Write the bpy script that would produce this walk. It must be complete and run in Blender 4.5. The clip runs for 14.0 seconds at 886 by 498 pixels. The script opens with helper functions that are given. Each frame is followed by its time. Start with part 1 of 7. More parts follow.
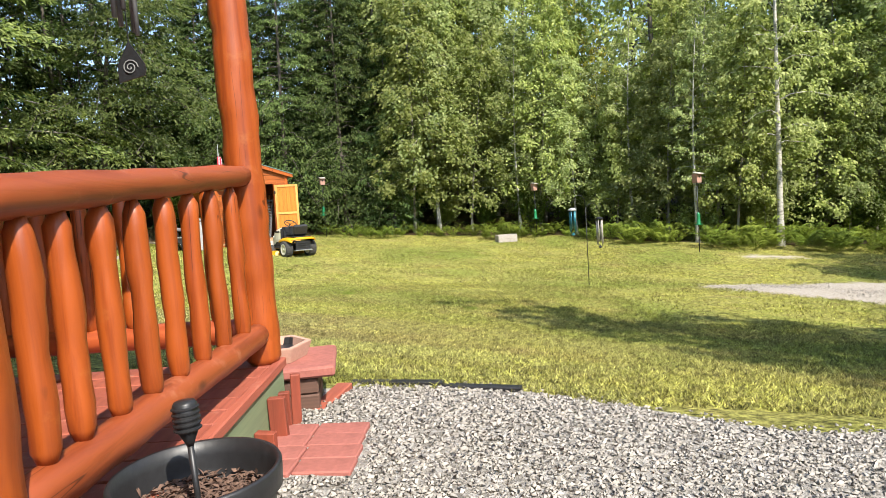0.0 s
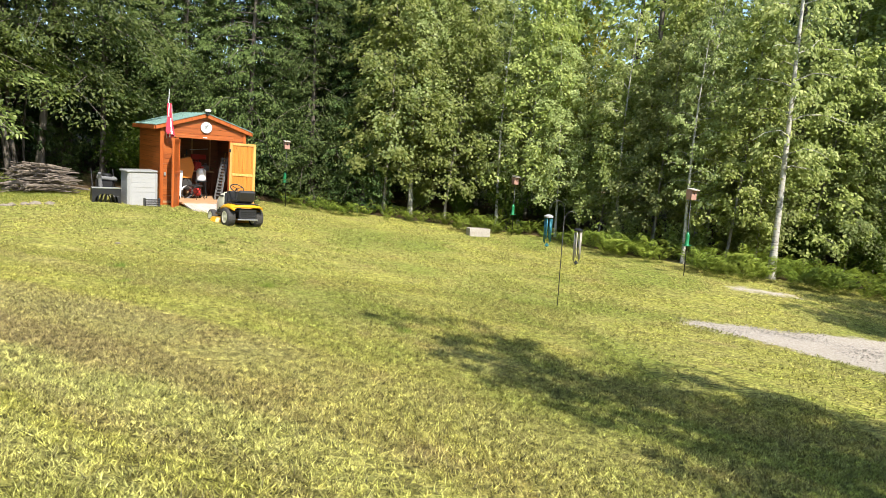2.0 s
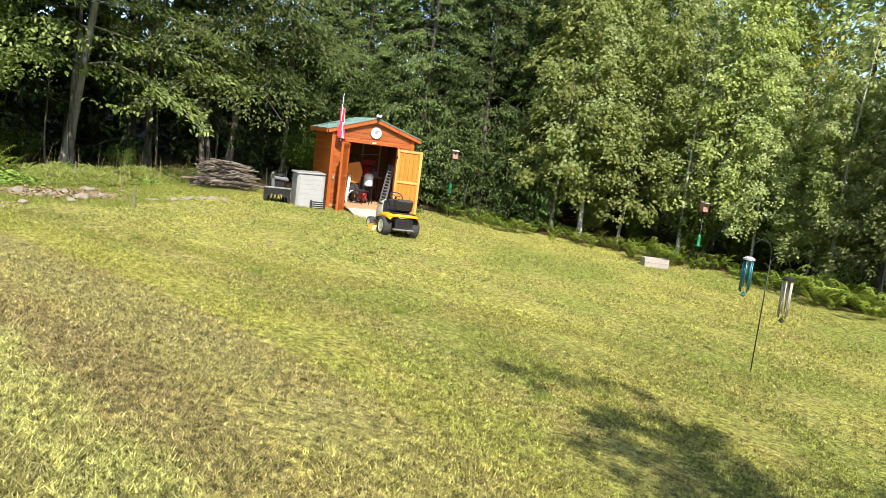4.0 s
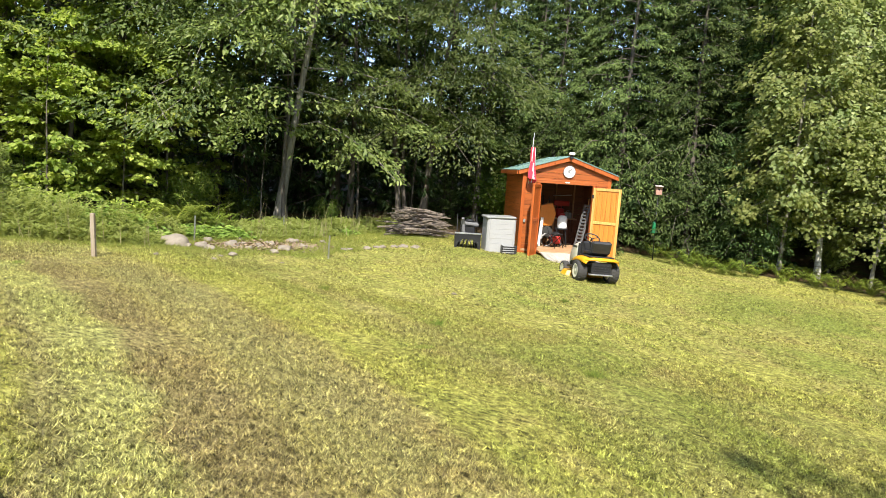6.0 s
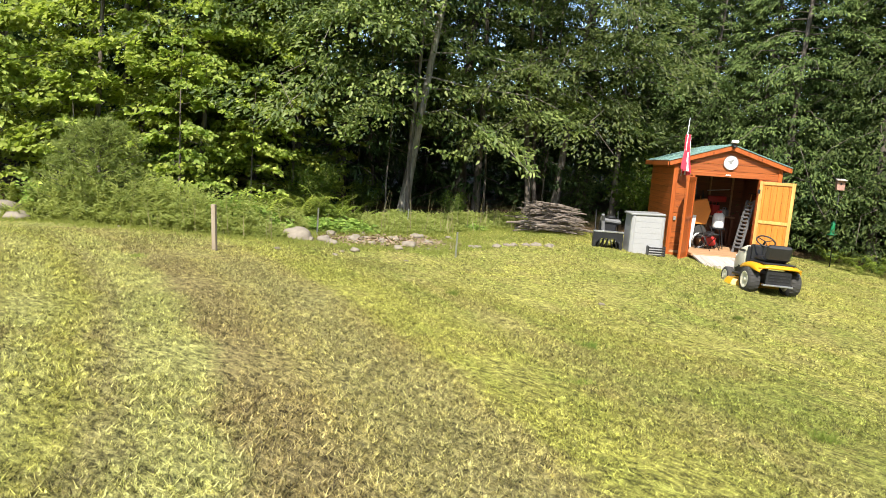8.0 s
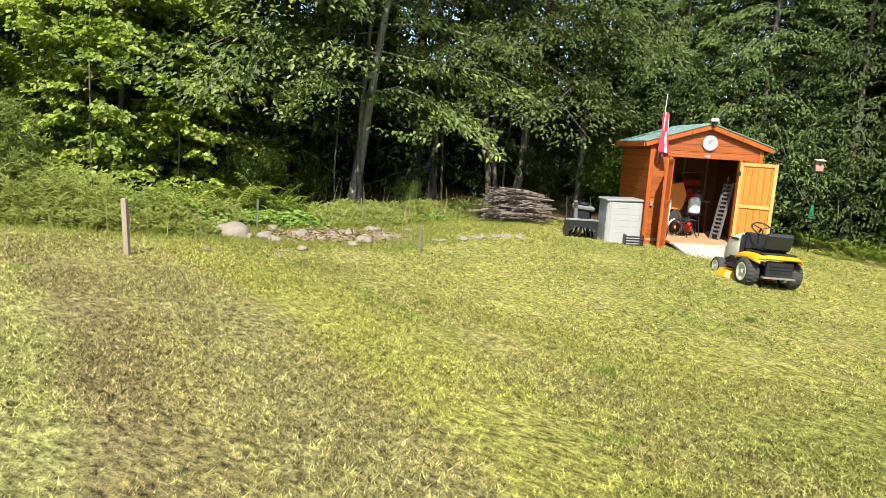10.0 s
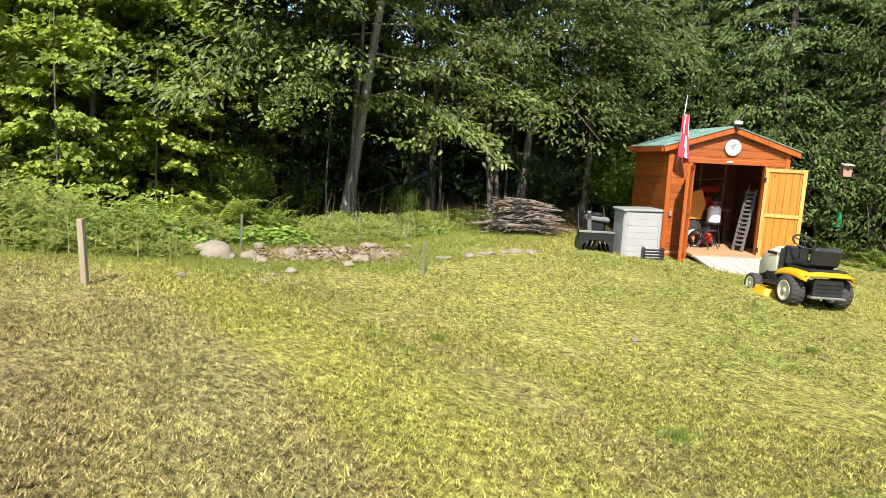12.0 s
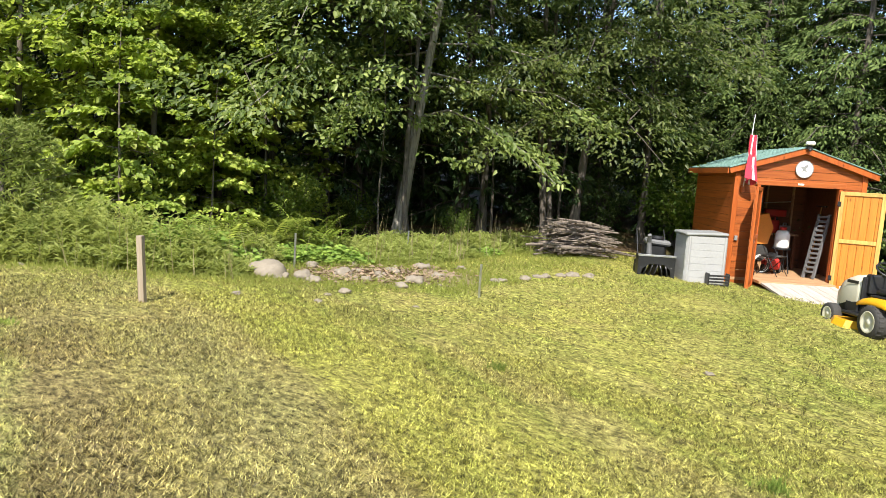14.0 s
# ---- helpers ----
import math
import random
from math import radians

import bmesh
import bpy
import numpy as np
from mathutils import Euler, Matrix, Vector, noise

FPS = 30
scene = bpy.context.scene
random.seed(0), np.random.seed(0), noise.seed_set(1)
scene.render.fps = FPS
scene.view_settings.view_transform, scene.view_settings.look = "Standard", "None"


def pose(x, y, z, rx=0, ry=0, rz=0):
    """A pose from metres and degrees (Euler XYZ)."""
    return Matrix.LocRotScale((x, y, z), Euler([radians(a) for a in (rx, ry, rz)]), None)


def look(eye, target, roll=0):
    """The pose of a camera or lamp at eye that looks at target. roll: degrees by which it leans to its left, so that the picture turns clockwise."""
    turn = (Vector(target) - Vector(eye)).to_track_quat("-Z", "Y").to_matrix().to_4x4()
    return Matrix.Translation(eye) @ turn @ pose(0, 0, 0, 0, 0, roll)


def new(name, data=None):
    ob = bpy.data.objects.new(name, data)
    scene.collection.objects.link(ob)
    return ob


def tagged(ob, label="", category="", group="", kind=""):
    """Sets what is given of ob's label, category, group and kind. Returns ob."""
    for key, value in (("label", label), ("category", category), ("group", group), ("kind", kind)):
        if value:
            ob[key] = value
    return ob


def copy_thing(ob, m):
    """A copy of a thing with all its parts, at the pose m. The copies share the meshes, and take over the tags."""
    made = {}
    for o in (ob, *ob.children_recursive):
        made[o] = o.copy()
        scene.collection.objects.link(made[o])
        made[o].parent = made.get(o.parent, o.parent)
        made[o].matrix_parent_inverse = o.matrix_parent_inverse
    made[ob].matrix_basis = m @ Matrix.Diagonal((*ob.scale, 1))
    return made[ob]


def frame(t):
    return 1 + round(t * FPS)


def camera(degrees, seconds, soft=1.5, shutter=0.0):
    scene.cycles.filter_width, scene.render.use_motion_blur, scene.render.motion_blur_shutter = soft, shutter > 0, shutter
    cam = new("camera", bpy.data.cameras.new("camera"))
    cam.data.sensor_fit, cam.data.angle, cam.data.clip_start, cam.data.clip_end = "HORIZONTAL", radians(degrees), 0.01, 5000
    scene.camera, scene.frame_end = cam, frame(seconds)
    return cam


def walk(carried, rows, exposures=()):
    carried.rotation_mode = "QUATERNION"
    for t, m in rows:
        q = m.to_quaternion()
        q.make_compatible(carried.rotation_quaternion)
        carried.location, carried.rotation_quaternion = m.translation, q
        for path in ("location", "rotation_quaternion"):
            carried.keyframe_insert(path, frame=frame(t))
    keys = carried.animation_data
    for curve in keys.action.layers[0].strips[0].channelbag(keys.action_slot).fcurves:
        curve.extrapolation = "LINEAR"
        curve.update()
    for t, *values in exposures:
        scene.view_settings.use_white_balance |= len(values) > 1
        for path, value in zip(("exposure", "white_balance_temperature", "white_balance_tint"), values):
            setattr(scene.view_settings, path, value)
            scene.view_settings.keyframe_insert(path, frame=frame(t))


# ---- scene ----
cam = camera(69.6, 14.0, soft=0.8)
METRES, EYE, TILT, LEAN, TURN = 9.4, 1.2, 0.5, -0.3, 0.0
ROWS = [
    (0.0, 0.0, 0.0, 0.0, -0.42, -5.63, 4.25),
    (0.5, 0.0217, 0.0477, 0.0051, -6.96, -6.9, 4.69),
    (1.0, 0.0327, 0.094, 0.0096, -8.6, -7.9, 2.48),
    (1.5, 0.046, 0.1414, 0.0125, -6.43, -8.04, -0.72),
    (2.0, 0.0546, 0.201, 0.0134, -1.4, -7.52, -2.97),
    (2.5, 0.0587, 0.2547, 0.0216, 4.13, -7.17, -4.94),
    (3.0, 0.0679, 0.2924, 0.0208, 9.16, -7.4, -6.56),
    (5.5, 0.0521, 0.4551, 0.0131, 24.38, -6.16, -2.77),
    (6.0, 0.0366, 0.4793, 0.0096, 31.93, -5.03, -3.12),
    (6.5, 0.0145, 0.4992, 0.0089, 38.64, -4.83, -3.71),
    (7.0, -0.0137, 0.5222, 0.0112, 42.36, -5.35, -4.11),
    (7.5, -0.0456, 0.5536, 0.008, 43.08, -6.01, -3.63),
    (10.0, -0.2173, 0.6941, 0.0032, 37.82, -7.3, -2.81),
    (10.5, -0.2495, 0.7215, 0.0026, 36.66, -7.57, -2.59),
    (11.0, -0.2769, 0.7381, 0.0075, 36.51, -7.38, -2.48),
    (11.5, -0.2981, 0.7595, 0.0053, 36.93, -6.9, -2.14),
    (12.0, -0.3149, 0.7802, 0.0058, 37.01, -6.58, -2.22),
    (12.5, -0.3328, 0.7898, 0.0084, 37.59, -6.25, -2.37),
    (13.0, -0.3415, 0.7934, 0.0071, 38.4, -6.02, -2.46),
    (13.5, -0.3456, 0.7929, 0.0058, 39.59, -5.61, -2.57),
    (14.0, -0.3472, 0.7917, 0.0058, 41.1, -5.01, -2.76),
]
walk(cam, [(t, pose(0, 0, EYE, TILT, LEAN, TURN) @ pose(METRES * x, METRES * y, METRES * z, 90 + pitch, roll, yaw)) for t, x, y, z, yaw, pitch, roll in ROWS])

# ---- world, sun, exposure ----
SUN_AZ, SUN_EL = radians(148), radians(47)
world = bpy.data.worlds.new("sky")
scene.world = world
world.use_nodes = True
wn = world.node_tree
sky = wn.nodes.new("ShaderNodeTexSky")
sky.sky_type, sky.sun_disc = "NISHITA", False
sky.sun_elevation, sky.sun_rotation = SUN_EL, SUN_AZ
wn.links.new(sky.outputs[0], wn.nodes["Background"].inputs[0])
wn.nodes["Background"].inputs[1].default_value = 0.14
sun_data = bpy.data.lights.new("sun", "SUN")
sun_data.energy, sun_data.angle, sun_data.color = 4.4, radians(0.53), (1.0, 0.94, 0.84)
sun = new("sun", sun_data)
SUN_WAY = Vector((math.sin(SUN_AZ) * math.cos(SUN_EL), math.cos(SUN_AZ) * math.cos(SUN_EL), math.sin(SUN_EL)))
sun.matrix_world = look(SUN_WAY * 60, (0, 0, 0))
scene.view_settings.exposure = 1.1


# ---- materials ----
def material(name):
    m = bpy.data.materials.new(name)
    m.use_nodes = True
    return m, m.node_tree, m.node_tree.nodes["Principled BSDF"]


def node(nt, kind, ins=(), operation="", data_type="", blend_type="", attribute_name=""):
    n = nt.nodes.new(kind)
    if operation:
        n.operation = operation
    if data_type:
        n.data_type = data_type
    if blend_type:
        n.blend_type = blend_type
    if attribute_name:
        n.attribute_name = attribute_name
    for key, v in dict(ins).items():
        if isinstance(v, bpy.types.NodeSocket):
            nt.links.new(v, n.inputs[key])
        else:
            n.inputs[key].default_value = v
    return n


def rgb(c):
    return (*c, 1.0)


def noise_at(nt, vec, scale, detail=4.0, rough=0.6, distortion=0.0):
    return node(nt, "ShaderNodeTexNoise", {"Vector": vec, "Scale": scale, "Detail": detail, "Roughness": rough, "Distortion": distortion}).outputs[0]


def ramp(nt, fac, stops):
    r = node(nt, "ShaderNodeValToRGB", {0: fac})
    el = r.color_ramp.elements
    while len(el) < len(stops):
        el.new(0.5)
    for e, (p, c) in zip(el, stops):
        e.position, e.color = p, rgb(c)
    return r.outputs[0]


def mix(nt, fac, a, b, mode="MIX"):
    n = node(nt, "ShaderNodeMix", data_type="RGBA", blend_type=mode)
    for key, v in ((0, fac), (6, a), (7, b)):
        if isinstance(v, bpy.types.NodeSocket):
            nt.links.new(v, n.inputs[key])
        else:
            n.inputs[key].default_value = v if key == 0 else rgb(v)
    return n.outputs[2]


def calc(nt, op, a, b=0.0, c=0.0):
    return node(nt, "ShaderNodeMath", {0: a, 1: b, 2: c}, operation=op).outputs[0]


def bump(nt, bsdf, height, strength=0.4, distance=0.01):
    b = node(nt, "ShaderNodeBump", {"Height": height, "Strength": strength, "Distance": distance})
    nt.links.new(b.outputs[0], bsdf.inputs["Normal"])


def plain(name, col, rough=0.5, metal=0.0, vary=0.15, scale=14.0, relief=0.15, spec=0.5):
    """Paint, plastic or metal with a faint mottling, dust and fine relief."""
    m, nt, b = material(name)
    pos = node(nt, "ShaderNodeTexCoord").outputs["Object"]
    big, fine = noise_at(nt, pos, scale * 0.25, 3), noise_at(nt, pos, scale * 4, 5)
    dark = tuple(c * (1 - vary) for c in col)
    lite = tuple(min(1, c * (1 + vary) + vary * 0.02) for c in col)
    both = calc(nt, "MULTIPLY_ADD", fine, 0.5, calc(nt, "MULTIPLY", big, 0.5))
    nt.links.new(ramp(nt, both, [(0.3, dark), (0.7, lite)]), b.inputs["Base Color"])
    rr = node(nt, "ShaderNodeMapRange", {0: big, 3: max(0.03, rough - 0.1), 4: min(1, rough + 0.12)})
    nt.links.new(rr.outputs[0], b.inputs["Roughness"])
    b.inputs["Metallic"].default_value = metal
    b.inputs["Specular IOR Level"].default_value = spec
    bump(nt, b, fine, relief, 0.004)
    return m


def wood(name, col, dark, rough=0.5, axis="X", grain=30.0, knots=True, worn=None, cracks=False):
    """Stained timber: grain along one axis, knots, piece-to-piece variation, worn patches."""
    m, nt, b = material(name)
    pos = node(nt, "ShaderNodeTexCoord").outputs["Object"]
    rnd = node(nt, "ShaderNodeObjectInfo").outputs["Random"]
    shift = node(nt, "ShaderNodeVectorMath", {0: pos, 1: node(nt, "ShaderNodeCombineXYZ", {0: calc(nt, "MULTIPLY", rnd, 7.0), 1: calc(nt, "MULTIPLY", rnd, 13.0), 2: calc(nt, "MULTIPLY", rnd, 5.0)}).outputs[0]}, operation="ADD").outputs[0]
    sc = {"X": (0.06, 1, 1), "Y": (1, 0.06, 1), "Z": (1, 1, 0.06)}[axis]
    st = node(nt, "ShaderNodeMapping", {"Vector": shift, "Scale": sc}).outputs[0]
    g = noise_at(nt, st, grain, 6, 0.65, 0.6)
    big = noise_at(nt, shift, 2.5, 3)
    c = ramp(nt, g, [(0.32, dark), (0.55, col), (0.8, tuple(min(1, v * 1.2) for v in col))])
    c = mix(nt, calc(nt, "MULTIPLY", big, 0.45), c, tuple(v * 0.75 for v in col))
    c = mix(nt, 0.35, c, node(nt, "ShaderNodeHueSaturation", {"Value": node(nt, "ShaderNodeMapRange", {0: rnd, 3: 0.7, 4: 1.3}).outputs[0], "Color": c}).outputs[0])
    if knots:
        v = node(nt, "ShaderNodeTexVoronoi", {"Vector": node(nt, "ShaderNodeMapping", {"Vector": shift, "Scale": tuple(0.45 if s < 1 else 1.0 for s in sc)}).outputs[0], "Scale": 6.0})
        k = node(nt, "ShaderNodeMapRange", {0: v.outputs[0], 1: 0.05, 2: 0.13, 3: 0.75, 4: 0.0}).outputs[0]
        c = mix(nt, k, c, tuple(v * 0.35 for v in dark))
    if cracks:
        thin = {"X": (0.05, 1, 1), "Y": (1, 0.05, 1), "Z": (1, 1, 0.05)}[axis]
        n = noise_at(nt, node(nt, "ShaderNodeMapping", {"Vector": shift, "Scale": thin}).outputs[0], 16.0, 1, 0.4, 0.0)
        line = node(nt, "ShaderNodeMapRange", {0: calc(nt, "ABSOLUTE", calc(nt, "SUBTRACT", n, 0.56)), 1: 0.003, 2: 0.009, 3: 0.8, 4: 0.0}).outputs[0]
        line = calc(nt, "MULTIPLY", line, node(nt, "ShaderNodeMapRange", {0: noise_at(nt, shift, 3.0, 1), 1: 0.52, 2: 0.56}).outputs[0])
        c = mix(nt, line, c, tuple(v * 0.25 for v in dark))
    if worn:
        w = node(nt, "ShaderNodeMapRange", {0: noise_at(nt, shift, 7, 6, 0.7), 1: 0.58, 2: 0.72}).outputs[0]
        c = mix(nt, calc(nt, "MULTIPLY", w, 0.6), c, worn)
    nt.links.new(c, b.inputs["Base Color"])
    b.inputs["Roughness"].default_value = rough
    bump(nt, b, g, 0.3, 0.006)
    return m


def leaf(name, dark, lite, through_col, mixing=0.46, rough=0.62, spec=0.16, mottle=0.5):
    """Leaves: every leaf a little different, every plant too; light shines through them."""
    m, nt, b = material(name)
    isl = node(nt, "ShaderNodeNewGeometry").outputs["Random Per Island"]
    rnd = node(nt, "ShaderNodeObjectInfo").outputs["Random"]
    pos = node(nt, "ShaderNodeTexCoord").outputs["Object"]
    c = ramp(nt, isl, [(0.0, dark), (0.55, tuple((a + d) / 2 for a, d in zip(dark, lite))), (0.93, lite), (1.0, tuple(min(1, v * 1.25) for v in lite))])
    c = mix(nt, calc(nt, "MULTIPLY", noise_at(nt, pos, 0.7, 2), mottle), c, dark)
    hs = node(nt, "ShaderNodeHueSaturation", {"Hue": node(nt, "ShaderNodeMapRange", {0: rnd, 3: 0.482, 4: 0.508}).outputs[0], "Value": node(nt, "ShaderNodeMapRange", {0: node(nt, "ShaderNodeMath", {0: calc(nt, "MULTIPLY", rnd, 7.31)}, operation="FRACT").outputs[0], 3: 0.66, 4: 1.35}).outputs[0], "Color": c}).outputs[0]
    nt.links.new(hs, b.inputs["Base Color"])
    b.inputs["Roughness"].default_value = rough
    b.inputs["Specular IOR Level"].default_value = spec
    t = node(nt, "ShaderNodeBsdfTranslucent", {"Color": mix(nt, 0.5, hs, through_col)})
    s = node(nt, "ShaderNodeMixShader", {0: mixing, 1: b.outputs[0], 2: t.outputs[0]})
    nt.links.new(s.outputs[0], nt.nodes["Material Output"].inputs[0])
    return m


def bark(name, col, dark, scale=12.0, across=False):
    m, nt, b = material(name)
    pos = node(nt, "ShaderNodeTexCoord").outputs["Object"]
    st = node(nt, "ShaderNodeMapping", {"Vector": pos, "Scale": (0.6, 0.6, 3.0) if across else (1.6, 1.6, 0.25)}).outputs[0]
    g = noise_at(nt, st, scale, 6, 0.7)
    big = noise_at(nt, pos, 1.7, 3)
    c = ramp(nt, g, [(0.36, dark), (0.5, col), (0.75, tuple(min(1, v * 1.2) for v in col))])
    c = mix(nt, node(nt, "ShaderNodeMapRange", {0: big, 1: 0.55, 2: 0.75, 4: 0.5}).outputs[0], c, dark)
    nt.links.new(c, b.inputs["Base Color"])
    b.inputs["Roughness"].default_value = 0.85
    bump(nt, b, g, 0.6, 0.02)
    return m


def lawn_colour(nt):
    """Mown grass: green, dry and yellow patches, the mower's rows, by the place in the world."""
    pos = node(nt, "ShaderNodeNewGeometry").outputs["Position"]
    sep = node(nt, "ShaderNodeSeparateXYZ", {0: pos})
    n_big = noise_at(nt, pos, 0.28, 4, 0.6)
    n_mid = noise_at(nt, pos, 1.1, 5, 0.65)
    n_fine = noise_at(nt, pos, 9.0, 6, 0.75)
    grit = noise_at(nt, pos, 55.0, 4, 0.8)
    q = calc(nt, "MULTIPLY_ADD", sep.outputs[0], 0.35, sep.outputs[1])
    bend = calc(nt, "MULTIPLY", calc(nt, "POWER", calc(nt, "ABSOLUTE", calc(nt, "ADD", sep.outputs[0], 6.0)), 2.0), 0.022)
    q = calc(nt, "ADD", q, bend)
    ragged = calc(nt, "ADD", calc(nt, "MULTIPLY", calc(nt, "SUBTRACT", n_mid, 0.5), 0.7), calc(nt, "MULTIPLY", calc(nt, "SUBTRACT", n_fine, 0.5), 0.5))
    q = calc(nt, "ADD", q, ragged)
    green, yellow, tan, brown = (0.2, 0.218, 0.042), (0.305, 0.295, 0.062), (0.3, 0.25, 0.096), (0.245, 0.187, 0.088)
    olive, bright, moss = (0.26, 0.245, 0.064), (0.365, 0.355, 0.122), (0.272, 0.235, 0.098)
    f = node(nt, "ShaderNodeMapRange", {0: q, 1: 3.0, 2: 11.0}).outputs[0]
    stops = ((3.0, olive), (4.3, olive), (4.7, bright), (5.05, yellow), (5.3, moss), (5.5, bright), (5.85, bright), (6.08, brown), (6.5, brown), (6.75, tan), (6.95, moss), (7.5, moss), (7.9, tan), (8.15, yellow), (8.9, yellow), (9.5, olive), (9.9, tan), (10.4, olive))
    rows = ramp(nt, f, [((p - 3.0) / 8.0, c) for p, c in stops])
    wide = ramp(nt, n_big, [(0.3, (0.165, 0.2, 0.036)), (0.42, green), (0.5, olive), (0.56, yellow), (0.66, olive), (0.78, tan)])
    left = node(nt, "ShaderNodeMapRange", {0: sep.outputs[0], 1: 1.5, 2: -2.0, 3: 0.12, 4: 0.8}).outputs[0]
    far = node(nt, "ShaderNodeMapRange", {0: q, 1: 11.5, 2: 8.8, 3: 0.3, 4: 1.0}).outputs[0]
    end = node(nt, "ShaderNodeMapRange", {0: sep.outputs[0], 1: -13.0, 2: -8.5, 3: 0.35, 4: 1.0}).outputs[0]
    c = mix(nt, calc(nt, "MULTIPLY", calc(nt, "MULTIPLY", left, far), end), wide, rows)
    dry = node(nt, "ShaderNodeMapRange", {0: n_mid, 1: 0.54, 2: 0.68, 4: 0.5}).outputs[0]
    c = mix(nt, dry, c, (0.27, 0.2, 0.08))
    # long swaths left by the mower, some lush and some thin
    lengthwise = calc(nt, "MULTIPLY_ADD", sep.outputs[1], -0.35, sep.outputs[0])
    vec = node(nt, "ShaderNodeCombineXYZ", {0: calc(nt, "MULTIPLY", q, 1.5), 1: calc(nt, "MULTIPLY", lengthwise, 0.34), 2: 0.0}).outputs[0]
    swath = noise_at(nt, vec, 1.5, 6, 0.7, 0.5)
    lush = node(nt, "ShaderNodeMapRange", {0: swath, 1: 0.5, 2: 0.36, 4: 0.6}).outputs[0]
    c = mix(nt, calc(nt, "MULTIPLY", lush, node(nt, "ShaderNodeMapRange", {0: q, 1: 7.6, 2: 9.0, 3: 0.1, 4: 0.9}).outputs[0]), c, (0.19, 0.235, 0.036))
    thin = node(nt, "ShaderNodeMapRange", {0: swath, 1: 0.53, 2: 0.68, 4: 0.4}).outputs[0]
    c = mix(nt, thin, c, (0.41, 0.37, 0.12))
    straw = node(nt, "ShaderNodeMapRange", {0: grit, 1: 0.5, 2: 0.64, 4: 0.3}).outputs[0]
    c = mix(nt, straw, c, (0.46, 0.43, 0.16))
    soil_gap = node(nt, "ShaderNodeMapRange", {0: grit, 1: 0.47, 2: 0.36, 4: 0.8}).outputs[0]
    c = mix(nt, soil_gap, c, (0.075, 0.066, 0.022))
    clump = node(nt, "ShaderNodeMapping", {"Vector": pos, "Rotation": (0.0, 0.0, -0.5), "Scale": (0.55, 1.0, 1.0)}).outputs[0]
    tufts = node(nt, "ShaderNodeMapRange", {0: noise_at(nt, clump, 26.0, 3, 0.7), 1: 0.33, 2: 0.67, 3: 0.24, 4: 1.82}).outputs[0]
    c = node(nt, "ShaderNodeHueSaturation", {"Value": tufts, "Color": c}).outputs[0]
    speck = node(nt, "ShaderNodeMapRange", {0: n_fine, 1: 0.35, 2: 0.7, 3: 0.65, 4: 1.4}).outputs[0]
    c = node(nt, "ShaderNodeHueSaturation", {"Value": speck, "Color": c}).outputs[0]
    return c, n_fine


def ground_material():
    m, nt, b = material("ground_cover")
    pos = node(nt, "ShaderNodeNewGeometry").outputs["Position"]
    c, fine = lawn_colour(nt)
    edge = calc(nt, "MULTIPLY", calc(nt, "SUBTRACT", noise_at(nt, pos, 2.4, 5, 0.7), 0.5), 0.7)

    def mask(attr):
        a = node(nt, "ShaderNodeAttribute", attribute_name=attr).outputs["Fac"]
        return node(nt, "ShaderNodeMapRange", {0: calc(nt, "ADD", a, edge), 1: 0.42, 2: 0.58}).outputs[0]

    litter = ramp(nt, noise_at(nt, pos, 14, 6, 0.75), [(0.35, (0.025, 0.017, 0.009)), (0.5, (0.075, 0.048, 0.024)), (0.68, (0.17, 0.115, 0.055))])
    litter = mix(nt, node(nt, "ShaderNodeMapRange", {0: noise_at(nt, pos, 0.9, 4), 1: 0.45, 2: 0.6, 4: 0.6}).outputs[0], litter, (0.05, 0.08, 0.018))
    cells = node(nt, "ShaderNodeTexVoronoi", {"Vector": pos, "Scale": 44.0})
    stone = ramp(nt, node(nt, "ShaderNodeSeparateColor", {0: cells.outputs["Color"]}).outputs[0], [(0.0, (0.25, 0.23, 0.2)), (0.5, (0.38, 0.35, 0.31)), (1.0, (0.54, 0.51, 0.47))])
    sand = ramp(nt, noise_at(nt, pos, 22, 6, 0.8), [(0.3, (0.24, 0.2, 0.16)), (0.55, (0.45, 0.4, 0.34)), (0.75, (0.66, 0.62, 0.56))])
    soil = ramp(nt, noise_at(nt, pos, 12, 6, 0.75), [(0.35, (0.16, 0.11, 0.07)), (0.6, (0.36, 0.28, 0.19)), (0.75, (0.5, 0.42, 0.32))])
    c = mix(nt, mask("litter"), c, litter)
    c = mix(nt, mask("sand"), c, sand)
    c = mix(nt, mask("soil"), c, soil)
    gm = node(nt, "ShaderNodeAttribute", attribute_name="gravel").outputs["Fac"]
    gm = node(nt, "ShaderNodeMapRange", {0: calc(nt, "ADD", gm, calc(nt, "MULTIPLY", edge, 0.3)), 1: 0.45, 2: 0.55}).outputs[0]
    c = mix(nt, gm, c, stone)
    nt.links.new(c, b.inputs["Base Color"])
    b.inputs["Roughness"].default_value = 0.9
    b.inputs["Specular IOR Level"].default_value = 0.15
    bump(nt, b, noise_at(nt, pos, 45, 6, 0.8), 0.9, 0.03)
    return m


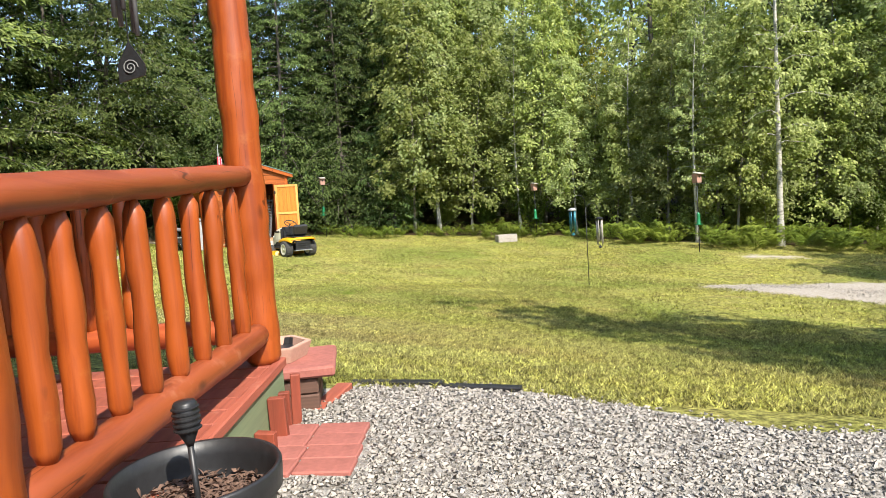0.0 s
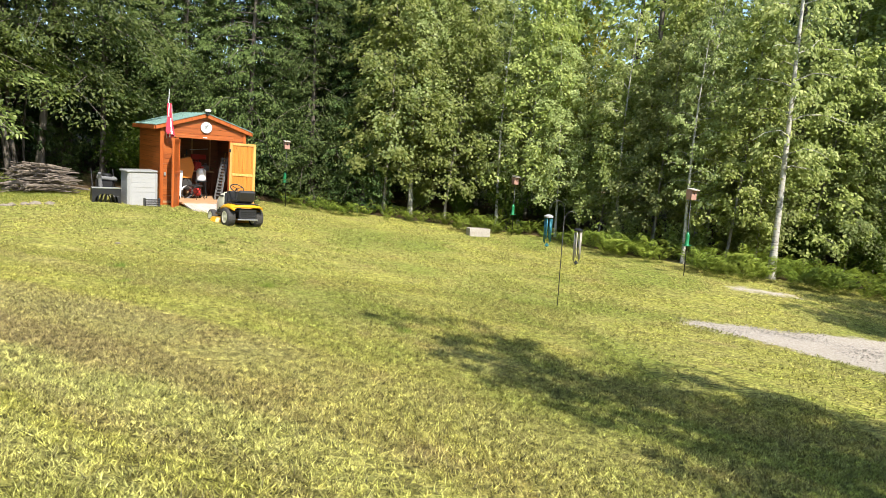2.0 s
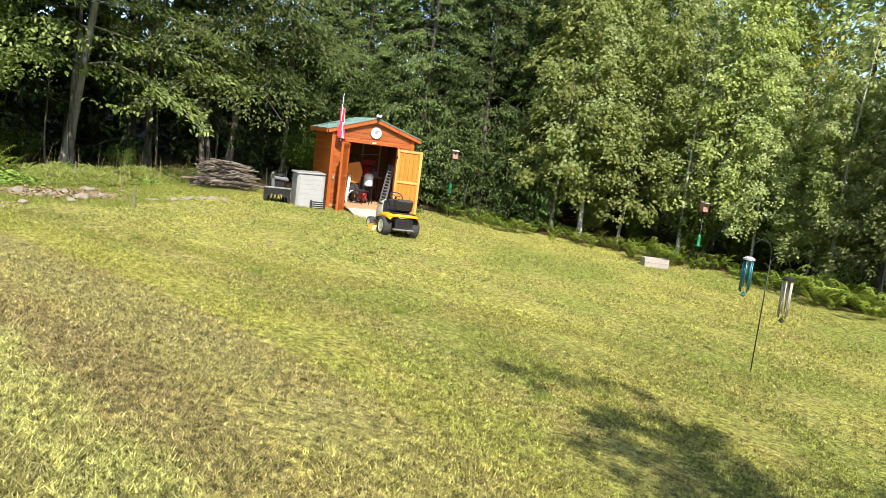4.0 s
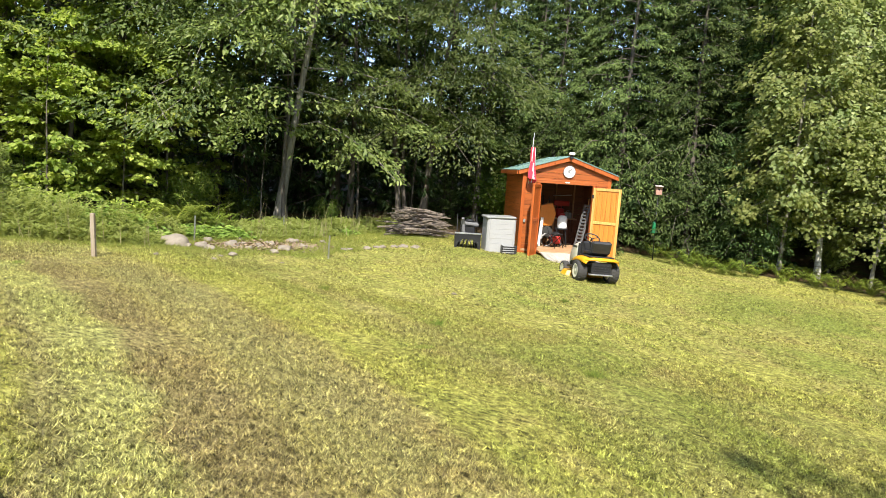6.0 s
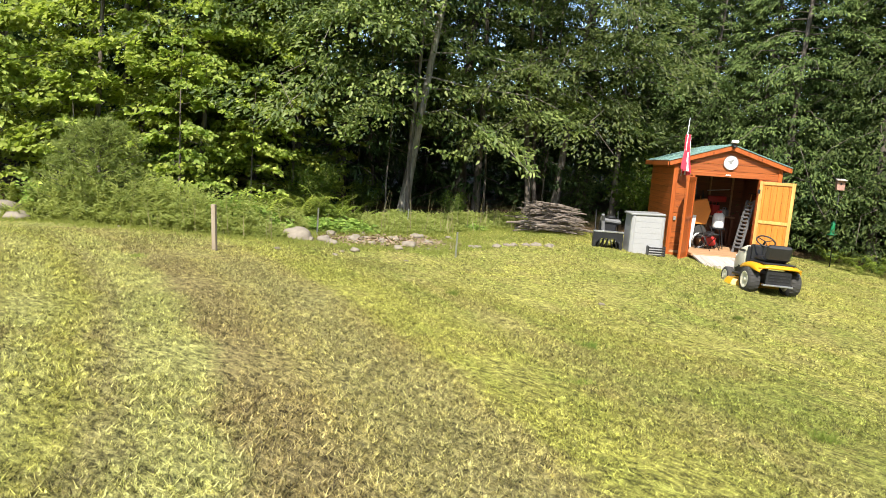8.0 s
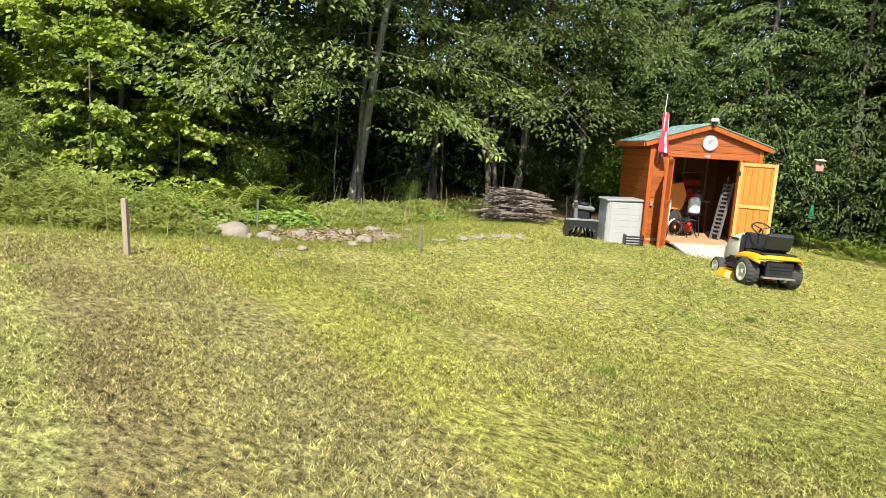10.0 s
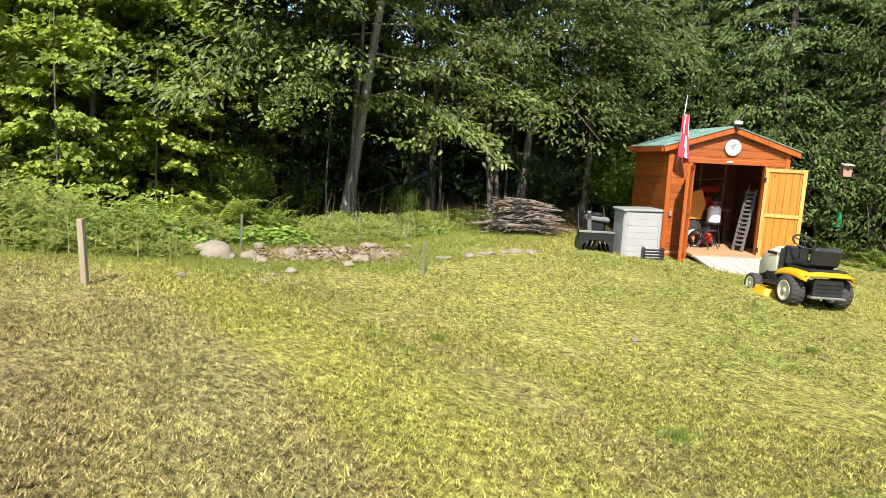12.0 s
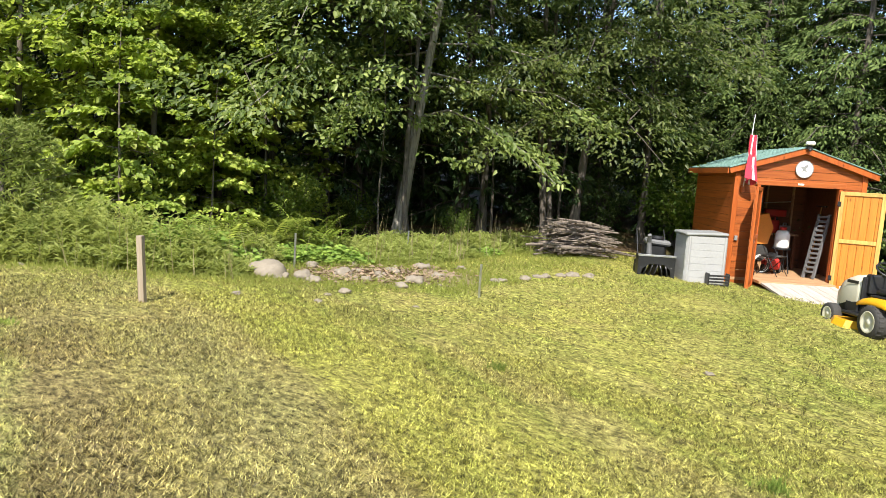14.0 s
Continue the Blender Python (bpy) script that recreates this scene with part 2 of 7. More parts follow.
def grass_material():
    m, nt, b = material("grass_blades")
    c, fine = lawn_colour(nt)
    isl = node(nt, "ShaderNodeNewGeometry").outputs["Random Per Island"]
    c = node(nt, "ShaderNodeHueSaturation", {"Hue": node(nt, "ShaderNodeMapRange", {0: isl, 3: 0.488, 4: 0.512}).outputs[0], "Value": node(nt, "ShaderNodeMapRange", {0: isl, 3: 0.36, 4: 1.9}).outputs[0], "Color": c}).outputs[0]
    nt.links.new(c, b.inputs["Base Color"])
    b.inputs["Roughness"].default_value = 0.55
    b.inputs["Specular IOR Level"].default_value = 0.3
    t = node(nt, "ShaderNodeBsdfTranslucent", {"Color": c})
    s = node(nt, "ShaderNodeMixShader", {0: 0.3, 1: b.outputs[0], 2: t.outputs[0]})
    nt.links.new(s.outputs[0], nt.nodes["Material Output"].inputs[0])
    return m


def stone_material(name, dark, lite, scale=9.0):
    m, nt, b = material(name)
    pos = node(nt, "ShaderNodeTexCoord").outputs["Object"]
    isl = node(nt, "ShaderNodeNewGeometry").outputs["Random Per Island"]
    n1 = noise_at(nt, pos, scale, 6, 0.7)
    c = mix(nt, n1, dark, lite)
    c = node(nt, "ShaderNodeHueSaturation", {"Value": node(nt, "ShaderNodeMapRange", {0: isl, 3: 0.72, 4: 1.16}).outputs[0], "Color": c}).outputs[0]
    nt.links.new(c, b.inputs["Base Color"])
    b.inputs["Roughness"].default_value = 0.85
    bump(nt, b, n1, 0.4, 0.01)
    return m


GROUND = ground_material()
GRASS = grass_material()
LOG = wood("orange_log_stain", (0.33, 0.068, 0.009), (0.19, 0.031, 0.005), 0.42, "Z", 22, worn=(0.37, 0.12, 0.03), cracks=True)
LOG_FLAT = wood("orange_log_rail_stain", (0.29, 0.064, 0.018), (0.16, 0.029, 0.009), 0.45, "Y", 22, worn=(0.44, 0.17, 0.09), cracks=True)
LOG_ACROSS = wood("orange_log_cross_stain", (0.4, 0.08, 0.02), (0.24, 0.038, 0.012), 0.45, "X", 22)
DECK_RED = wood("red_deck_paint", (0.33, 0.088, 0.052), (0.2, 0.05, 0.032), 0.6, "Y", 26, False, worn=(0.42, 0.2, 0.14))
PAVER_RED = plain("faded_red_paver", (0.3, 0.1, 0.077), 0.8, vary=0.3, scale=9, relief=0.5)
SKIRT = wood("sage_green_paint", (0.2, 0.25, 0.135), (0.13, 0.17, 0.09), 0.65, "Y", 18, False)
OLD_TIMBER = wood("old_dark_timber", (0.12, 0.062, 0.042), (0.06, 0.032, 0.022), 0.75, "X", 22, False)
STUB_RED = wood("dark_red_stub_stain", (0.24, 0.052, 0.026), (0.13, 0.027, 0.014), 0.6, "Z", 22, False)
SHED_WOOD = wood("shed_orange_stain", (0.37, 0.096, 0.017), (0.2, 0.042, 0.009), 0.5, "X", 20)
SHED_SIDE = wood("shed_side_stain", (0.42, 0.11, 0.02), (0.24, 0.05, 0.01), 0.45, "Y", 20)
SHED_TRIM = wood("shed_trim_stain", (0.42, 0.1, 0.017), (0.26, 0.052, 0.01), 0.45, "Z", 20)
DOOR_PALE = wood("door_honey_pine", (0.57, 0.215, 0.029), (0.42, 0.13, 0.016), 0.45, "Z", 24)
DOOR_FRAME = wood("door_frame_pine", (0.64, 0.36, 0.1), (0.46, 0.22, 0.05), 0.45, "Z", 24, False)
RAW_PINE = wood("shed_floor_plywood", (0.42, 0.25, 0.13), (0.3, 0.17, 0.08), 0.65, "X", 16, False)
# timber inside the shed, the dimness of the interior put into its colour
SHADED_BOARDS = wood("shed_inside_boards_shaded", (0.14, 0.05, 0.02), (0.075, 0.026, 0.011), 0.6, "X", 18)
GREY_WOOD = wood("weathered_grey_boards", (0.43, 0.39, 0.34), (0.27, 0.24, 0.2), 0.8, "Y", 24, False)
STAKE_WOOD = wood("weathered_stake", (0.34, 0.28, 0.2), (0.26, 0.18, 0.11), 0.8, "Z", 24, False)
ROOF_GREEN = plain("green_roof_metal", (0.15, 0.25, 0.22), 0.45, 0.0, 0.18, 5, 0.1)
BLACK = plain("black_plastic", (0.014, 0.014, 0.015), 0.42, vary=0.3)
RUBBER = plain("tyre_rubber", (0.035, 0.033, 0.03), 0.85, vary=0.35, relief=0.4)
DARK_METAL = plain("dark_metal", (0.03, 0.03, 0.032), 0.45, 0.6)
STEEL = plain("brushed_steel", (0.55, 0.55, 0.56), 0.38, 0.9)
WHITE = plain("white_plastic", (0.76, 0.76, 0.74), 0.5, vary=0.08)
BOX_WHITE = plain("pale_resin", (0.33, 0.33, 0.325), 0.6, vary=0.1, scale=6)
BOX_GREY = plain("grey_resin", (0.22, 0.225, 0.22), 0.6, vary=0.15)
YELLOW = plain("yellow_paint", (0.7, 0.34, 0.012), 0.32, vary=0.1)
HOOD = plain("cream_paint", (0.6, 0.565, 0.44), 0.3, vary=0.1)
RIM = plain("cream_rim", (0.6, 0.57, 0.45), 0.45, vary=0.15)
RED = plain("red_plastic", (0.42, 0.025, 0.02), 0.4)
ORANGE = plain("orange_plastic", (0.6, 0.2, 0.03), 0.45)
GREEN_PLASTIC = plain("green_plastic", (0.015, 0.19, 0.075), 0.35)
TEAL = plain("teal_metal", (0.03, 0.16, 0.2), 0.35, 0.4)
HEX_WOOD = plain("bleached_cedar", (0.45, 0.27, 0.2), 0.75, vary=0.2)
RED_CEDAR = plain("pink_cedar", (0.34, 0.19, 0.145), 0.7, vary=0.25)
FLAG_RED = plain("flag_red_cloth", (0.55, 0.03, 0.06), 0.85, vary=0.12)
FLAG_WHITE = plain("flag_white_cloth", (0.75, 0.7, 0.7), 0.85, vary=0.08)
LADDER_GREY = plain("dull_grey_plastic", (0.12, 0.12, 0.12), 0.55)
GRAVEL = stone_material("crushed_stone", (0.28, 0.25, 0.217), (0.44, 0.41, 0.36), 30)
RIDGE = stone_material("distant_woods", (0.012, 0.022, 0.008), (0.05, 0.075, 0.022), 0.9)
ROCK = stone_material("field_stone", (0.12, 0.1, 0.075), (0.31, 0.265, 0.2), 9)
MULCH = stone_material("bark_mulch", (0.06, 0.035, 0.025), (0.22, 0.13, 0.09), 40)
BARK_GREY = bark("grey_bark", (0.26, 0.235, 0.2), (0.09, 0.078, 0.065))
BARK_DARK = bark("dark_bark", (0.11, 0.092, 0.075), (0.04, 0.032, 0.026))
BARK_BIRCH = bark("pale_birch_bark", (0.42, 0.4, 0.35), (0.17, 0.15, 0.13), 9, True)
BRUSH = bark("dry_branches", (0.19, 0.155, 0.125), (0.08, 0.06, 0.05), 20)
LEAF_BIRCH = leaf("birch_leaves", (0.16, 0.215, 0.055), (0.44, 0.49, 0.18), (0.46, 0.56, 0.12), 0.5, mottle=0.25)
LEAF_BIRCH_PALE = leaf("aspen_leaves", (0.16, 0.215, 0.07), (0.43, 0.48, 0.205), (0.45, 0.54, 0.15), 0.5, mottle=0.25)
LEAF_YELLOW = leaf("yellowing_leaves", (0.32, 0.32, 0.05), (0.62, 0.56, 0.11), (0.65, 0.58, 0.1))
LEAF_BEECH = leaf("beech_leaves", (0.075, 0.12, 0.028), (0.45, 0.5, 0.17), (0.42, 0.54, 0.1), rough=0.45, spec=0.35, mottle=0.85)
# beech leaves again, darkened in colour for the crowns that look shaded
LEAF_SHADY = leaf("shaded_beech_leaves", (0.045, 0.08, 0.02), (0.25, 0.31, 0.095), (0.22, 0.31, 0.05), rough=0.45, spec=0.35, mottle=0.8)
LEAF_MAPLE = leaf("maple_leaves", (0.13, 0.19, 0.028), (0.5, 0.57, 0.13), (0.56, 0.7, 0.07), rough=0.5, spec=0.25, mottle=0.45)
LEAF_FIR = leaf("conifer_needles", (0.03, 0.058, 0.016), (0.15, 0.21, 0.06), (0.15, 0.23, 0.05), 0.28)
# darker copy of the conifer needles, with the canopy's shade in the colour
LEAF_FIR_SHADED = leaf("shaded_conifer_needles", (0.02, 0.042, 0.014), (0.08, 0.115, 0.04), (0.06, 0.1, 0.025), 0.2)
LEAF_PINE = leaf("pine_needles", (0.2, 0.27, 0.06), (0.45, 0.52, 0.17), (0.45, 0.55, 0.12), 0.45)
LEAF_FERN = leaf("fern_fronds", (0.1, 0.15, 0.02), (0.27, 0.33, 0.058), (0.28, 0.37, 0.045), 0.35)
LEAF_WEED = leaf("meadow_leaves", (0.22, 0.265, 0.055), (0.52, 0.55, 0.17), (0.56, 0.62, 0.13), 0.45)
LEAF_BUSH = leaf("understorey_leaves", (0.05, 0.098, 0.018), (0.17, 0.24, 0.045), (0.2, 0.3, 0.04))
STRAW = leaf("unmown_grass", (0.22, 0.27, 0.05), (0.46, 0.48, 0.12), (0.46, 0.5, 0.1), 0.35)
SEED = leaf("dry_seed_stalks", (0.3, 0.25, 0.12), (0.5, 0.43, 0.24), (0.45, 0.4, 0.2), 0.3)
LEAF_BRAMBLE = leaf("bramble_leaves", (0.1, 0.165, 0.03), (0.3, 0.38, 0.08), (0.34, 0.45, 0.06), 0.42)
LITTER = stone_material("dry_leaf_litter", (0.12, 0.075, 0.045), (0.42, 0.31, 0.2), 30)


# ---- building helpers ----
def shape(name, verts, faces):
    """A mesh from arrays: verts (n, 3), faces (m, 3 or 4)."""
    verts, faces = np.asarray(verts, np.float32), np.asarray(faces, np.int32)
    me = bpy.data.meshes.new(name)
    me.vertices.add(len(verts))
    me.vertices.foreach_set("co", verts.ravel())
    me.loops.add(faces.size)
    me.loops.foreach_set("vertex_index", faces.ravel())
    me.polygons.add(len(faces))
    me.polygons.foreach_set("loop_start", np.arange(0, faces.size, faces.shape[1], dtype=np.int32))
    me.update(calc_edges=True)
    return me


def part(name, data, mat, parent=None, label="", smooth=False, at=None):
    """Links a bmesh or mesh as one object, under a thing or a part where one is given."""
    if isinstance(data, bmesh.types.BMesh):
        me = bpy.data.meshes.new(name)
        bmesh.ops.recalc_face_normals(data, faces=data.faces)
        data.to_mesh(me)
        data.free()
    else:
        me = data
    if not me.materials:
        me.materials.append(mat)
    if smooth:
        me.polygons.foreach_set("use_smooth", np.ones(len(me.polygons), bool))
    ob = new(name, me)
    ob.parent = parent
    if at is not None:
        ob.matrix_basis = at
    if label:
        ob["label"] = label
    return ob


def thing(name, m, label, category, group="", kind=""):
    ob = tagged(new(name), label, category, group, kind)
    ob.empty_display_size = 0.1
    ob.matrix_basis = m
    return ob


def box(x0, x1, y0, y1, z0, z1, bevel=0.006, bm=None, m=None):
    """A box with rounded edges, added to bm."""
    bm = bm or bmesh.new()
    r = bmesh.ops.create_cube(bm, size=1.0)
    vs = r["verts"]
    for v in vs:
        v.co = Vector(((x0 + x1) / 2 + v.co.x * (x1 - x0), (y0 + y1) / 2 + v.co.y * (y1 - y0), (z0 + z1) / 2 + v.co.z * (z1 - z0)))
    if bevel:
        es = list({e for v in vs for e in v.link_edges})
        vs = list({v for f in bmesh.ops.bevel(bm, geom=es, offset=bevel, segments=1, affect="EDGES")["faces"] for v in f.verts} | {v for v in vs if v.is_valid})
    if m is not None:
        bmesh.ops.transform(bm, matrix=m, verts=vs)
    return bm


def tube(points, radii, sides=8, bm=None, wobble=0.0, seed=0, caps=True):
    """A round bar through points, with a radius at each; wobble makes it knobbly like a peeled log."""
    bm = bm or bmesh.new()
    rng = random.Random(seed)
    pts = [Vector(p) for p in points]
    rings = []
    side = None
    for i, p in enumerate(pts):
        d = (pts[min(i + 1, len(pts) - 1)] - pts[max(i - 1, 0)]).normalized()
        side = d.orthogonal().normalized() if side is None else (side - d * side.dot(d)).normalized()
        up = d.cross(side)
        ring = []
        for k in range(sides):
            a = 2 * math.pi * k / sides
            r = radii[i] * (1 + wobble * noise.noise(Vector((math.cos(a) * 1.5, math.sin(a) * 1.5, i * 0.7 + seed * 9.1))))
            ring.append(bm.verts.new(p + (side * math.cos(a) + up * math.sin(a)) * r))
        rings.append(ring)
    for a, b in zip(rings, rings[1:]):
        for k in range(sides):
            bm.faces.new((a[k], a[(k + 1) % sides], b[(k + 1) % sides], b[k]))
    if caps:
        bm.faces.new(rings[0][::-1])
        bm.faces.new(rings[-1])
    return bm


def along(p0, p1, n):
    return [Vector(p0).lerp(Vector(p1), i / n) for i in range(n + 1)]


def lathe(profile, sides=24, bm=None, m=None, caps=True):
    """A turned shape about z from (radius, height) pairs."""
    bm = bm or bmesh.new()
    rings, made = [], []
    for r, z in profile:
        ring = [bm.verts.new((r * math.cos(2 * math.pi * k / sides), r * math.sin(2 * math.pi * k / sides), z)) for k in range(sides)]
        rings.append(ring)
        made += ring
    for a, b in zip(rings, rings[1:]):
        for k in range(sides):
            bm.faces.new((a[k], a[(k + 1) % sides], b[(k + 1) % sides], b[k]))
    for ring, r in ((rings[0], profile[0][0]), (rings[-1], profile[-1][0])):
        if caps and r > 1e-4:
            bm.faces.new(ring)
    if m is not None:
        bmesh.ops.transform(bm, matrix=m, verts=made)
    return bm


def prism(outline, y0, y1, bm=None, m=None):
    """An outline in x, z, pulled from y0 to y1."""
    bm = bm or bmesh.new()
    a = [bm.verts.new((x, y0, z)) for x, z in outline]
    b = [bm.verts.new((x, y1, z)) for x, z in outline]
    bm.faces.new(a)
    bm.faces.new(b[::-1])
    n = len(a)
    for i in range(n):
        bm.faces.new((a[i], b[i], b[(i + 1) % n], a[(i + 1) % n]))
    if m is not None:
        bmesh.ops.transform(bm, matrix=m, verts=a + b)
    return bm


# ---- the ground ----
SLOPE = [-0.4884, -0.6537, -0.6306, -0.2237, 0.0461, 0.1741, 0.0063, 0.2462, -0.0171, 0.1488]
SWELLS = [(0.2, 2.6, 0.17, 1.9), (0.0, -0.8, -0.3, 1.7), (-5.5, 12.8, -0.1, 2.5), (-5, 18.6, 0.2, 2.8), (2.6, 7.4, -0.12, 1.8), (5, 14, -0.13, 3), (9.5, 19.5, 0.3, 4), (-9.4, 17.8, 0.15, 2.5)]


def ground_z(x, y):
    x, y = np.clip(x, -21, 17), np.clip(y, -1.5, 31)
    a, b = x / 10, (y - 10) / 10
    terms = (1, a, b, a * a, a * b, b * b, a**3, a * a * b, a * b * b, b**3)
    z = sum(c * t for c, t in zip(SLOPE, terms))
    for cx, cy, h, r in SWELLS:
        z = z + h * np.exp(-((x - cx) ** 2 + (y - cy) ** 2) / (2 * r * r))
    return z


def on_ground(x, y, dz=0.0):
    return (x, y, float(ground_z(x, y)) + dz)


def wood_edge(x):
    """The y at which the woods begin, by x."""
    return np.interp(x, [-22, -17, -15, -13.5, -12, -8, -4.5, 0, 4.5, 6.5, 9, 12, 16, 24], [10.5, 12.2, 15.5, 18.8, 22.0, 24.6, 25.2, 25.0, 24.4, 21.8, 19.4, 19.2, 20.2, 21])


def gravel_edge(x):
    return np.interp(x, [-0.8, 0.15, 0.6, 1.2, 1.6, 2.1, 3.2, 5, 8], [3.62, 3.6, 3.36, 3.0, 2.84, 2.93, 2.7, 2.0, 1.0])


xs = np.r_[-900, -300, -120, -60, -40, -30, np.arange(-24, -9, 0.4), np.arange(-9, 5, 0.16), np.arange(5, 20, 0.35), 22, 26, 32, 45, 80, 200, 900]
ys = np.r_[-900, -300, -100, -40, -20, -10, np.arange(-6, 1.5, 0.35), np.arange(1.5, 14, 0.16), np.arange(14, 34, 0.4), 37, 42, 50, 70, 150, 400, 900]
gx, gy = np.meshgrid(xs, ys)
rough_z = 0.018 * np.sin(gx * 2.1 + np.sin(gy * 1.3)) * np.sin(gy * 1.7 + np.sin(gx))
gzz = ground_z(gx, gy) + rough_z * np.clip((gy - 3.6) / 1.5, 0, 1) * (gy < 26)
idx = np.arange(gx.size).reshape(gx.shape)
quads = np.stack([idx[:-1, :-1], idx[:-1, 1:], idx[1:, 1:], idx[1:, :-1]], -1).reshape(-1, 4)
ground_mesh = shape("ground", np.stack([gx, gy, gzz], -1).reshape(-1, 3), quads)


def soft(d, w=0.35):
    return np.clip(0.5 - d / (2 * w), 0, 1)


def capsule(x, y, ax, ay, bx, by, r0, r1):
    t = np.clip(((x - ax) * (bx - ax) + (y - ay) * (by - ay)) / ((bx - ax) ** 2 + (by - ay) ** 2), 0, 1)
    return np.hypot(x - ax - t * (bx - ax), y - ay - t * (by - ay)) - (r0 + (r1 - r0) * t)


def sand_field(x, y):
    return np.minimum(capsule(x, y, 5.6, 13.0, 11.0, 9.9, 0.35, 3.5), capsule(x, y, 8.3, 17.3, 9.6, 17.0, 0.25, 0.25))


def soil_field(x, y):
    return capsule(x, y, -11.6, 14.2, -10.6, 15.6, 0.9, 0.9)


FIELDS = {
    "litter": soft(wood_edge(gx) - gy + 0.2, 0.7) * 1.0,
    "sand": soft(sand_field(gx, gy), 0.7),
    "soil": soft(soil_field(gx, gy), 0.5),
    "gravel": soft(np.maximum(gy - gravel_edge(gx), np.abs(gx - 3.0) - 7.0), 0.2),
}
FIELDS["litter"] = np.maximum(FIELDS["litter"], np.clip((np.abs(gx + 1) - 19) / 2 + 0.5, 0, 1))
for key, values in FIELDS.items():
    ground_mesh.attributes.new(key, "FLOAT", "POINT").data.foreach_set("value", values.astype(np.float32).ravel())
ground = tagged(part("ground", ground_mesh, GROUND, smooth=True), "uneven mown lawn sloping down, with gravel and forest floor", "ground", kind="structure")


# ---- trees and plants ----
def leaf_cloud(centres, ways, ups, length, width, rng, full=False):
    """Folded leaves at centres: arrays of points, pointing ways and upper sides; full ones are ovate, with a midrib."""
    n = len(centres)
    ways = ways / np.linalg.norm(ways, axis=1, keepdims=True)
    side = np.cross(ways, ups)
    side /= np.linalg.norm(side, axis=1, keepdims=True) + 1e-9
    up = np.cross(side, ways)
    ln = (length * rng.uniform(0.6, 1.25, n))[:, None]
    wd = (width * rng.uniform(0.7, 1.2, n))[:, None]
    tip = centres + ways * ln - up * ln * 0.12
    if full:
        lo, hi = centres + ways * ln * 0.28 + up * wd * 0.12, centres + ways * ln * 0.68 + up * wd * 0.1
        v = np.stack([centres, lo + side * wd * 0.46, hi + side * wd * 0.38, tip, hi - side * wd * 0.38, lo - side * wd * 0.46], 1).reshape(-1, 3)
        base = 6 * np.arange(n)[:, None]
        return v, np.concatenate([base + (0, 1, 2, 3), base + (0, 3, 4, 5)], 1).reshape(-1, 4)
    mid = centres + ways * ln * 0.45
    v = np.stack([centres, mid + side * wd * 0.5 + up * wd * 0.16, tip, mid - side * wd * 0.5 + up * wd * 0.16], 1).reshape(-1, 3)
    f = np.arange(4 * n).reshape(-1, 4)
    return v, f


def tube_arrays(pts, radii, sides=6):
    """A tapered tube as arrays."""
    pts = np.asarray(pts, float)
    vs = []
    ref = np.array([0.31, 0.95, 0.05])
    for i, p in enumerate(pts):
        d = pts[min(i + 1, len(pts) - 1)] - pts[max(i - 1, 0)]
        d /= np.linalg.norm(d) + 1e-9
        a = np.cross(d, ref)
        a /= np.linalg.norm(a) + 1e-9
        b = np.cross(d, a)
        t = np.arange(sides) * 2 * np.pi / sides
        vs.append(p + radii[i] * (np.cos(t)[:, None] * a + np.sin(t)[:, None] * b))
    fs = []
    for i in range(len(pts) - 1):
        for k in range(sides):
            j = (k + 1) % sides
            fs.append((i * sides + k, i * sides + j, (i + 1) * sides + j, (i + 1) * sides + k))
    return np.concatenate(vs), np.array(fs)


def gather(pieces):
    vs, fs, off = [], [], 0
    for v, f in pieces:
        vs.append(v)
        fs.append(f + off)
        off += len(v)
    return np.concatenate(vs), np.concatenate(fs)


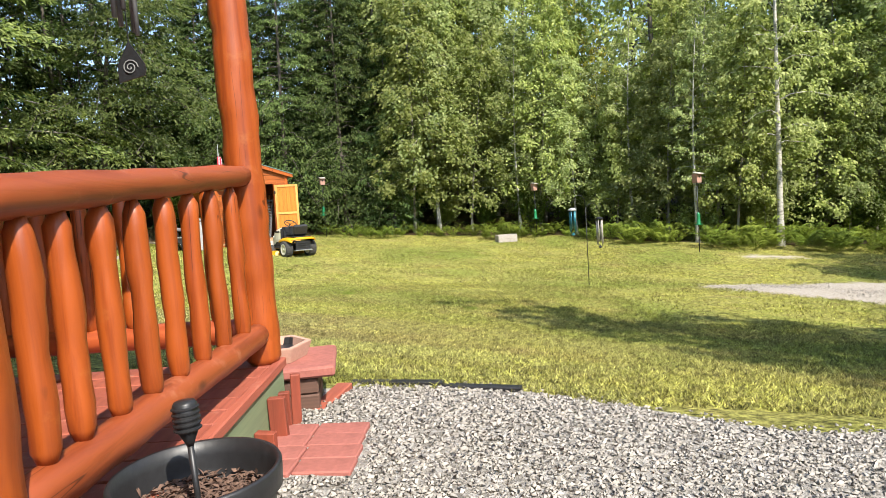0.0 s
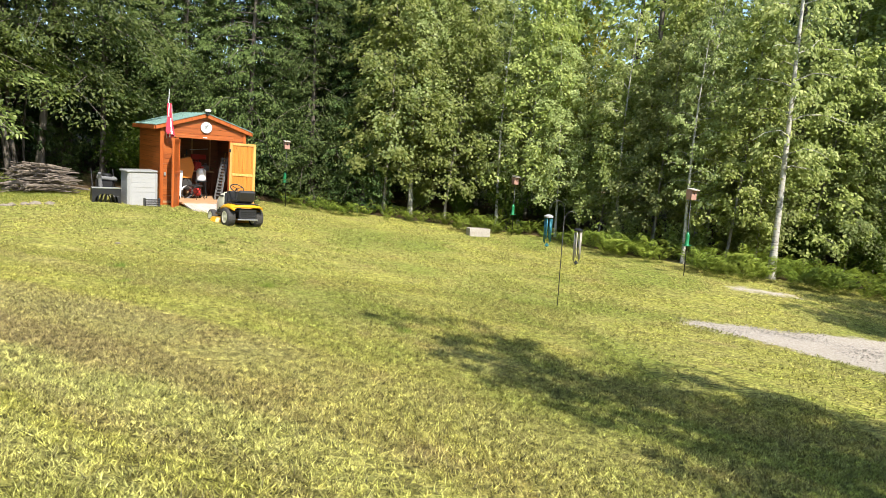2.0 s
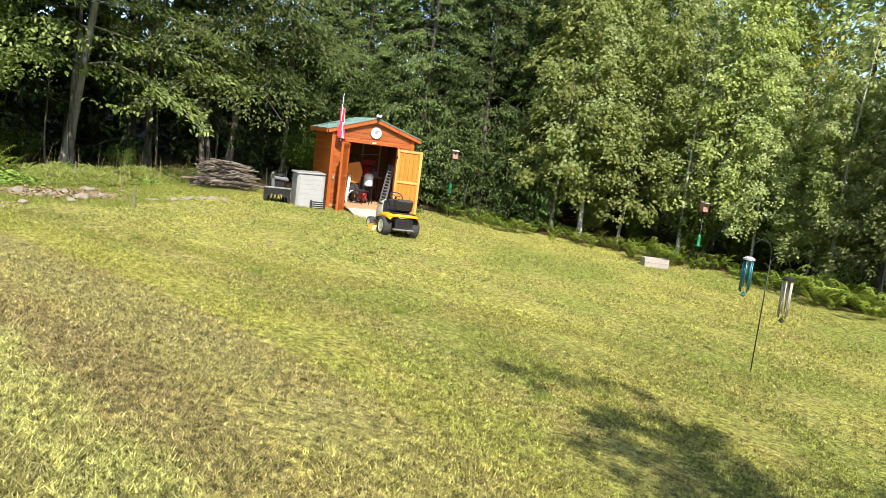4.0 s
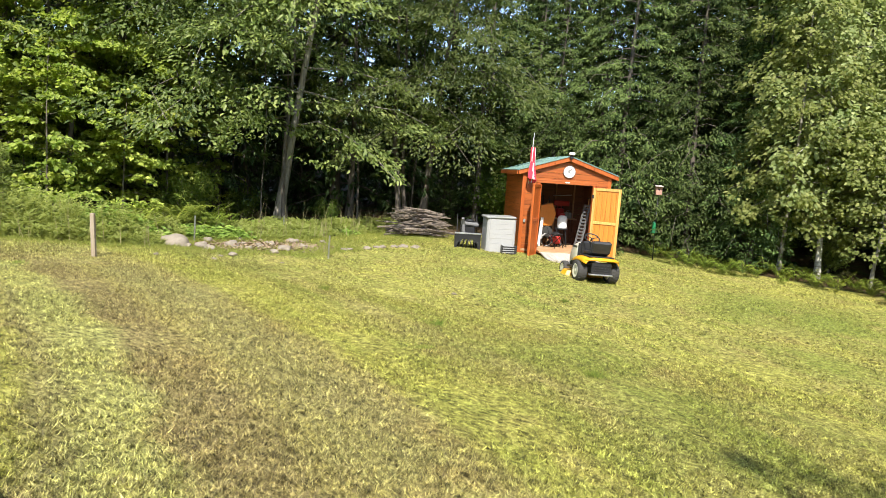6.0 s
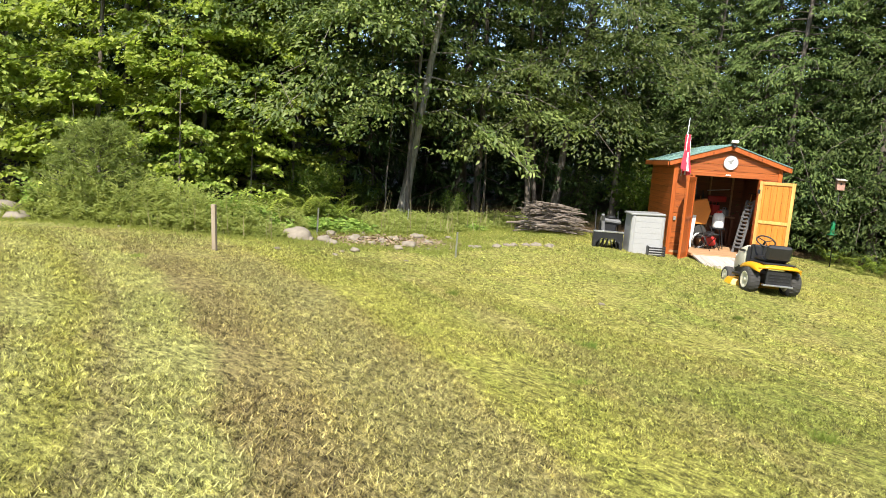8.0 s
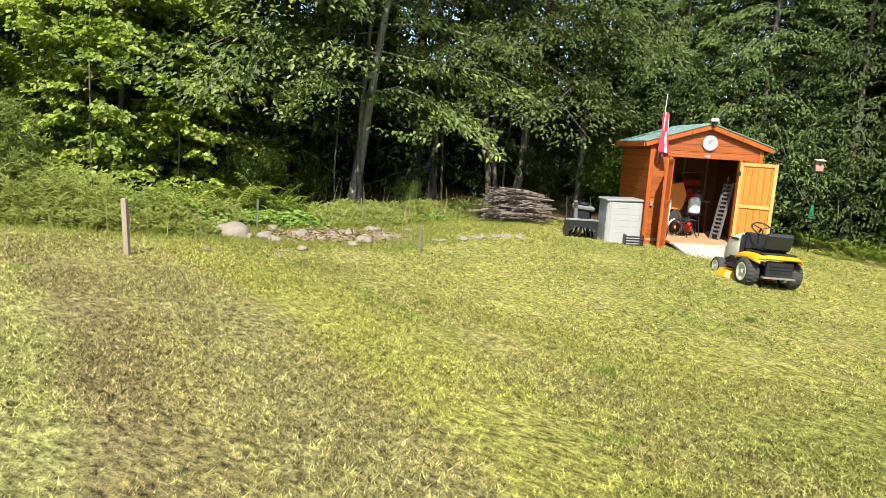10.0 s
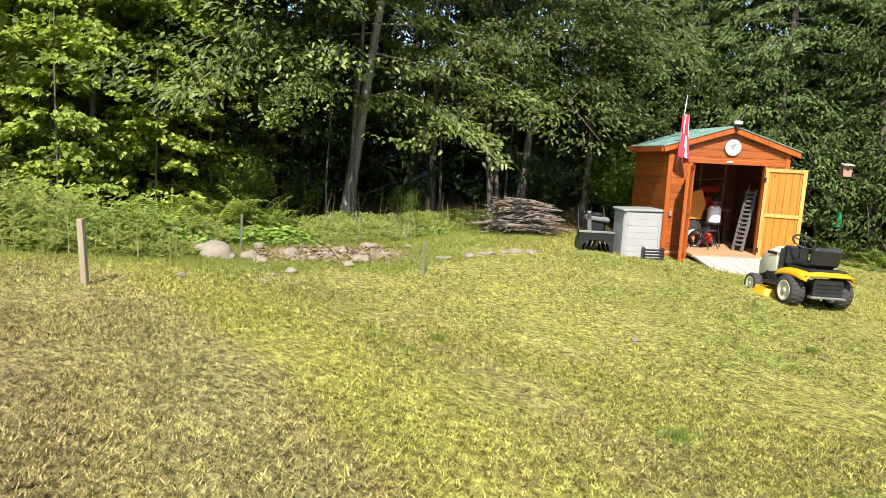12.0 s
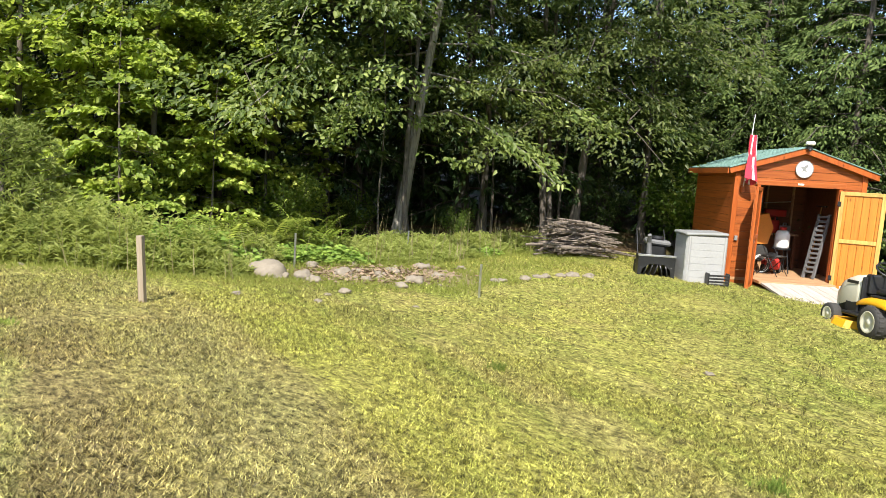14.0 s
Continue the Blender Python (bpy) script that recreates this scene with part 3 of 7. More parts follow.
def grow(seed, height, girth, low, reach, boughs, per_bough, leaf_len, leaf_wid, rise=0.5, droop=0.35, taper=0.55, flat=0.25, lean=0.0, side_bias=None, hang=0.4, face=0.55, clump=20, full=False, sunny=0.6):
    """Trunk with limbs, and a crown of leafy sprays along the limbs, turned to the light. Returns two meshes."""
    rng = np.random.default_rng(seed)
    ph = rng.uniform(0, 6, 2)
    hs = np.linspace(0, 1, 12)
    def stem(h):
        h = np.asarray(h, float)
        return np.stack([np.sin(h * 3 + ph[0]) * 0.02 * height * h + lean * height * h, np.sin(h * 2.3 + ph[1]) * 0.02 * height * h, h * height - 0.15 * (h == 0)], -1)
    flare = 1 + 0.5 * np.exp(-hs * 30)
    limbs = [tube_arrays(stem(hs), girth * flare * (1 - 0.93 * hs) + 0.004, 9)]
    cs, ws, us = [], [], []
    for i in range(boughs):
        h = low + (0.98 - low) * ((i + rng.uniform(0, 1)) / boughs)
        az = i * 2.4 + rng.normal(0, 0.3)
        if side_bias is not None and rng.uniform() < side_bias[1]:
            az = side_bias[0] + rng.normal(0, 0.6)
        rel = (h - low) / (1 - low)
        ln = reach * (1 - taper * rel ** 1.3) * (0.55 + 0.45 * min(1, rel * 5 + 0.35)) * rng.uniform(0.7, 1.15)
        d = np.array([math.cos(az), math.sin(az), 0.0])
        s = np.linspace(0, 1, 6)[:, None]
        up = rise * (0.4 + 0.9 * rel)
        path = stem(h) + d * ln * s + np.array([0, 0, 1.0]) * ln * (up * s - droop * (1 + up) * s ** 2.2)
        path[1:] += rng.normal(0, 0.03 * ln, (5, 3))
        limbs.append(tube_arrays(path, girth * 0.22 * (1 - rel * 0.75) * np.linspace(1, 0.12, 6) + 0.003, 4))
        n = max(8, int(per_bough * (0.45 + ln / reach)))
        # leaves sit on side twigs, in tufts with gaps between them
        many = max(5, n // clump)
        tuft = rng.integers(0, many, n)
        t = np.clip((rng.uniform(0.12, 1.0, many) ** 0.75)[tuft] + rng.normal(0, 0.05, n), 0.08, 1.05)
        base = np.stack([np.interp(t, s[:, 0], path[:, k]) for k in range(3)], 1)
        across = np.array([-d[1], d[0], 0])
        spread = ln * 0.36 * np.sin(np.clip(t * 2.6 + 0.3, 0, np.pi)) + 0.1
        tw = rng.normal(0, 1, (many, 3))[tuft]
        off = np.clip(tw[:, 0] * 0.6 + rng.normal(0, 0.17, n), -1.5, 1.5)
        c = base + across * (off * spread)[:, None] + d * (rng.normal(0, 0.035, n) * ln)[:, None]
        c[:, 2] += (tw[:, 1] * 0.7 + rng.normal(0, 0.38, n)) * flat * ln * 0.35 - np.abs(off) * spread * 0.22
        cs.append(c)
        w = (1 - hang) * (d + across * (off * 0.9)[:, None]) + rng.normal(0, 0.4, (n, 3))
        w[:, 2] -= 0.15 + hang
        ws.append(w)
        u = (1 - sunny) * (np.array([0, 0, 1.0]) * (1.1 - face) + (d + across * (off * 0.5)[:, None]) * face) + sunny * np.array(SUN_WAY) + rng.normal(0, 0.36, (n, 3))
        us.append(u)
    lv, lf = leaf_cloud(np.concatenate(cs), np.concatenate(ws), np.concatenate(us), leaf_len, leaf_wid, rng, full)
    tv, tf = gather(limbs)
    return shape("trunk", tv, tf), shape("crown", lv, lf)


def plant_tree(name, meshes, bark_mat, leaf_mat, m, label, category="tree", group=""):
    t = thing(name, m, label, category, group)
    part("trunk", meshes[0], bark_mat, t, smooth=True)
    part("crown", meshes[1], leaf_mat, t)
    return t


def spot(x, y, turn=0.0, size=1.0, wide=1.0, sink=0.05):
    return Matrix.Translation(on_ground(x, y, -sink)) @ Matrix.Rotation(turn, 4, "Z") @ Matrix.Diagonal((size * wide, size * wide, size, 1))


def set_scaled(ob, m):
    ob.matrix_basis = m
    return ob


def plant_copy(ob, m):
    t = copy_thing(ob, Matrix.Identity(4))
    t.matrix_basis = m
    return t


rng_w = np.random.default_rng(5)
birch_shapes = [
    (grow(11, 12.5, 0.06, 0.17, 2.3, 46, 205, 0.17, 0.115, 0.75, 0.4, 0.55, 0.5, lean=0.05, hang=0.5, face=0.6, clump=13), BARK_GREY, LEAF_BIRCH),
    (grow(12, 13.5, 0.075, 0.2, 2.5, 46, 205, 0.17, 0.115, 0.8, 0.45, 0.55, 0.5, lean=-0.03, hang=0.5, face=0.6, clump=13), BARK_BIRCH, LEAF_BIRCH_PALE),
    (grow(13, 11.0, 0.05, 0.15, 2.3, 44, 205, 0.17, 0.115, 0.7, 0.35, 0.5, 0.5, lean=0.09, hang=0.5, face=0.6, clump=13), BARK_GREY, LEAF_BIRCH),
    (grow(14, 12.0, 0.055, 0.16, 2.5, 46, 205, 0.17, 0.115, 0.6, 0.35, 0.5, 0.5, lean=0.02, hang=0.5, face=0.6, clump=13), BARK_GREY, LEAF_BIRCH_PALE),
]
beech_shapes = [
    grow(21, 13.0, 0.17, 0.29, 6.4, 34, 560, 0.165, 0.08, 0.3, 0.4, 0.5, 0.09, lean=0.11, side_bias=(-0.9, 0.5), hang=0.3, face=0.36, clump=30, full=True, sunny=0.3),
    grow(22, 13.0, 0.13, 0.32, 4.2, 28, 330, 0.165, 0.08, 0.35, 0.4, 0.5, 0.1, hang=0.3, face=0.38, clump=28, full=True, sunny=0.42),
]
leaning_shape = grow(23, 12.5, 0.15, 0.25, 5.6, 40, 520, 0.165, 0.08, 0.3, 0.42, 0.45, 0.09, lean=0.15, side_bias=(-2.1, 0.32), hang=0.3, face=0.36, clump=32, full=True, sunny=0.42)
maple_shapes = [
    grow(31, 9.5, 0.08, 0.12, 2.9, 26, 340, 0.15, 0.12, 0.5, 0.42, 0.5, 0.08, hang=0.15, face=0.42, clump=22, full=True, sunny=0.72),
    grow(32, 8.0, 0.07, 0.1, 2.6, 24, 340, 0.15, 0.12, 0.5, 0.42, 0.5, 0.08, hang=0.15, face=0.42, clump=22, full=True, sunny=0.72),
]
sapling_shapes = [
    grow(33, 4.6, 0.03, 0.08, 1.5, 20, 105, 0.14, 0.11, 0.5, 0.4, 0.5, 0.1, lean=0.05, hang=0.2, face=0.42, clump=15, full=True, sunny=0.6),
    grow(34, 3.4, 0.025, 0.08, 1.3, 17, 95, 0.13, 0.1, 0.5, 0.4, 0.5, 0.1, lean=-0.06, hang=0.2, face=0.42, clump=15, full=True, sunny=0.6),
]
fir_shapes = [
    grow(41, 13.5, 0.11, 0.03, 2.9, 112, 225, 0.15, 0.052, 0.12, 0.42, 0.8, 0.08, hang=0.35, face=0.35, clump=16, sunny=0.5),
    grow(42, 12.0, 0.1, 0.04, 2.6, 104, 225, 0.15, 0.052, 0.15, 0.45, 0.8, 0.08, hang=0.35, face=0.35, clump=16, sunny=0.5),
]
tall_shape = grow(15, 13.0, 0.1, 0.26, 2.0, 36, 130, 0.15, 0.1, 0.8, 0.35, 0.5, 0.45, hang=0.5, face=0.6)
first = {}


def tree(kind, x, y, turn, size=1.0, wide=1.0, label=None, group=""):
    """One tree of a kind; the first of each kind is built, the others are copies."""
    key, i = kind
    m = spot(x, y, turn, size, wide)
    if kind in first:
        t = plant_copy(first[kind], m)
    else:
        name, (meshes, bk, lf), text, cat = {
            "birch": ("birch_tree", birch_shapes[i % 4], "slender pale-barked young birch with small green leaves at the wood's edge", "birch tree"),
            "tall": ("birch_tree", (tall_shape, BARK_BIRCH, LEAF_BIRCH_PALE), "tall straight birch with pale bark standing among ferns", "birch tree"),
            "yellow": ("birch_tree", (birch_shapes[1][0], BARK_BIRCH, LEAF_YELLOW), "birch tree whose leaves are turning yellow", "birch tree"),
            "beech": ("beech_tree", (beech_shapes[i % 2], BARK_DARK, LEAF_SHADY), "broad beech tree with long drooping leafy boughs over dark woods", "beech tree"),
            "leaning": ("beech_tree", (leaning_shape, BARK_GREY, LEAF_BEECH), "large leaning grey-barked tree with drooping boughs at the wood's edge", "beech tree"),
            "sapling": ("maple_tree", (sapling_shapes[i % 2], BARK_DARK, LEAF_MAPLE), "young maple sapling with thin stem and broad sunlit leaves", "maple tree"),
            "maple": ("maple_tree", (maple_shapes[i % 2], BARK_DARK, LEAF_MAPLE), "bright green maple sapling with broad sunlit leaves", "maple tree"),
            "fir": ("hemlock_tree", (fir_shapes[i % 2], BARK_DARK, LEAF_FIR), "dark green hemlock with drooping layered boughs", "conifer"),
        }[key]
        if key == "yellow":
            meshes = (meshes[0], meshes[1].copy())
            meshes[1].materials.clear()
        t = plant_tree(name, meshes, bk, lf, m, label or text, cat, group or key + " trees along the clearing")
        first[kind] = t
    if label:
        t["label"] = label
    return t


def slight():
    return rng_w.uniform(-0.7, 0.7)


tree(("leaning", 0), -14.95, 19.1, 0.64)
# these beeches carry the leaf colour with shade painted in
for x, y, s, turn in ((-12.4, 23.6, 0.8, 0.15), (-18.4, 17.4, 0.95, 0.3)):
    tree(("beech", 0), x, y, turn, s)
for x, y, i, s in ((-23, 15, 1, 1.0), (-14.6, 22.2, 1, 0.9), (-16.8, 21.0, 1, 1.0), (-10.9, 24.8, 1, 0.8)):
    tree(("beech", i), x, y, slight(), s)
for x, y, i, s in ((-17.3, 13.8, 0, 1.0), (-18.6, 11.6, 0, 1.05), (-17.6, 15.6, 1, 1.0), (-20.6, 9.4, 0, 1.0), (-19.4, 14.4, 1, 1.2), (-21.6, 12.2, 0, 1.2), (-18.2, 16.6, 0, 1.15), (-22.5, 7.4, 1, 1.1)):
    tree(("maple", i), x, y, slight(), s)
for x, y, i, s in ((-16.2, 12.7, 0, 1.0), (-17.5, 10.8, 1, 1.0), (-16.0, 14.5, 0, 0.85), (-17.0, 12.6, 1, 1.1), (-18.6, 9.2, 0, 1.0), (-19.8, 8.0, 1, 1.2), (-21.2, 6.0, 0, 1.1), (-17.4, 18.6, 0, 0.8)):
    tree(("sapling", i), x, y, slight(), s)
for x, y, i, s in ((-6.2, 26.4, 0, 1.0), (-3.9, 26.8, 1, 1.0), (-8.4, 25.8, 1, 0.8), (-1.9, 26.6, 1, 0.75), (-5.2, 27.4, 1, 0.8), (-7.2, 27.2, 1, 0.95), (-12.6, 25.4, 1, 0.5), (-10.6, 25.9, 0, 0.45), (-9.6, 26.6, 1, 0.85)):
    tree(("fir", i), x, y, slight(), s)
for n, x in enumerate(np.arange(-1.2, 18.5, 1.32)):
    y = float(wood_edge(x)) + 1.1 + rng_w.uniform(-0.3, 0.9)
    if abs(x - 3.2) < 0.5 and n % 2:
        continue
    gap = abs(x - 0.4 - 0.206 * (y - 1.3)) < 0.8
    tree(("birch", n % 4), float(x) + rng_w.uniform(-0.3, 0.3), y, slight(), 0.5 if gap else rng_w.uniform(0.6, 0.9) * (0.75 if 6 < x < 14.5 else 1.0), 1.2)
for n, x in enumerate(np.arange(-3.0, 24.0, 1.9)):
    y = float(wood_edge(x)) + 4.3 + rng_w.uniform(-0.8, 0.8)
    gap = abs(x - 0.4 - 0.206 * (y - 1.3)) < 1.2
    tree(("birch", (n + 2) % 4), float(x), y, slight(), 0.55 if gap else rng_w.uniform(0.9, 1.15) * (0.72 if 6.5 < x < 13 else 0.95), 1.15)
tree(("yellow", 0), 7.1, 29.8, 0.5, 0.74, 1.2)
tree(("tall", 0), 10.3, 19.3, 0.4, 0.9)
tree(("tall", 0), 15.3, 19.7, -0.4, 0.95)
for x, y, s in ((7.0, 23.2, 0.6), (8.3, 20.6, 0.55), (9.0, 21.5, 0.6), (16.2, 20.6, 0.6), (17.0, 20.9, 0.7), (3.2, 25.6, 0.6)):
    tree(("tall", 0), x, y, slight(), s)
# woods beside the lawn that throw the shade across it
for x, y, kind, s in ((6.0, 1.3, ("tall", 0), 0.82), (5.6, 2.0, ("tall", 0), 0.7), (8.0, 1.2, ("birch", 0), 0.8), (13.4, 9.4, ("birch", 1), 0.68), (15.2, 11.0, ("birch", 2), 0.8), (17.6, 12.6, ("birch", 1), 0.72), (19.6, 13.4, ("birch", 2), 0.8), (12.4, 10.5, ("birch", 2), 0.62), (14.5, 10.2, ("birch", 0), 0.72), (16.4, 11.8, ("birch", 2), 0.74), (8.3, -0.1, ("beech", 1), 0.7), (10.7, 1.9, ("beech", 1), 0.7), (14.3, 3.5, ("birch", 0), 0.7), (11.7, -3.3, ("beech", 1), 0.7)):
    tree(kind, x, y, rng_w.uniform(0, 6), s)


def woods(name, spots, shapes, label, mats):
    """Far trees joined into two meshes, trunks and leaves."""
    for n, pick in enumerate(("trunks", "crowns")):
        vs, fs, off = [], [], 0
        for (x, y, turn, s), sh in zip(spots, shapes):
            me = sh[n]
            co = np.empty(len(me.vertices) * 3, np.float32)
            me.vertices.foreach_get("co", co)
            co = co.reshape(-1, 3) * s
            ct, st = math.cos(turn), math.sin(turn)
            co = np.stack([co[:, 0] * ct - co[:, 1] * st + x, co[:, 0] * st + co[:, 1] * ct + y, co[:, 2] + float(ground_z(x, y)) - 0.1], 1)
            f = np.empty(len(me.loops), np.int32)
            me.loops.foreach_get("vertex_index", f)
            vs.append(co)
            fs.append(f.reshape(-1, 4) + off)
            off += len(co)
        tagged(part(name + "_" + pick, shape(pick, np.concatenate(vs), np.concatenate(fs)), mats[n], smooth=n == 0), label, "woods", kind="stuff")


far_shape = [grow(51, 15.0, 0.13, 0.12, 3.2, 46, 150, 0.22, 0.15, 0.6, 0.4, 0.5, 0.6, hang=0.5, face=0.65), grow(52, 17.0, 0.15, 0.22, 3.4, 44, 150, 0.22, 0.15, 0.6, 0.4, 0.5, 0.6, hang=0.5, face=0.65)]
far_fir = [grow(54, 15.0, 0.14, 0.02, 2.8, 62, 90, 0.24, 0.085, 0.12, 0.4, 0.75, 0.1, hang=0.4, face=0.4, clump=9), grow(55, 8.0, 0.08, 0.02, 2.0, 46, 75, 0.22, 0.08, 0.12, 0.4, 0.75, 0.1, hang=0.4, face=0.4, clump=9)]
spots, kinds, dark_spots, dark_kinds = [], [], [], []
for ring, step in enumerate((2.5, 3.1)):
    for x in np.arange(-3, 34, step):
        back = float(wood_edge(np.clip(x, -22, 24))) + 8.2 + ring * 4.4
        if abs(x - 0.4 - 0.206 * (back - 1.3)) < 1.7:
            continue
        spots.append((x + rng_w.uniform(-0.9, 0.9), back + rng_w.uniform(-1.2, 1.2), rng_w.uniform(-0.7, 0.7), rng_w.uniform(0.85, 1.2)))
        kinds.append(far_shape[(len(spots) + ring) % 2])
for x, y, size in ((-12.0, 27.5, 1.1), (-15.6, 25.6, 1.0), (-19.0, 21.6, 1.0), (-21.6, 17.0, 1.0), (-13.9, 24.9, 0.85), (-17.6, 23.2, 0.95), (-9.8, 29.6, 1.1), (-5.0, 29.0, 1.1), (-2.4, 28.6, 1.0), (13.4, 25.0, 0.9)):
    dark_spots.append((x, y, rng_w.uniform(0, 6), size))
    dark_kinds.append(far_fir[0])
for ring, step in enumerate((2.3, 2.7)):
    for x in np.arange(-34, 1, step):
        back = float(wood_edge(np.clip(x, -22, 24))) + 7.5 + ring * 4.0 - (0.5 * max(0, -x - 18))
        dark_spots.append((x + rng_w.uniform(-0.8, 0.8), back + rng_w.uniform(-1.2, 1.2), rng_w.uniform(0, 6), rng_w.uniform(1.1, 1.45)))
        dark_kinds.append(far_fir[0])
for x in np.arange(-32, 1, 1.25):
    dark_spots.append((x, float(wood_edge(np.clip(x, -22, 24))) + 9.5 + rng_w.uniform(-1.5, 2.5) - (0.5 * max(0, -x - 18)), rng_w.uniform(0, 6), rng_w.uniform(0.7, 1.1)))
    dark_kinds.append(far_fir[1])
for y in np.arange(-8, 16, 4.0):
    for x in (-27, 37):
        spots.append((x + rng_w.uniform(-1, 1), y + rng_w.uniform(-1, 1), rng_w.uniform(0, 6), rng_w.uniform(0.85, 1.1)))
        kinds.append(far_shape[len(spots) % 2])
low_shape = grow(53, 6.5, 0.07, 0.02, 2.4, 38, 75, 0.2, 0.13, 0.4, 0.4, 0.4, 0.7, hang=0.5, face=0.65, sunny=0.4)
for x in np.arange(-2, 30, 1.9):
    spots.append((x, float(wood_edge(np.clip(x, -22, 24))) + 7.0 + rng_w.uniform(-1, 1.5), rng_w.uniform(0, 6), rng_w.uniform(0.7, 1.1)))
    kinds.append(low_shape)
woods("far_woods", spots, kinds, "dense green mixed woods behind the clearing", (BARK_DARK, LEAF_BIRCH))
# rear conifers get the darkened needles, standing in for deep forest shade
woods("far_conifers", dark_spots, dark_kinds, "dense conifers deep in the woods, needles darkened as in shade", (BARK_DARK, LEAF_FIR_SHADED))

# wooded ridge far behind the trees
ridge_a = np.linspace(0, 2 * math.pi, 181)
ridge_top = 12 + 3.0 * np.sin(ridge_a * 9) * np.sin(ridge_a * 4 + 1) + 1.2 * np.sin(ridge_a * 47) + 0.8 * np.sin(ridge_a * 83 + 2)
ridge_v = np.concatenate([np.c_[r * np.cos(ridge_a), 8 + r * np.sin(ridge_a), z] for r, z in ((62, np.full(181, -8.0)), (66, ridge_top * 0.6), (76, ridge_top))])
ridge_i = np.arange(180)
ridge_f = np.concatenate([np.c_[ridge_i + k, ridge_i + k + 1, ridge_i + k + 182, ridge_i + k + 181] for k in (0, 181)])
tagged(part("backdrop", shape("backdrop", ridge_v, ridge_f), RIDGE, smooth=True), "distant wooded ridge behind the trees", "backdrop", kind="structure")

# thin bare trunks in the dark under the canopy
for n in range(26):
    x = rng_w.uniform(-20, -8.5)
    y = float(wood_edge(x)) + rng_w.uniform(1.5, 8)
    h, r = rng_w.uniform(6, 9), rng_w.uniform(0.025, 0.11)
    v, f = tube_arrays([(0.12 * math.sin(k + n), 0.12 * math.cos(k * 1.3 + n), k * h / 6 - 0.1) for k in range(7)], [r * (1 - 0.1 * k) for k in range(7)], 7)
    t = thing("tree_trunk", Matrix.Translation(on_ground(x, y)) @ Matrix.Rotation(rng_w.normal(0, 0.05), 4, "X"), "thin straight tree trunk in the shaded woods", "tree trunk", "trunks in the shaded woods")
    part("trunk", shape("trunk", v, f), BARK_DARK, t, smooth=True)


def bush(seed, height, reach, n, leaf_len, leaf_wid):
    rng = np.random.default_rng(seed)
    stems, cs, ws, us = [], [], [], []
    for i in range(22):
        az, ln = rng.uniform(0, 6.3), reach * rng.uniform(0.4, 1)
        top = np.array([math.cos(az) * ln, math.sin(az) * ln, height * rng.uniform(0.45, 1)])
        s = np.linspace(0, 1, 5)[:, None]
        path = top * np.concatenate([s, s, s ** 0.7], 1)
        stems.append(tube_arrays(path, np.linspace(0.014, 0.003, 5), 4))
        k = n // 22
        t = rng.uniform(0.25, 1.05, k)
        c = np.stack([np.interp(t, s[:, 0], path[:, j]) for j in range(3)], 1) + rng.normal(0, 0.13, (k, 3)) * reach
        cs.append(c)
        ws.append(rng.normal(0, 0.7, (k, 3)) + top * 0.6 / reach - np.array([0, 0, 0.4]))
        us.append(np.array([0, 0, 0.5]) + 0.6 * np.array(SUN_WAY) + rng.normal(0, 0.4, (k, 3)))
    cs = np.concatenate(cs)
    cs[:, 2] = np.abs(cs[:, 2])
    return gather(stems), leaf_cloud(cs, np.concatenate(ws), np.concatenate(us), leaf_len, leaf_wid, rng)


def bush_thing(name, seed, height, reach, n, ll, lw, mat, label, group):
    st, lv = bush(seed, height, reach, n, ll, lw)
    t = thing(name, Matrix.Identity(4), label, "shrub", group)
    part("stem", shape("stem", *st), BARK_DARK, t)
    part("leaves", shape("leaves", *lv), mat, t)
    return t


shrubs = [bush_thing("shrub", 61, 2.4, 1.2, 3200, 0.12, 0.08, LEAF_BUSH, "leafy green shrub at the edge of the woods", "shrubs along the wood's edge"),
          bush_thing("shrub", 62, 1.7, 1.0, 2600, 0.13, 0.09, LEAF_BIRCH, "low leafy undergrowth shrub at the edge of the woods", "shrubs along the wood's edge"),
          bush_thing("shrub", 63, 2.2, 1.2, 2200, 0.13, 0.08, LEAF_BUSH, "broad-leaved undergrowth shrub at the edge of the woods", "shrubs along the wood's edge")]
used = [False] * 3


def shrub(i, x, y, s=1.0):
    m = spot(x, y, rng_w.uniform(0, 6), s)
    if used[i]:
        return plant_copy(shrubs[i], m)
    used[i] = True
    return set_scaled(shrubs[i], m)


for x in np.arange(-3.2, 18.0, 1.7):
    y = float(wood_edge(x)) + rng_w.uniform(0.9, 2.6)
    shrub(int(rng_w.integers(0, 2)), float(x), y, rng_w.uniform(0.55, 0.9))
for x, y, i, s in ((-16.8, 13.2, 0, 0.8), (-15.6, 16.2, 0, 0.7), (-19.6, 8.0, 0, 1.1), (-8.9, 24.4, 0, 1.0), (-9.6, 25.4, 1, 1.2), (-7.6, 25.2, 0, 1.1), (17.6, 21.4, 0, 1.0), (18.7, 21.9, 2, 0.9), (19.9, 21.6, 0, 1.1), (21.2, 22.0, 2, 0.9), (-10.6, 26.4, 0, 1.2), (-9.9, 24.9, 2, 1.1), (-8.2, 24.9, 2, 0.8), (-15.8, 18.4, 2, 0.55), (-14.2, 20.6, 2, 0.4)):
    shrub(i, x, y, s)


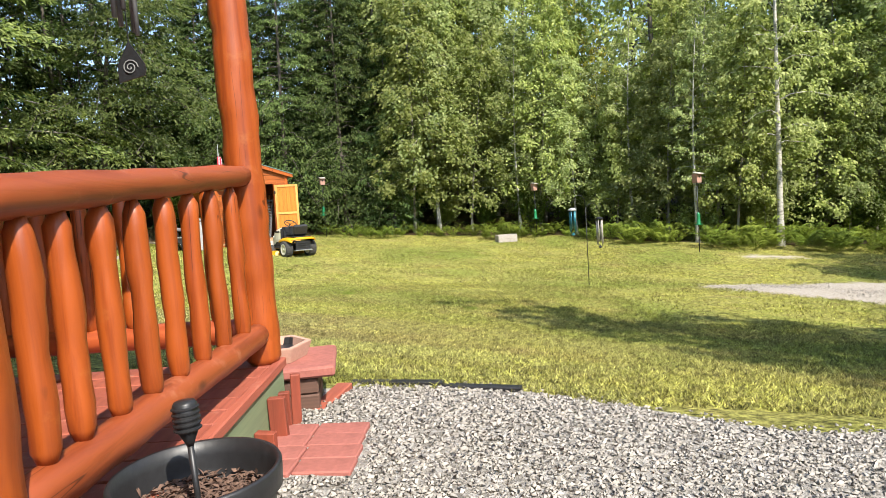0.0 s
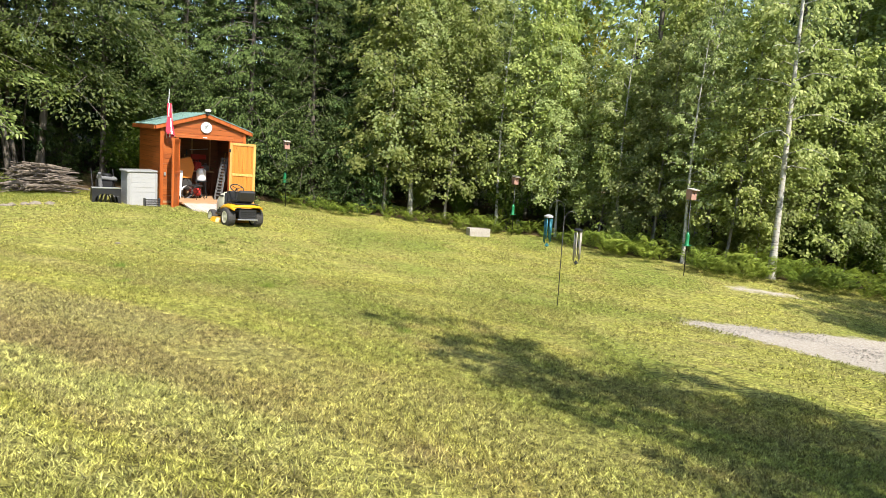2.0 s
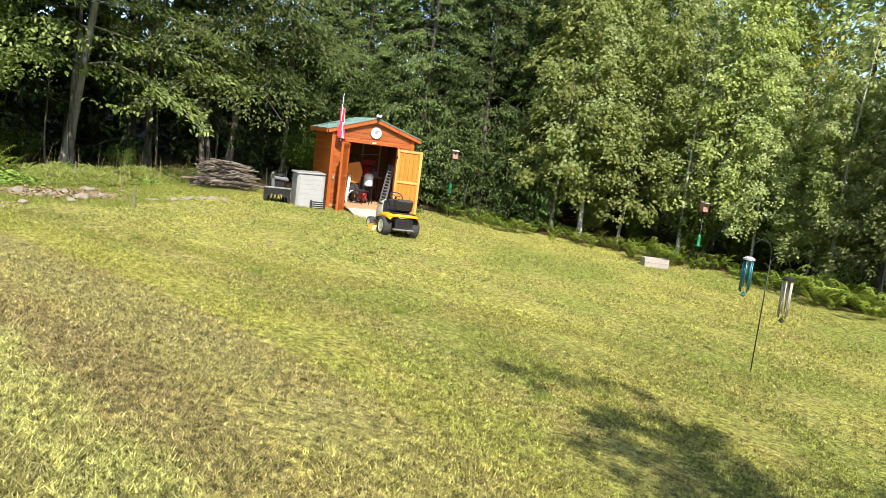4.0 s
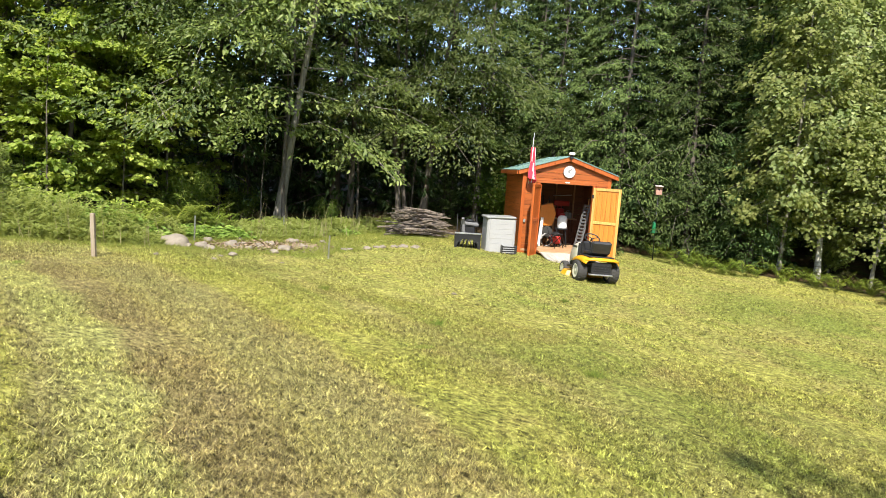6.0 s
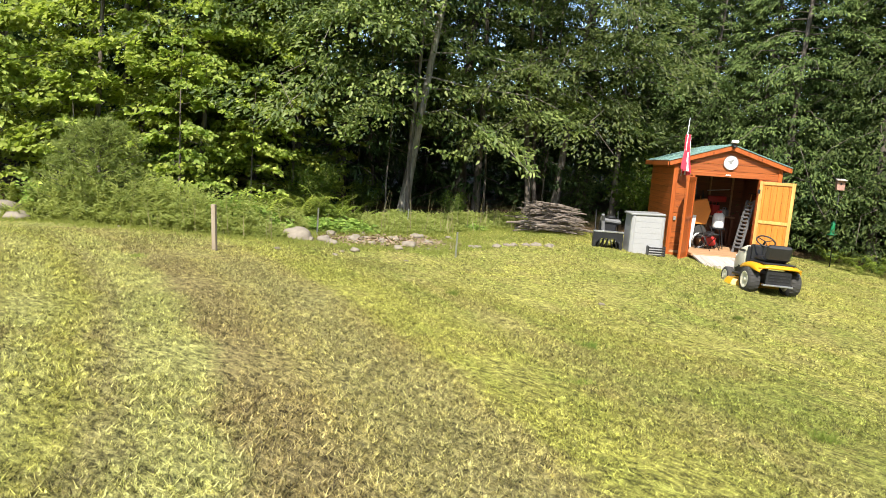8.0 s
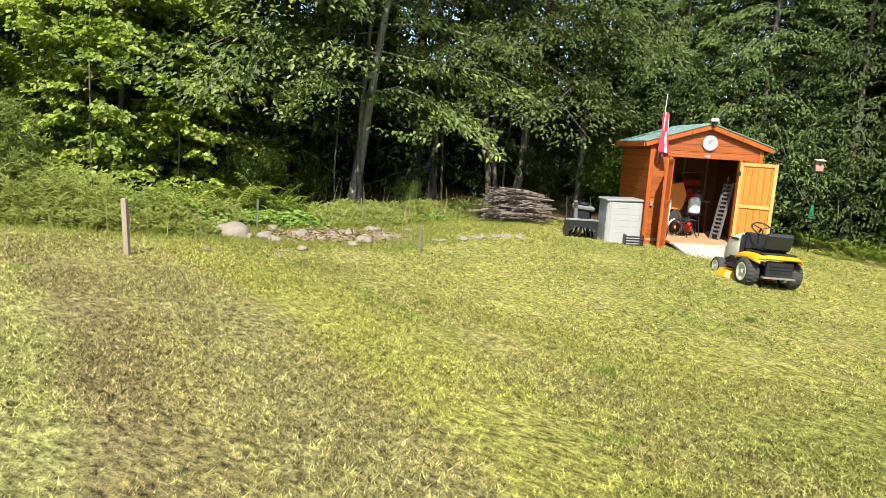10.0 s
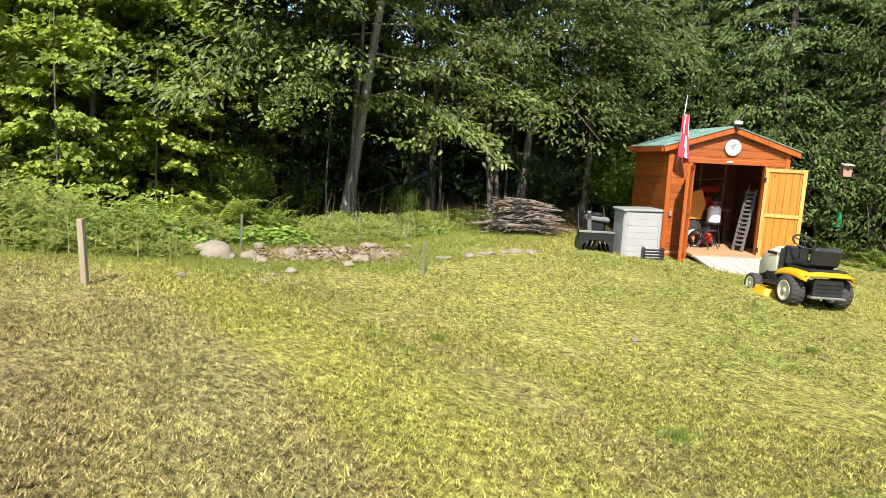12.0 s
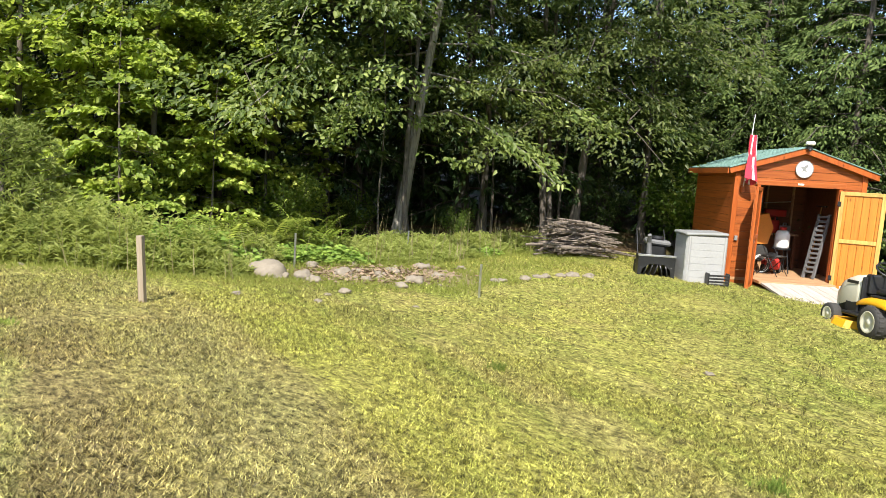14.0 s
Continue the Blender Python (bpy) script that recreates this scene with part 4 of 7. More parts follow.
def fern_mesh(seed):
    """One fern: arching fronds with paired leaflets."""
    rng = np.random.default_rng(seed)
    cs, ws, us = [], [], []
    for i in range(14):
        az, ln = i * 2.4 + rng.normal(0, 0.3), rng.uniform(0.45, 0.9)
        d = np.array([math.cos(az), math.sin(az), 0])
        a = np.array([-d[1], d[0], 0])
        for k in range(15):
            t = 0.15 + 0.85 * k / 14
            p = d * ln * t * 0.8 + np.array([0, 0, ln * (1.9 * t - 0.95 * t * t * (1 + 0.2 * math.sin(i)))])
            for sgn in (-1, 1):
                cs.append(p)
                ws.append((a * sgn + d * 0.45 - np.array([0, 0, 0.15])) * 1.0)
                us.append(np.array([0, 0, 1.0]) + d * 0.9 * t)
    cs, ws, us = map(np.array, (cs, ws, us))
    t = np.tile(np.repeat(0.15 + 0.85 * np.arange(15) / 14, 2), 14)
    v, f = leaf_cloud(cs, ws, us, 1.0, 0.2, rng)
    v = v.reshape(-1, 4, 3)
    size = 0.03 + 0.13 * np.sin(np.clip(t * 2.7, 0, np.pi))
    v = cs[:, None] + (v - cs[:, None]) * size[:, None, None]
    return shape("fronds", v.reshape(-1, 3), f)


fern_shapes = [fern_mesh(71), fern_mesh(72)]
for x in np.arange(-4.6, 20.5, 0.36):
    for k in range(3 if x > 5.5 else 2):
        y = float(wood_edge(x)) - rng_w.uniform(-0.5, 1.5 if x > 5.5 else 0.9) + 0.1
        if abs(x - 2.35) < 0.5 and y < 24:
            continue
        t = thing("fern", spot(float(x) + rng_w.uniform(-0.2, 0.2), y, rng_w.uniform(0, 6), rng_w.uniform(0.4, 0.75) if x < 5.5 else rng_w.uniform(0.6, 1.05)), "yellow-green fern clump along the wood's edge", "fern", "ferns along the wood's edge")
        part("fronds", fern_shapes[int(rng_w.integers(0, 2))], LEAF_FERN, t)


def blades(points, height, width, rng, spread=0.35, per=3):
    """Grass blades, one triangle each."""
    p = np.repeat(points, per, 0)
    n = len(p)
    p = p + np.c_[rng.normal(0, 0.012, (n, 2)), np.zeros(n)]
    az = rng.uniform(0, 6.283, n)
    h = np.repeat(np.broadcast_to(height, len(points)), per) * rng.uniform(0.5, 1.3, n)
    w = width * rng.uniform(0.7, 1.3, n)
    side = np.c_[np.cos(az), np.sin(az), np.zeros(n)] * w[:, None] / 2
    lean = np.c_[rng.normal(0, spread, (n, 2)), np.ones(n)] * h[:, None]
    v = np.stack([p - side, p + side, p + lean], 1).reshape(-1, 3)
    return v, np.arange(3 * n).reshape(-1, 3)


def lawn_at(rng, n, x0, x1, y0, y1):
    x, y = rng.uniform(x0, x1, n), rng.uniform(y0, y1, n)
    ok = (y > gravel_edge(x) + rng.normal(0, 0.05, n)) & (y < wood_edge(x)) & (sand_field(x, y) > -0.1) & (soil_field(x, y) > -0.2) & ((x > -0.6) | (y > 3.75) | (x < -5)) & (x > -13.2 - (y - 10) * -0.2)
    x, y = x[ok], y[ok]
    return np.c_[x, y, ground_z(x, y)]


rng_g = np.random.default_rng(9)
near = np.concatenate([lawn_at(rng_g, 42000, -2.5, 4.5, 3.2, 8.0), lawn_at(rng_g, 85000, -9.5, 3, 5.2, 13)])
v, f = blades(near, 0.03, 0.0085, rng_g, 0.85, 6)
tagged(part("lawn_grass", shape("lawn_grass", v, f), GRASS), "short mown patchy green and straw-coloured grass", "grass", kind="stuff")
mid = np.concatenate([lawn_at(rng_g, 60000, -13, 6, 12, 25), lawn_at(rng_g, 36000, 2, 16, 5, 20), lawn_at(rng_g, 26000, -14, -8, 5, 13)])
v, f = blades(mid, 0.035, 0.013, rng_g, 0.7, 3)
tagged(part("lawn_grass", shape("lawn_grass", v, f), GRASS), "short mown patchy green and straw-coloured grass farther off", "grass", kind="stuff")


# ---- the deck and what stands by it ----
DECK_Z = 0.45
deck = thing("deck", pose(0, 0, 0), "red-painted wooden deck with green skirting and orange log railing", "deck")
for i in range(24):
    y0 = -0.4 + i * 0.143
    part("deck_board", box(-4.0, -0.842 + 0.003 * math.sin(i * 3.1), y0, y0 + 0.138, DECK_Z - 0.035, DECK_Z + 0.002 * math.sin(i * 1.7), 0.004), DECK_RED, deck)
part("edge_board", box(-0.838, -0.797, -0.4, 3.05, DECK_Z - 0.04, DECK_Z + 0.006, 0.006), DECK_RED, deck)
part("skirting", box(-0.835, -0.812, -0.4, 3.03, 0.2, DECK_Z - 0.042, 0.004), SKIRT, deck, "sage green painted skirting board")
part("skirting", box(-4.0, -0.835, 3.0, 3.03, 0.05, DECK_Z - 0.042, 0.004), SKIRT, deck, "sage green painted skirting board")
part("skirting", box(-0.83, -0.806, -0.4, 2.75, 0.03, 0.2, 0.004), DARK_METAL, deck, "dark lower skirting")


def peeled(p0, p1, r, seed, sides=14, steps=14, ends=0.72):
    """A peeled log with knobs and rounded ends."""
    pts = along(p0, p1, steps)
    d = (pts[-1] - pts[0]).normalized()
    pts = [pts[0] - d * 0.0] + [pts[0] + d * r * 0.35] + pts[1:-1] + [pts[-1] - d * r * 0.35] + [pts[-1]]
    rng = random.Random(seed)
    rad = [r * (1 + rng.uniform(-0.05, 0.06)) for _ in pts]
    rad[0], rad[1], rad[-2], rad[-1] = r * ends * 0.8, r * 0.98, r * 0.98, r * ends * 0.8
    off = [Vector((rng.uniform(-1, 1), rng.uniform(-1, 1), rng.uniform(-1, 1))) * r * 0.05 for _ in pts]
    return tube([p + o for p, o in zip(pts, off)], rad, sides, None, 0.06, seed)


RX = -0.885
part("post", peeled((RX, 2.985, DECK_Z), (RX - 0.02, 2.985, 2.75), 0.083, 3, 18, 30, 1.0), LOG, deck, "tall orange-stained log post", True)
part("post", peeled((RX + 0.005, 1.12, DECK_Z), (RX - 0.02, 1.12, 2.75), 0.083, 4, 18, 30, 1.0), LOG, deck, "tall orange-stained log post", True)
part("top_rail", peeled((RX, 1.15, 1.245), (RX, 2.93, 1.335), 0.047, 5), LOG_FLAT, deck, "", True)
part("bottom_rail", peeled((RX, 1.15, 0.625), (RX, 2.93, 0.6), 0.056, 6), LOG_FLAT, deck, "", True)
for n, y in enumerate((1.34, 1.487, 1.665, 1.845, 2.04, 2.255, 2.485, 2.725)):
    zt = 1.215 + 0.045 * (y - 1.2)
    dx = 0.004 * math.sin(n * 5)
    zb = 0.705 - 0.035 * (y - 1.34)
    knot = (n * 5 + 3) % 7 + 1
    pts = [(RX + dx, y, zb - 0.03), (RX + dx, y, zb)] + [(RX + dx + 0.002 * math.sin(k * 1.1 + n), y + 0.0022 * math.cos(k * 0.9 + n * 2), zb + (zt - zb - 0.045) * k / 9) for k in range(1, 10)] + [(RX, y, zt + 0.005)]
    rr = [0.021, 0.031] + [0.0325 + 0.0025 * math.sin(k * 1.3 + n * 2) + (0.004 if k == knot else 0.0) for k in range(9)] + [0.012]
    part("baluster", tube(pts, rr, 14, None, 0.075, n + 20), LOG, deck, "", True)
part("top_rail", peeled((-0.9, 2.985, 1.335), (-3.9, 2.985, 1.35), 0.06, 7), LOG_ACROSS, deck, "", True)
part("bottom_rail", peeled((-0.9, 2.985, 0.61), (-3.9, 2.985, 0.62), 0.06, 8), LOG_ACROSS, deck, "", True)
for n in range(13):
    x = -1.08 - n * 0.2
    pts = [(x + 0.004 * math.sin(k + n), 2.985, 0.63 + 0.068 * k) for k in range(11)]
    part("baluster", tube(pts, [0.025] + [0.038 + 0.003 * math.sin(k + n) for k in range(9)] + [0.022], 10, None, 0.12, n + 60), LOG, deck, "", True)
part("post", peeled((-3.95, 2.985, DECK_Z), (-3.95, 2.985, 2.75), 0.08, 9, 14, 20, 1.0), LOG, deck, "", True)
part("roof_beam", peeled((-0.9, -0.6, 2.83), (-0.9, 3.3, 2.83), 0.09, 10), LOG_FLAT, deck, "", True)
house = thing("house", pose(0, 0, 0), "red-stained house wall behind the deck", "house", kind="")
for i in range(18):
    part("log_course", box(-4.35, -4.1, -5.0, 3.1, 0.05 + i * 0.16, 0.05 + i * 0.16 + 0.157, 0.03), SHED_SIDE, house)
part("roof", prism([(-4.6, 3.25), (-0.55, 2.96), (-0.55, 3.0), (-4.6, 3.3)], -5.0, 3.35), ROOF_GREEN, house, "green metal roof over the deck")

# short red boards set on end in the gravel at the corner of the deck, and one lying beside them
for n, (x, y, w, h) in enumerate(((-0.745, 2.93, 0.045, 0.235), (-0.77, 2.86, 0.05, 0.17), (-0.765, 2.72, 0.075, 0.185), (-0.77, 2.5, 0.085, 0.11))):
    t = thing("stub_board", pose(x, y, float(ground_z(x, y)) - 0.1, 1.5 * math.sin(n * 3), 2 * math.cos(n * 2), 12 - 7 * n), "short dark red board set upright in the gravel", "board", "stub boards by the deck")
    part("board", box(-w / 2, w / 2, -0.019, 0.019, 0.0, h + 0.1, 0.004), STUB_RED, t)
t = thing("edging_board", pose(-0.655, 3.36, float(ground_z(-0.655, 3.36)) - 0.02, 0, 0, -11), "red painted board lying along the gravel", "board")
part("board", box(-0.045, 0.045, -0.22, 0.22, 0.0, 0.04, 0.005), DECK_RED, t)

# stepping pad of red pavers
for i in range(4):
    for k in range(2):
        x0, y0 = -0.86 + k * 0.232 + 0.006 * (i % 2), 2.32 + i * 0.1345
        t = thing("paver", pose(x0 + 0.115, y0 + 0.066, float(ground_z(x0, y0)) - 0.041, 0.25 * (i - 1.5), 0.3 * (k - 0.5), 0.6 * math.sin(i * 2 + k) - 6), "flat faded red paver lying in the gravel", "paver", "red pavers by the deck")
        part("slab", box(-0.115, 0.115, -0.066, 0.066, 0, 0.05, 0.006), PAVER_RED, t)

# low pedestal with a slab top and a hexagonal planter
ped = thing("pedestal", pose(-0.93, 3.31, 0.06, 0, 0, 8), "low dark timber pedestal with a thick red slab top", "pedestal")
for i in range(3):
    part("timber", box(-0.22, 0.23, -0.19, 0.21, i * 0.085, i * 0.085 + 0.081, 0.008), OLD_TIMBER, ped)
part("slab", box(-0.28, 0.32, -0.22, 0.26, 0.256, 0.312, 0.012), PAVER_RED, ped, "thick faded red slab")
hexa = thing("hexagonal_planter", pose(-0.94, 3.36, 0.374, 0, 0, 12), "pale wooden hexagonal planter with a dark liner", "planter")
hex_ring = lathe([(0.17, 0), (0.2, 0.075), (0.2, 0.082), (0.172, 0.082), (0.15, 0.02)], 6)
part("frame", hex_ring, HEX_WOOD, hexa)
part("liner", lathe([(0.001, 0.03), (0.15, 0.032), (0.166, 0.076), (0.16, 0.078), (0.145, 0.04), (0.001, 0.04)], 18), BLACK, hexa, "black plastic liner")

# plant pot with mulch and a solar torch
POT = (-0.655, 1.55)
pot = thing("plant_pot", pose(POT[0], POT[1], 0.06), "large round dark grey plastic pot filled with bark mulch", "plant pot")
part("body", lathe([(0.13, 0.0), (0.15, 0.02), (0.19, 0.42), (0.207, 0.43), (0.209, 0.485), (0.205, 0.492), (0.196, 0.49), (0.192, 0.45), (0.186, 0.42), (0.18, 0.36)], 48), BLACK, pot, "", True)
rng_m = np.random.default_rng(3)
part("soil", lathe([(0.001, 0.392), (0.08, 0.4), (0.15, 0.392), (0.183, 0.385), (0.15, 0.36), (0.001, 0.36)], 30), MULCH, pot, "dark soil")
n = 900
a, r = rng_m.uniform(0, 6.28, n), 0.178 * np.sqrt(rng_m.uniform(0, 1, n))
c = np.c_[r * np.cos(a), r * np.sin(a), 0.398 + rng_m.uniform(0, 0.012, n)]
v, f = leaf_cloud(c, np.c_[rng_m.normal(0, 1, (n, 2)), rng_m.normal(0, 0.25, n)], np.c_[rng_m.normal(0, 0.4, (n, 2)), np.ones(n)], 0.032, 0.011, rng_m)
part("mulch", shape("mulch", v, f), MULCH, pot, "brown bark chips")
torch = thing("solar_torch", pose(POT[0] + 0.015, POT[1] - 0.04, 0.44, -2, -3, 0), "black plastic solar torch light stuck in the pot", "garden light")
part("stake", tube([(0, 0, -0.05), (0, 0, 0.19)], [0.007, 0.008], 10), BLACK, torch, "", True)
part("head", lathe([(0.008, 0.185), (0.014, 0.2), (0.026, 0.225), (0.031, 0.255), (0.029, 0.29), (0.024, 0.297), (0.001, 0.3)], 20), BLACK, torch, "", True)
for i in range(5):
    part("louvre", lathe([(0.029 + 0.002 * math.sin(i), 0.224 + i * 0.013), (0.0335, 0.227 + i * 0.013), (0.0335, 0.23 + i * 0.013), (0.029, 0.233 + i * 0.013)], 20), DARK_METAL, torch)

# wind chime under the deck roof
chime = thing("wind_chime", pose(-1.05, 2.3, 1.66), "dark metal wind chime with a spiral sail hanging under the roof", "wind chime")
part("sail", prism([(-0.045, 0.0), (0.048, 0.02), (0.05, 0.06), (0.0, 0.14), (-0.045, 0.06)], -0.004, 0.004), DARK_METAL, chime, "flat dark sail with a spiral")
part("spiral", tube([(0.028 * (1 - k / 26) * math.cos(k * 0.55), -0.008, 0.05 + 0.028 * (1 - k / 26) * math.sin(k * 0.55)) for k in range(25)], [0.0018] * 25, 6), BOX_GREY, chime)
for i in range(5):
    a = i * 1.257
    part("tube", tube([(0.035 * math.cos(a), 0.035 * math.sin(a), 0.16 + 0.02 * i), (0.035 * math.cos(a), 0.035 * math.sin(a), 0.55)], [0.009, 0.009], 10), LADDER_GREY, chime, "", True)
part("disc", lathe([(0.001, 0.56), (0.055, 0.56), (0.055, 0.575), (0.001, 0.575)], 20), DARK_METAL, chime)
part("cord", tube([(0, 0, 0.12), (0, 0, 1.13)], [0.002, 0.002], 6), DARK_METAL, chime)

# patio chair on the deck, mostly behind the railing
pchair = thing("patio_chair", pose(-2.05, 2.25, DECK_Z, 0, 0, 70), "black metal patio chair with curved arms on the deck", "chair")
part("seat", box(-0.25, 0.25, -0.24, 0.24, 0.38, 0.415, 0.012), BLACK, pchair)
part("backrest", box(-0.24, 0.24, 0.2, 0.235, 0.45, 0.78, 0.012), BLACK, pchair)
for sx in (-0.24, 0.24):
    part("leg", tube([(sx, -0.22, 0), (sx, -0.2, 0.3), (sx, -0.21, 0.58)], [0.012] * 3, 8), DARK_METAL, pchair)
    part("leg", tube([(sx, 0.26, 0), (sx, 0.22, 0.4), (sx, 0.25, 0.78)], [0.012] * 3, 8), DARK_METAL, pchair)
    part("armrest", tube([(sx, 0.23, 0.6), (sx, 0.0, 0.62), (sx, -0.21, 0.58), (sx, -0.24, 0.5)], [0.016] * 4, 8), DARK_METAL, pchair)

# black edging between gravel and lawn
edging = thing("lawn_edging", pose(0, 0, 0), "low black plastic edging strip between gravel and grass", "edging")
for x0, x1, y0, y1 in ((-0.6, -0.05, 3.745, 3.61), (-0.05, 0.385, 3.6, 3.455)):
    z = float(ground_z((x0 + x1) / 2, y0))
    part("strip", box(-0.5, 0.5, -0.028, 0.028, -0.03, 0.03, 0.008, None, Matrix.Translation(((x0 + x1) / 2, (y0 + y1) / 2, z)) @ Matrix.Rotation(math.atan2(y1 - y0, x1 - x0), 4, "Z") @ Matrix.Diagonal((math.hypot(x1 - x0, y1 - y0), 1, 1, 1))), BLACK, edging)


def pebble(sub, rng):
    """An angular crushed stone: a dented eight-sided body."""
    v = np.array([(1, 0, 0), (-1, 0, 0), (0, 1, 0), (0, -1, 0), (0, 0, 1), (0, 0, -1), (0.6, 0.6, 0.55), (-0.6, 0.6, -0.5), (0.6, -0.6, -0.5), (-0.6, -0.6, 0.55)], float)
    f = np.array([(0, 2, 6), (2, 4, 6), (4, 0, 6), (1, 7, 2), (7, 5, 2), (1, 5, 7), (0, 8, 3), (0, 5, 8), (8, 5, 3), (1, 3, 9), (3, 4, 9), (4, 1, 9), (0, 3, 4), (2, 1, 4), (0, 5, 2), (1, 3, 5)])
    return v * rng.uniform(0.65, 1.2, v.shape), f


def scatter_stones(points, size, rng, squash=0.6):
    vs, fs, off = [], [], 0
    shapes = [pebble(0, rng) for _ in range(12)]
    for p in points:
        v, f = shapes[rng.integers(0, 12)]
        s = size * rng.uniform(0.55, 1.35)
        a, b = rng.uniform(0, 6.28, 2)
        ca, sa, cb, sb = math.cos(a), math.sin(a), math.cos(b), math.sin(b)
        rot = np.array([[ca, -sa, 0], [sa, ca, 0], [0, 0, 1]]) @ np.array([[1, 0, 0], [0, cb, -sb], [0, sb, cb]])
        w = (v * (1, 0.75, 0.6)) @ rot.T * s
        w[:, 2] *= squash + 0.3
        vs.append(w + p)
        fs.append(f + off)
        off += len(v)
    return shape("stones", np.concatenate(vs), np.concatenate(fs))


rng_s = np.random.default_rng(17)
n = 36000
x, y = rng_s.uniform(-0.78, 3.6, n), 3.75 - 3.1 * rng_s.uniform(0, 1, n) ** 1.15
ok = (y < gravel_edge(x) + rng_s.normal(0, 0.06, n)) & ((x > -0.72) | (y > 2.9)) & ~((np.hypot(x - POT[0], y - POT[1]) < 0.16)) & ~((x < -0.38) & (x > -0.9) & (y > 2.3) & (y < 2.88)) & ~((x < -0.68) & (y > 3.2))
x, y = x[ok], y[ok]
tagged(part("gravel", scatter_stones(np.c_[x, y, ground_z(x, y) + rng_s.uniform(-0.003, 0.009, len(x))], 0.0142, rng_s), GRAVEL), "loose grey and white crushed stone beside the deck", "gravel", kind="stuff")
n = 5200
t = rng_s.uniform(0, 1, n)
x, y = 5.7 + 8.5 * t + rng_s.normal(0, 0.4, n), 13.1 - 3.5 * t + rng_s.normal(0, 0.3 + 1.2 * t)
ok = sand_field(x, y) < 0.2
tagged(part("gravel", scatter_stones(np.c_[x, y, ground_z(x, y)][ok], 0.016, rng_s), GRAVEL), "pale gravel and sand patch at the lawn's far side", "gravel", kind="stuff")

# ---- the shed ----
SY, SX0, SY0, SZ0 = 38.0, -6.4, 21.95, -0.2
HALF, DEEP, FLOOR, DTOP, EAVE, APEX, OVER, FRONT = 1.28, 2.2, 0.18, 2.08, 2.4, 2.87, 0.19, 0.13
SHED = pose(SX0, SY0, SZ0, 0, 0, SY) @ Matrix.Rotation(radians(2.3), 4, "X")
shed = thing("garden_shed", SHED, "orange-stained wooden garden shed with green metal roof and open doors", "shed")


def roof_at(u):
    return APEX - (APEX - EAVE) * abs(u) / (HALF + OVER)


def clipped_plank(u0, u1, z0, z1, v0, v1, name="plank"):
    """A front plank cut to the slope of the roof."""
    top0, top1 = min(z1, roof_at(u0) - 0.06), min(z1, roof_at(u1) - 0.06)
    if u0 < 0 < u1:
        lim = (APEX - 0.06 - z1) / (APEX - EAVE) * (HALF + OVER)
        lo = (APEX - 0.06 - z0) / (APEX - EAVE) * (HALF + OVER)
        a, b = max(u0, -lo), min(u1, lo)
        if lo <= 0.03:
            return
        out = [(a, z0), (b, z0)]
        if b < lo - 1e-6 or lim >= b:
            out.append((b, min(z1, roof_at(b) - 0.06)))
        if 0 < lim < b:
            out.append((lim, z1))
        elif lim <= 0:
            out.append((0, APEX - 0.06))
        if 0 < lim < -a:
            out.append((-lim, z1))
        if -a < lo - 1e-6 or lim >= -a:
            out.append((a, min(z1, roof_at(a) - 0.06)))
    else:
        if max(top0, top1) <= z0 + 0.01:
            return
        out = [(u0, z0), (u1, z0), (u1, max(top1, z0 + 0.002)), (u0, max(top0, z0 + 0.002))]
    part(name, prism(out, v0, v1), SHED_WOOD, shed)


OPEN = 0.77
PL = 0.158
for i in range(-1, 18):
    z0, z1 = 0.02 + i * PL, 0.02 + i * PL + PL - 0.007
    v0 = -0.018 - 0.003 * (i % 2)
    cut = DTOP + 0.1
    if z0 < cut:
        clipped_plank(-HALF + 0.07, -OPEN - 0.07, z0, min(z1, cut - 0.003), v0, 0.0)
        clipped_plank(OPEN + 0.07, HALF - 0.07, z0, min(z1, cut - 0.003), v0, 0.0)
    if z1 > cut + 0.01:
        clipped_plank(-HALF + 0.07, HALF - 0.07, max(z0, cut), z1, v0, 0.0)
    if z1 < EAVE:
        for side in (-1, 1):
            part("plank", box(min(side * HALF, side * (HALF + 0.018)), max(side * HALF, side * (HALF + 0.018)), 0.06, DEEP, z0, z1, 0.004), SHED_SIDE, shed)
        part("plank", box(-HALF, HALF, DEEP + 0.03, DEEP + 0.05, z0, z1, 0.004), SHED_WOOD, shed)
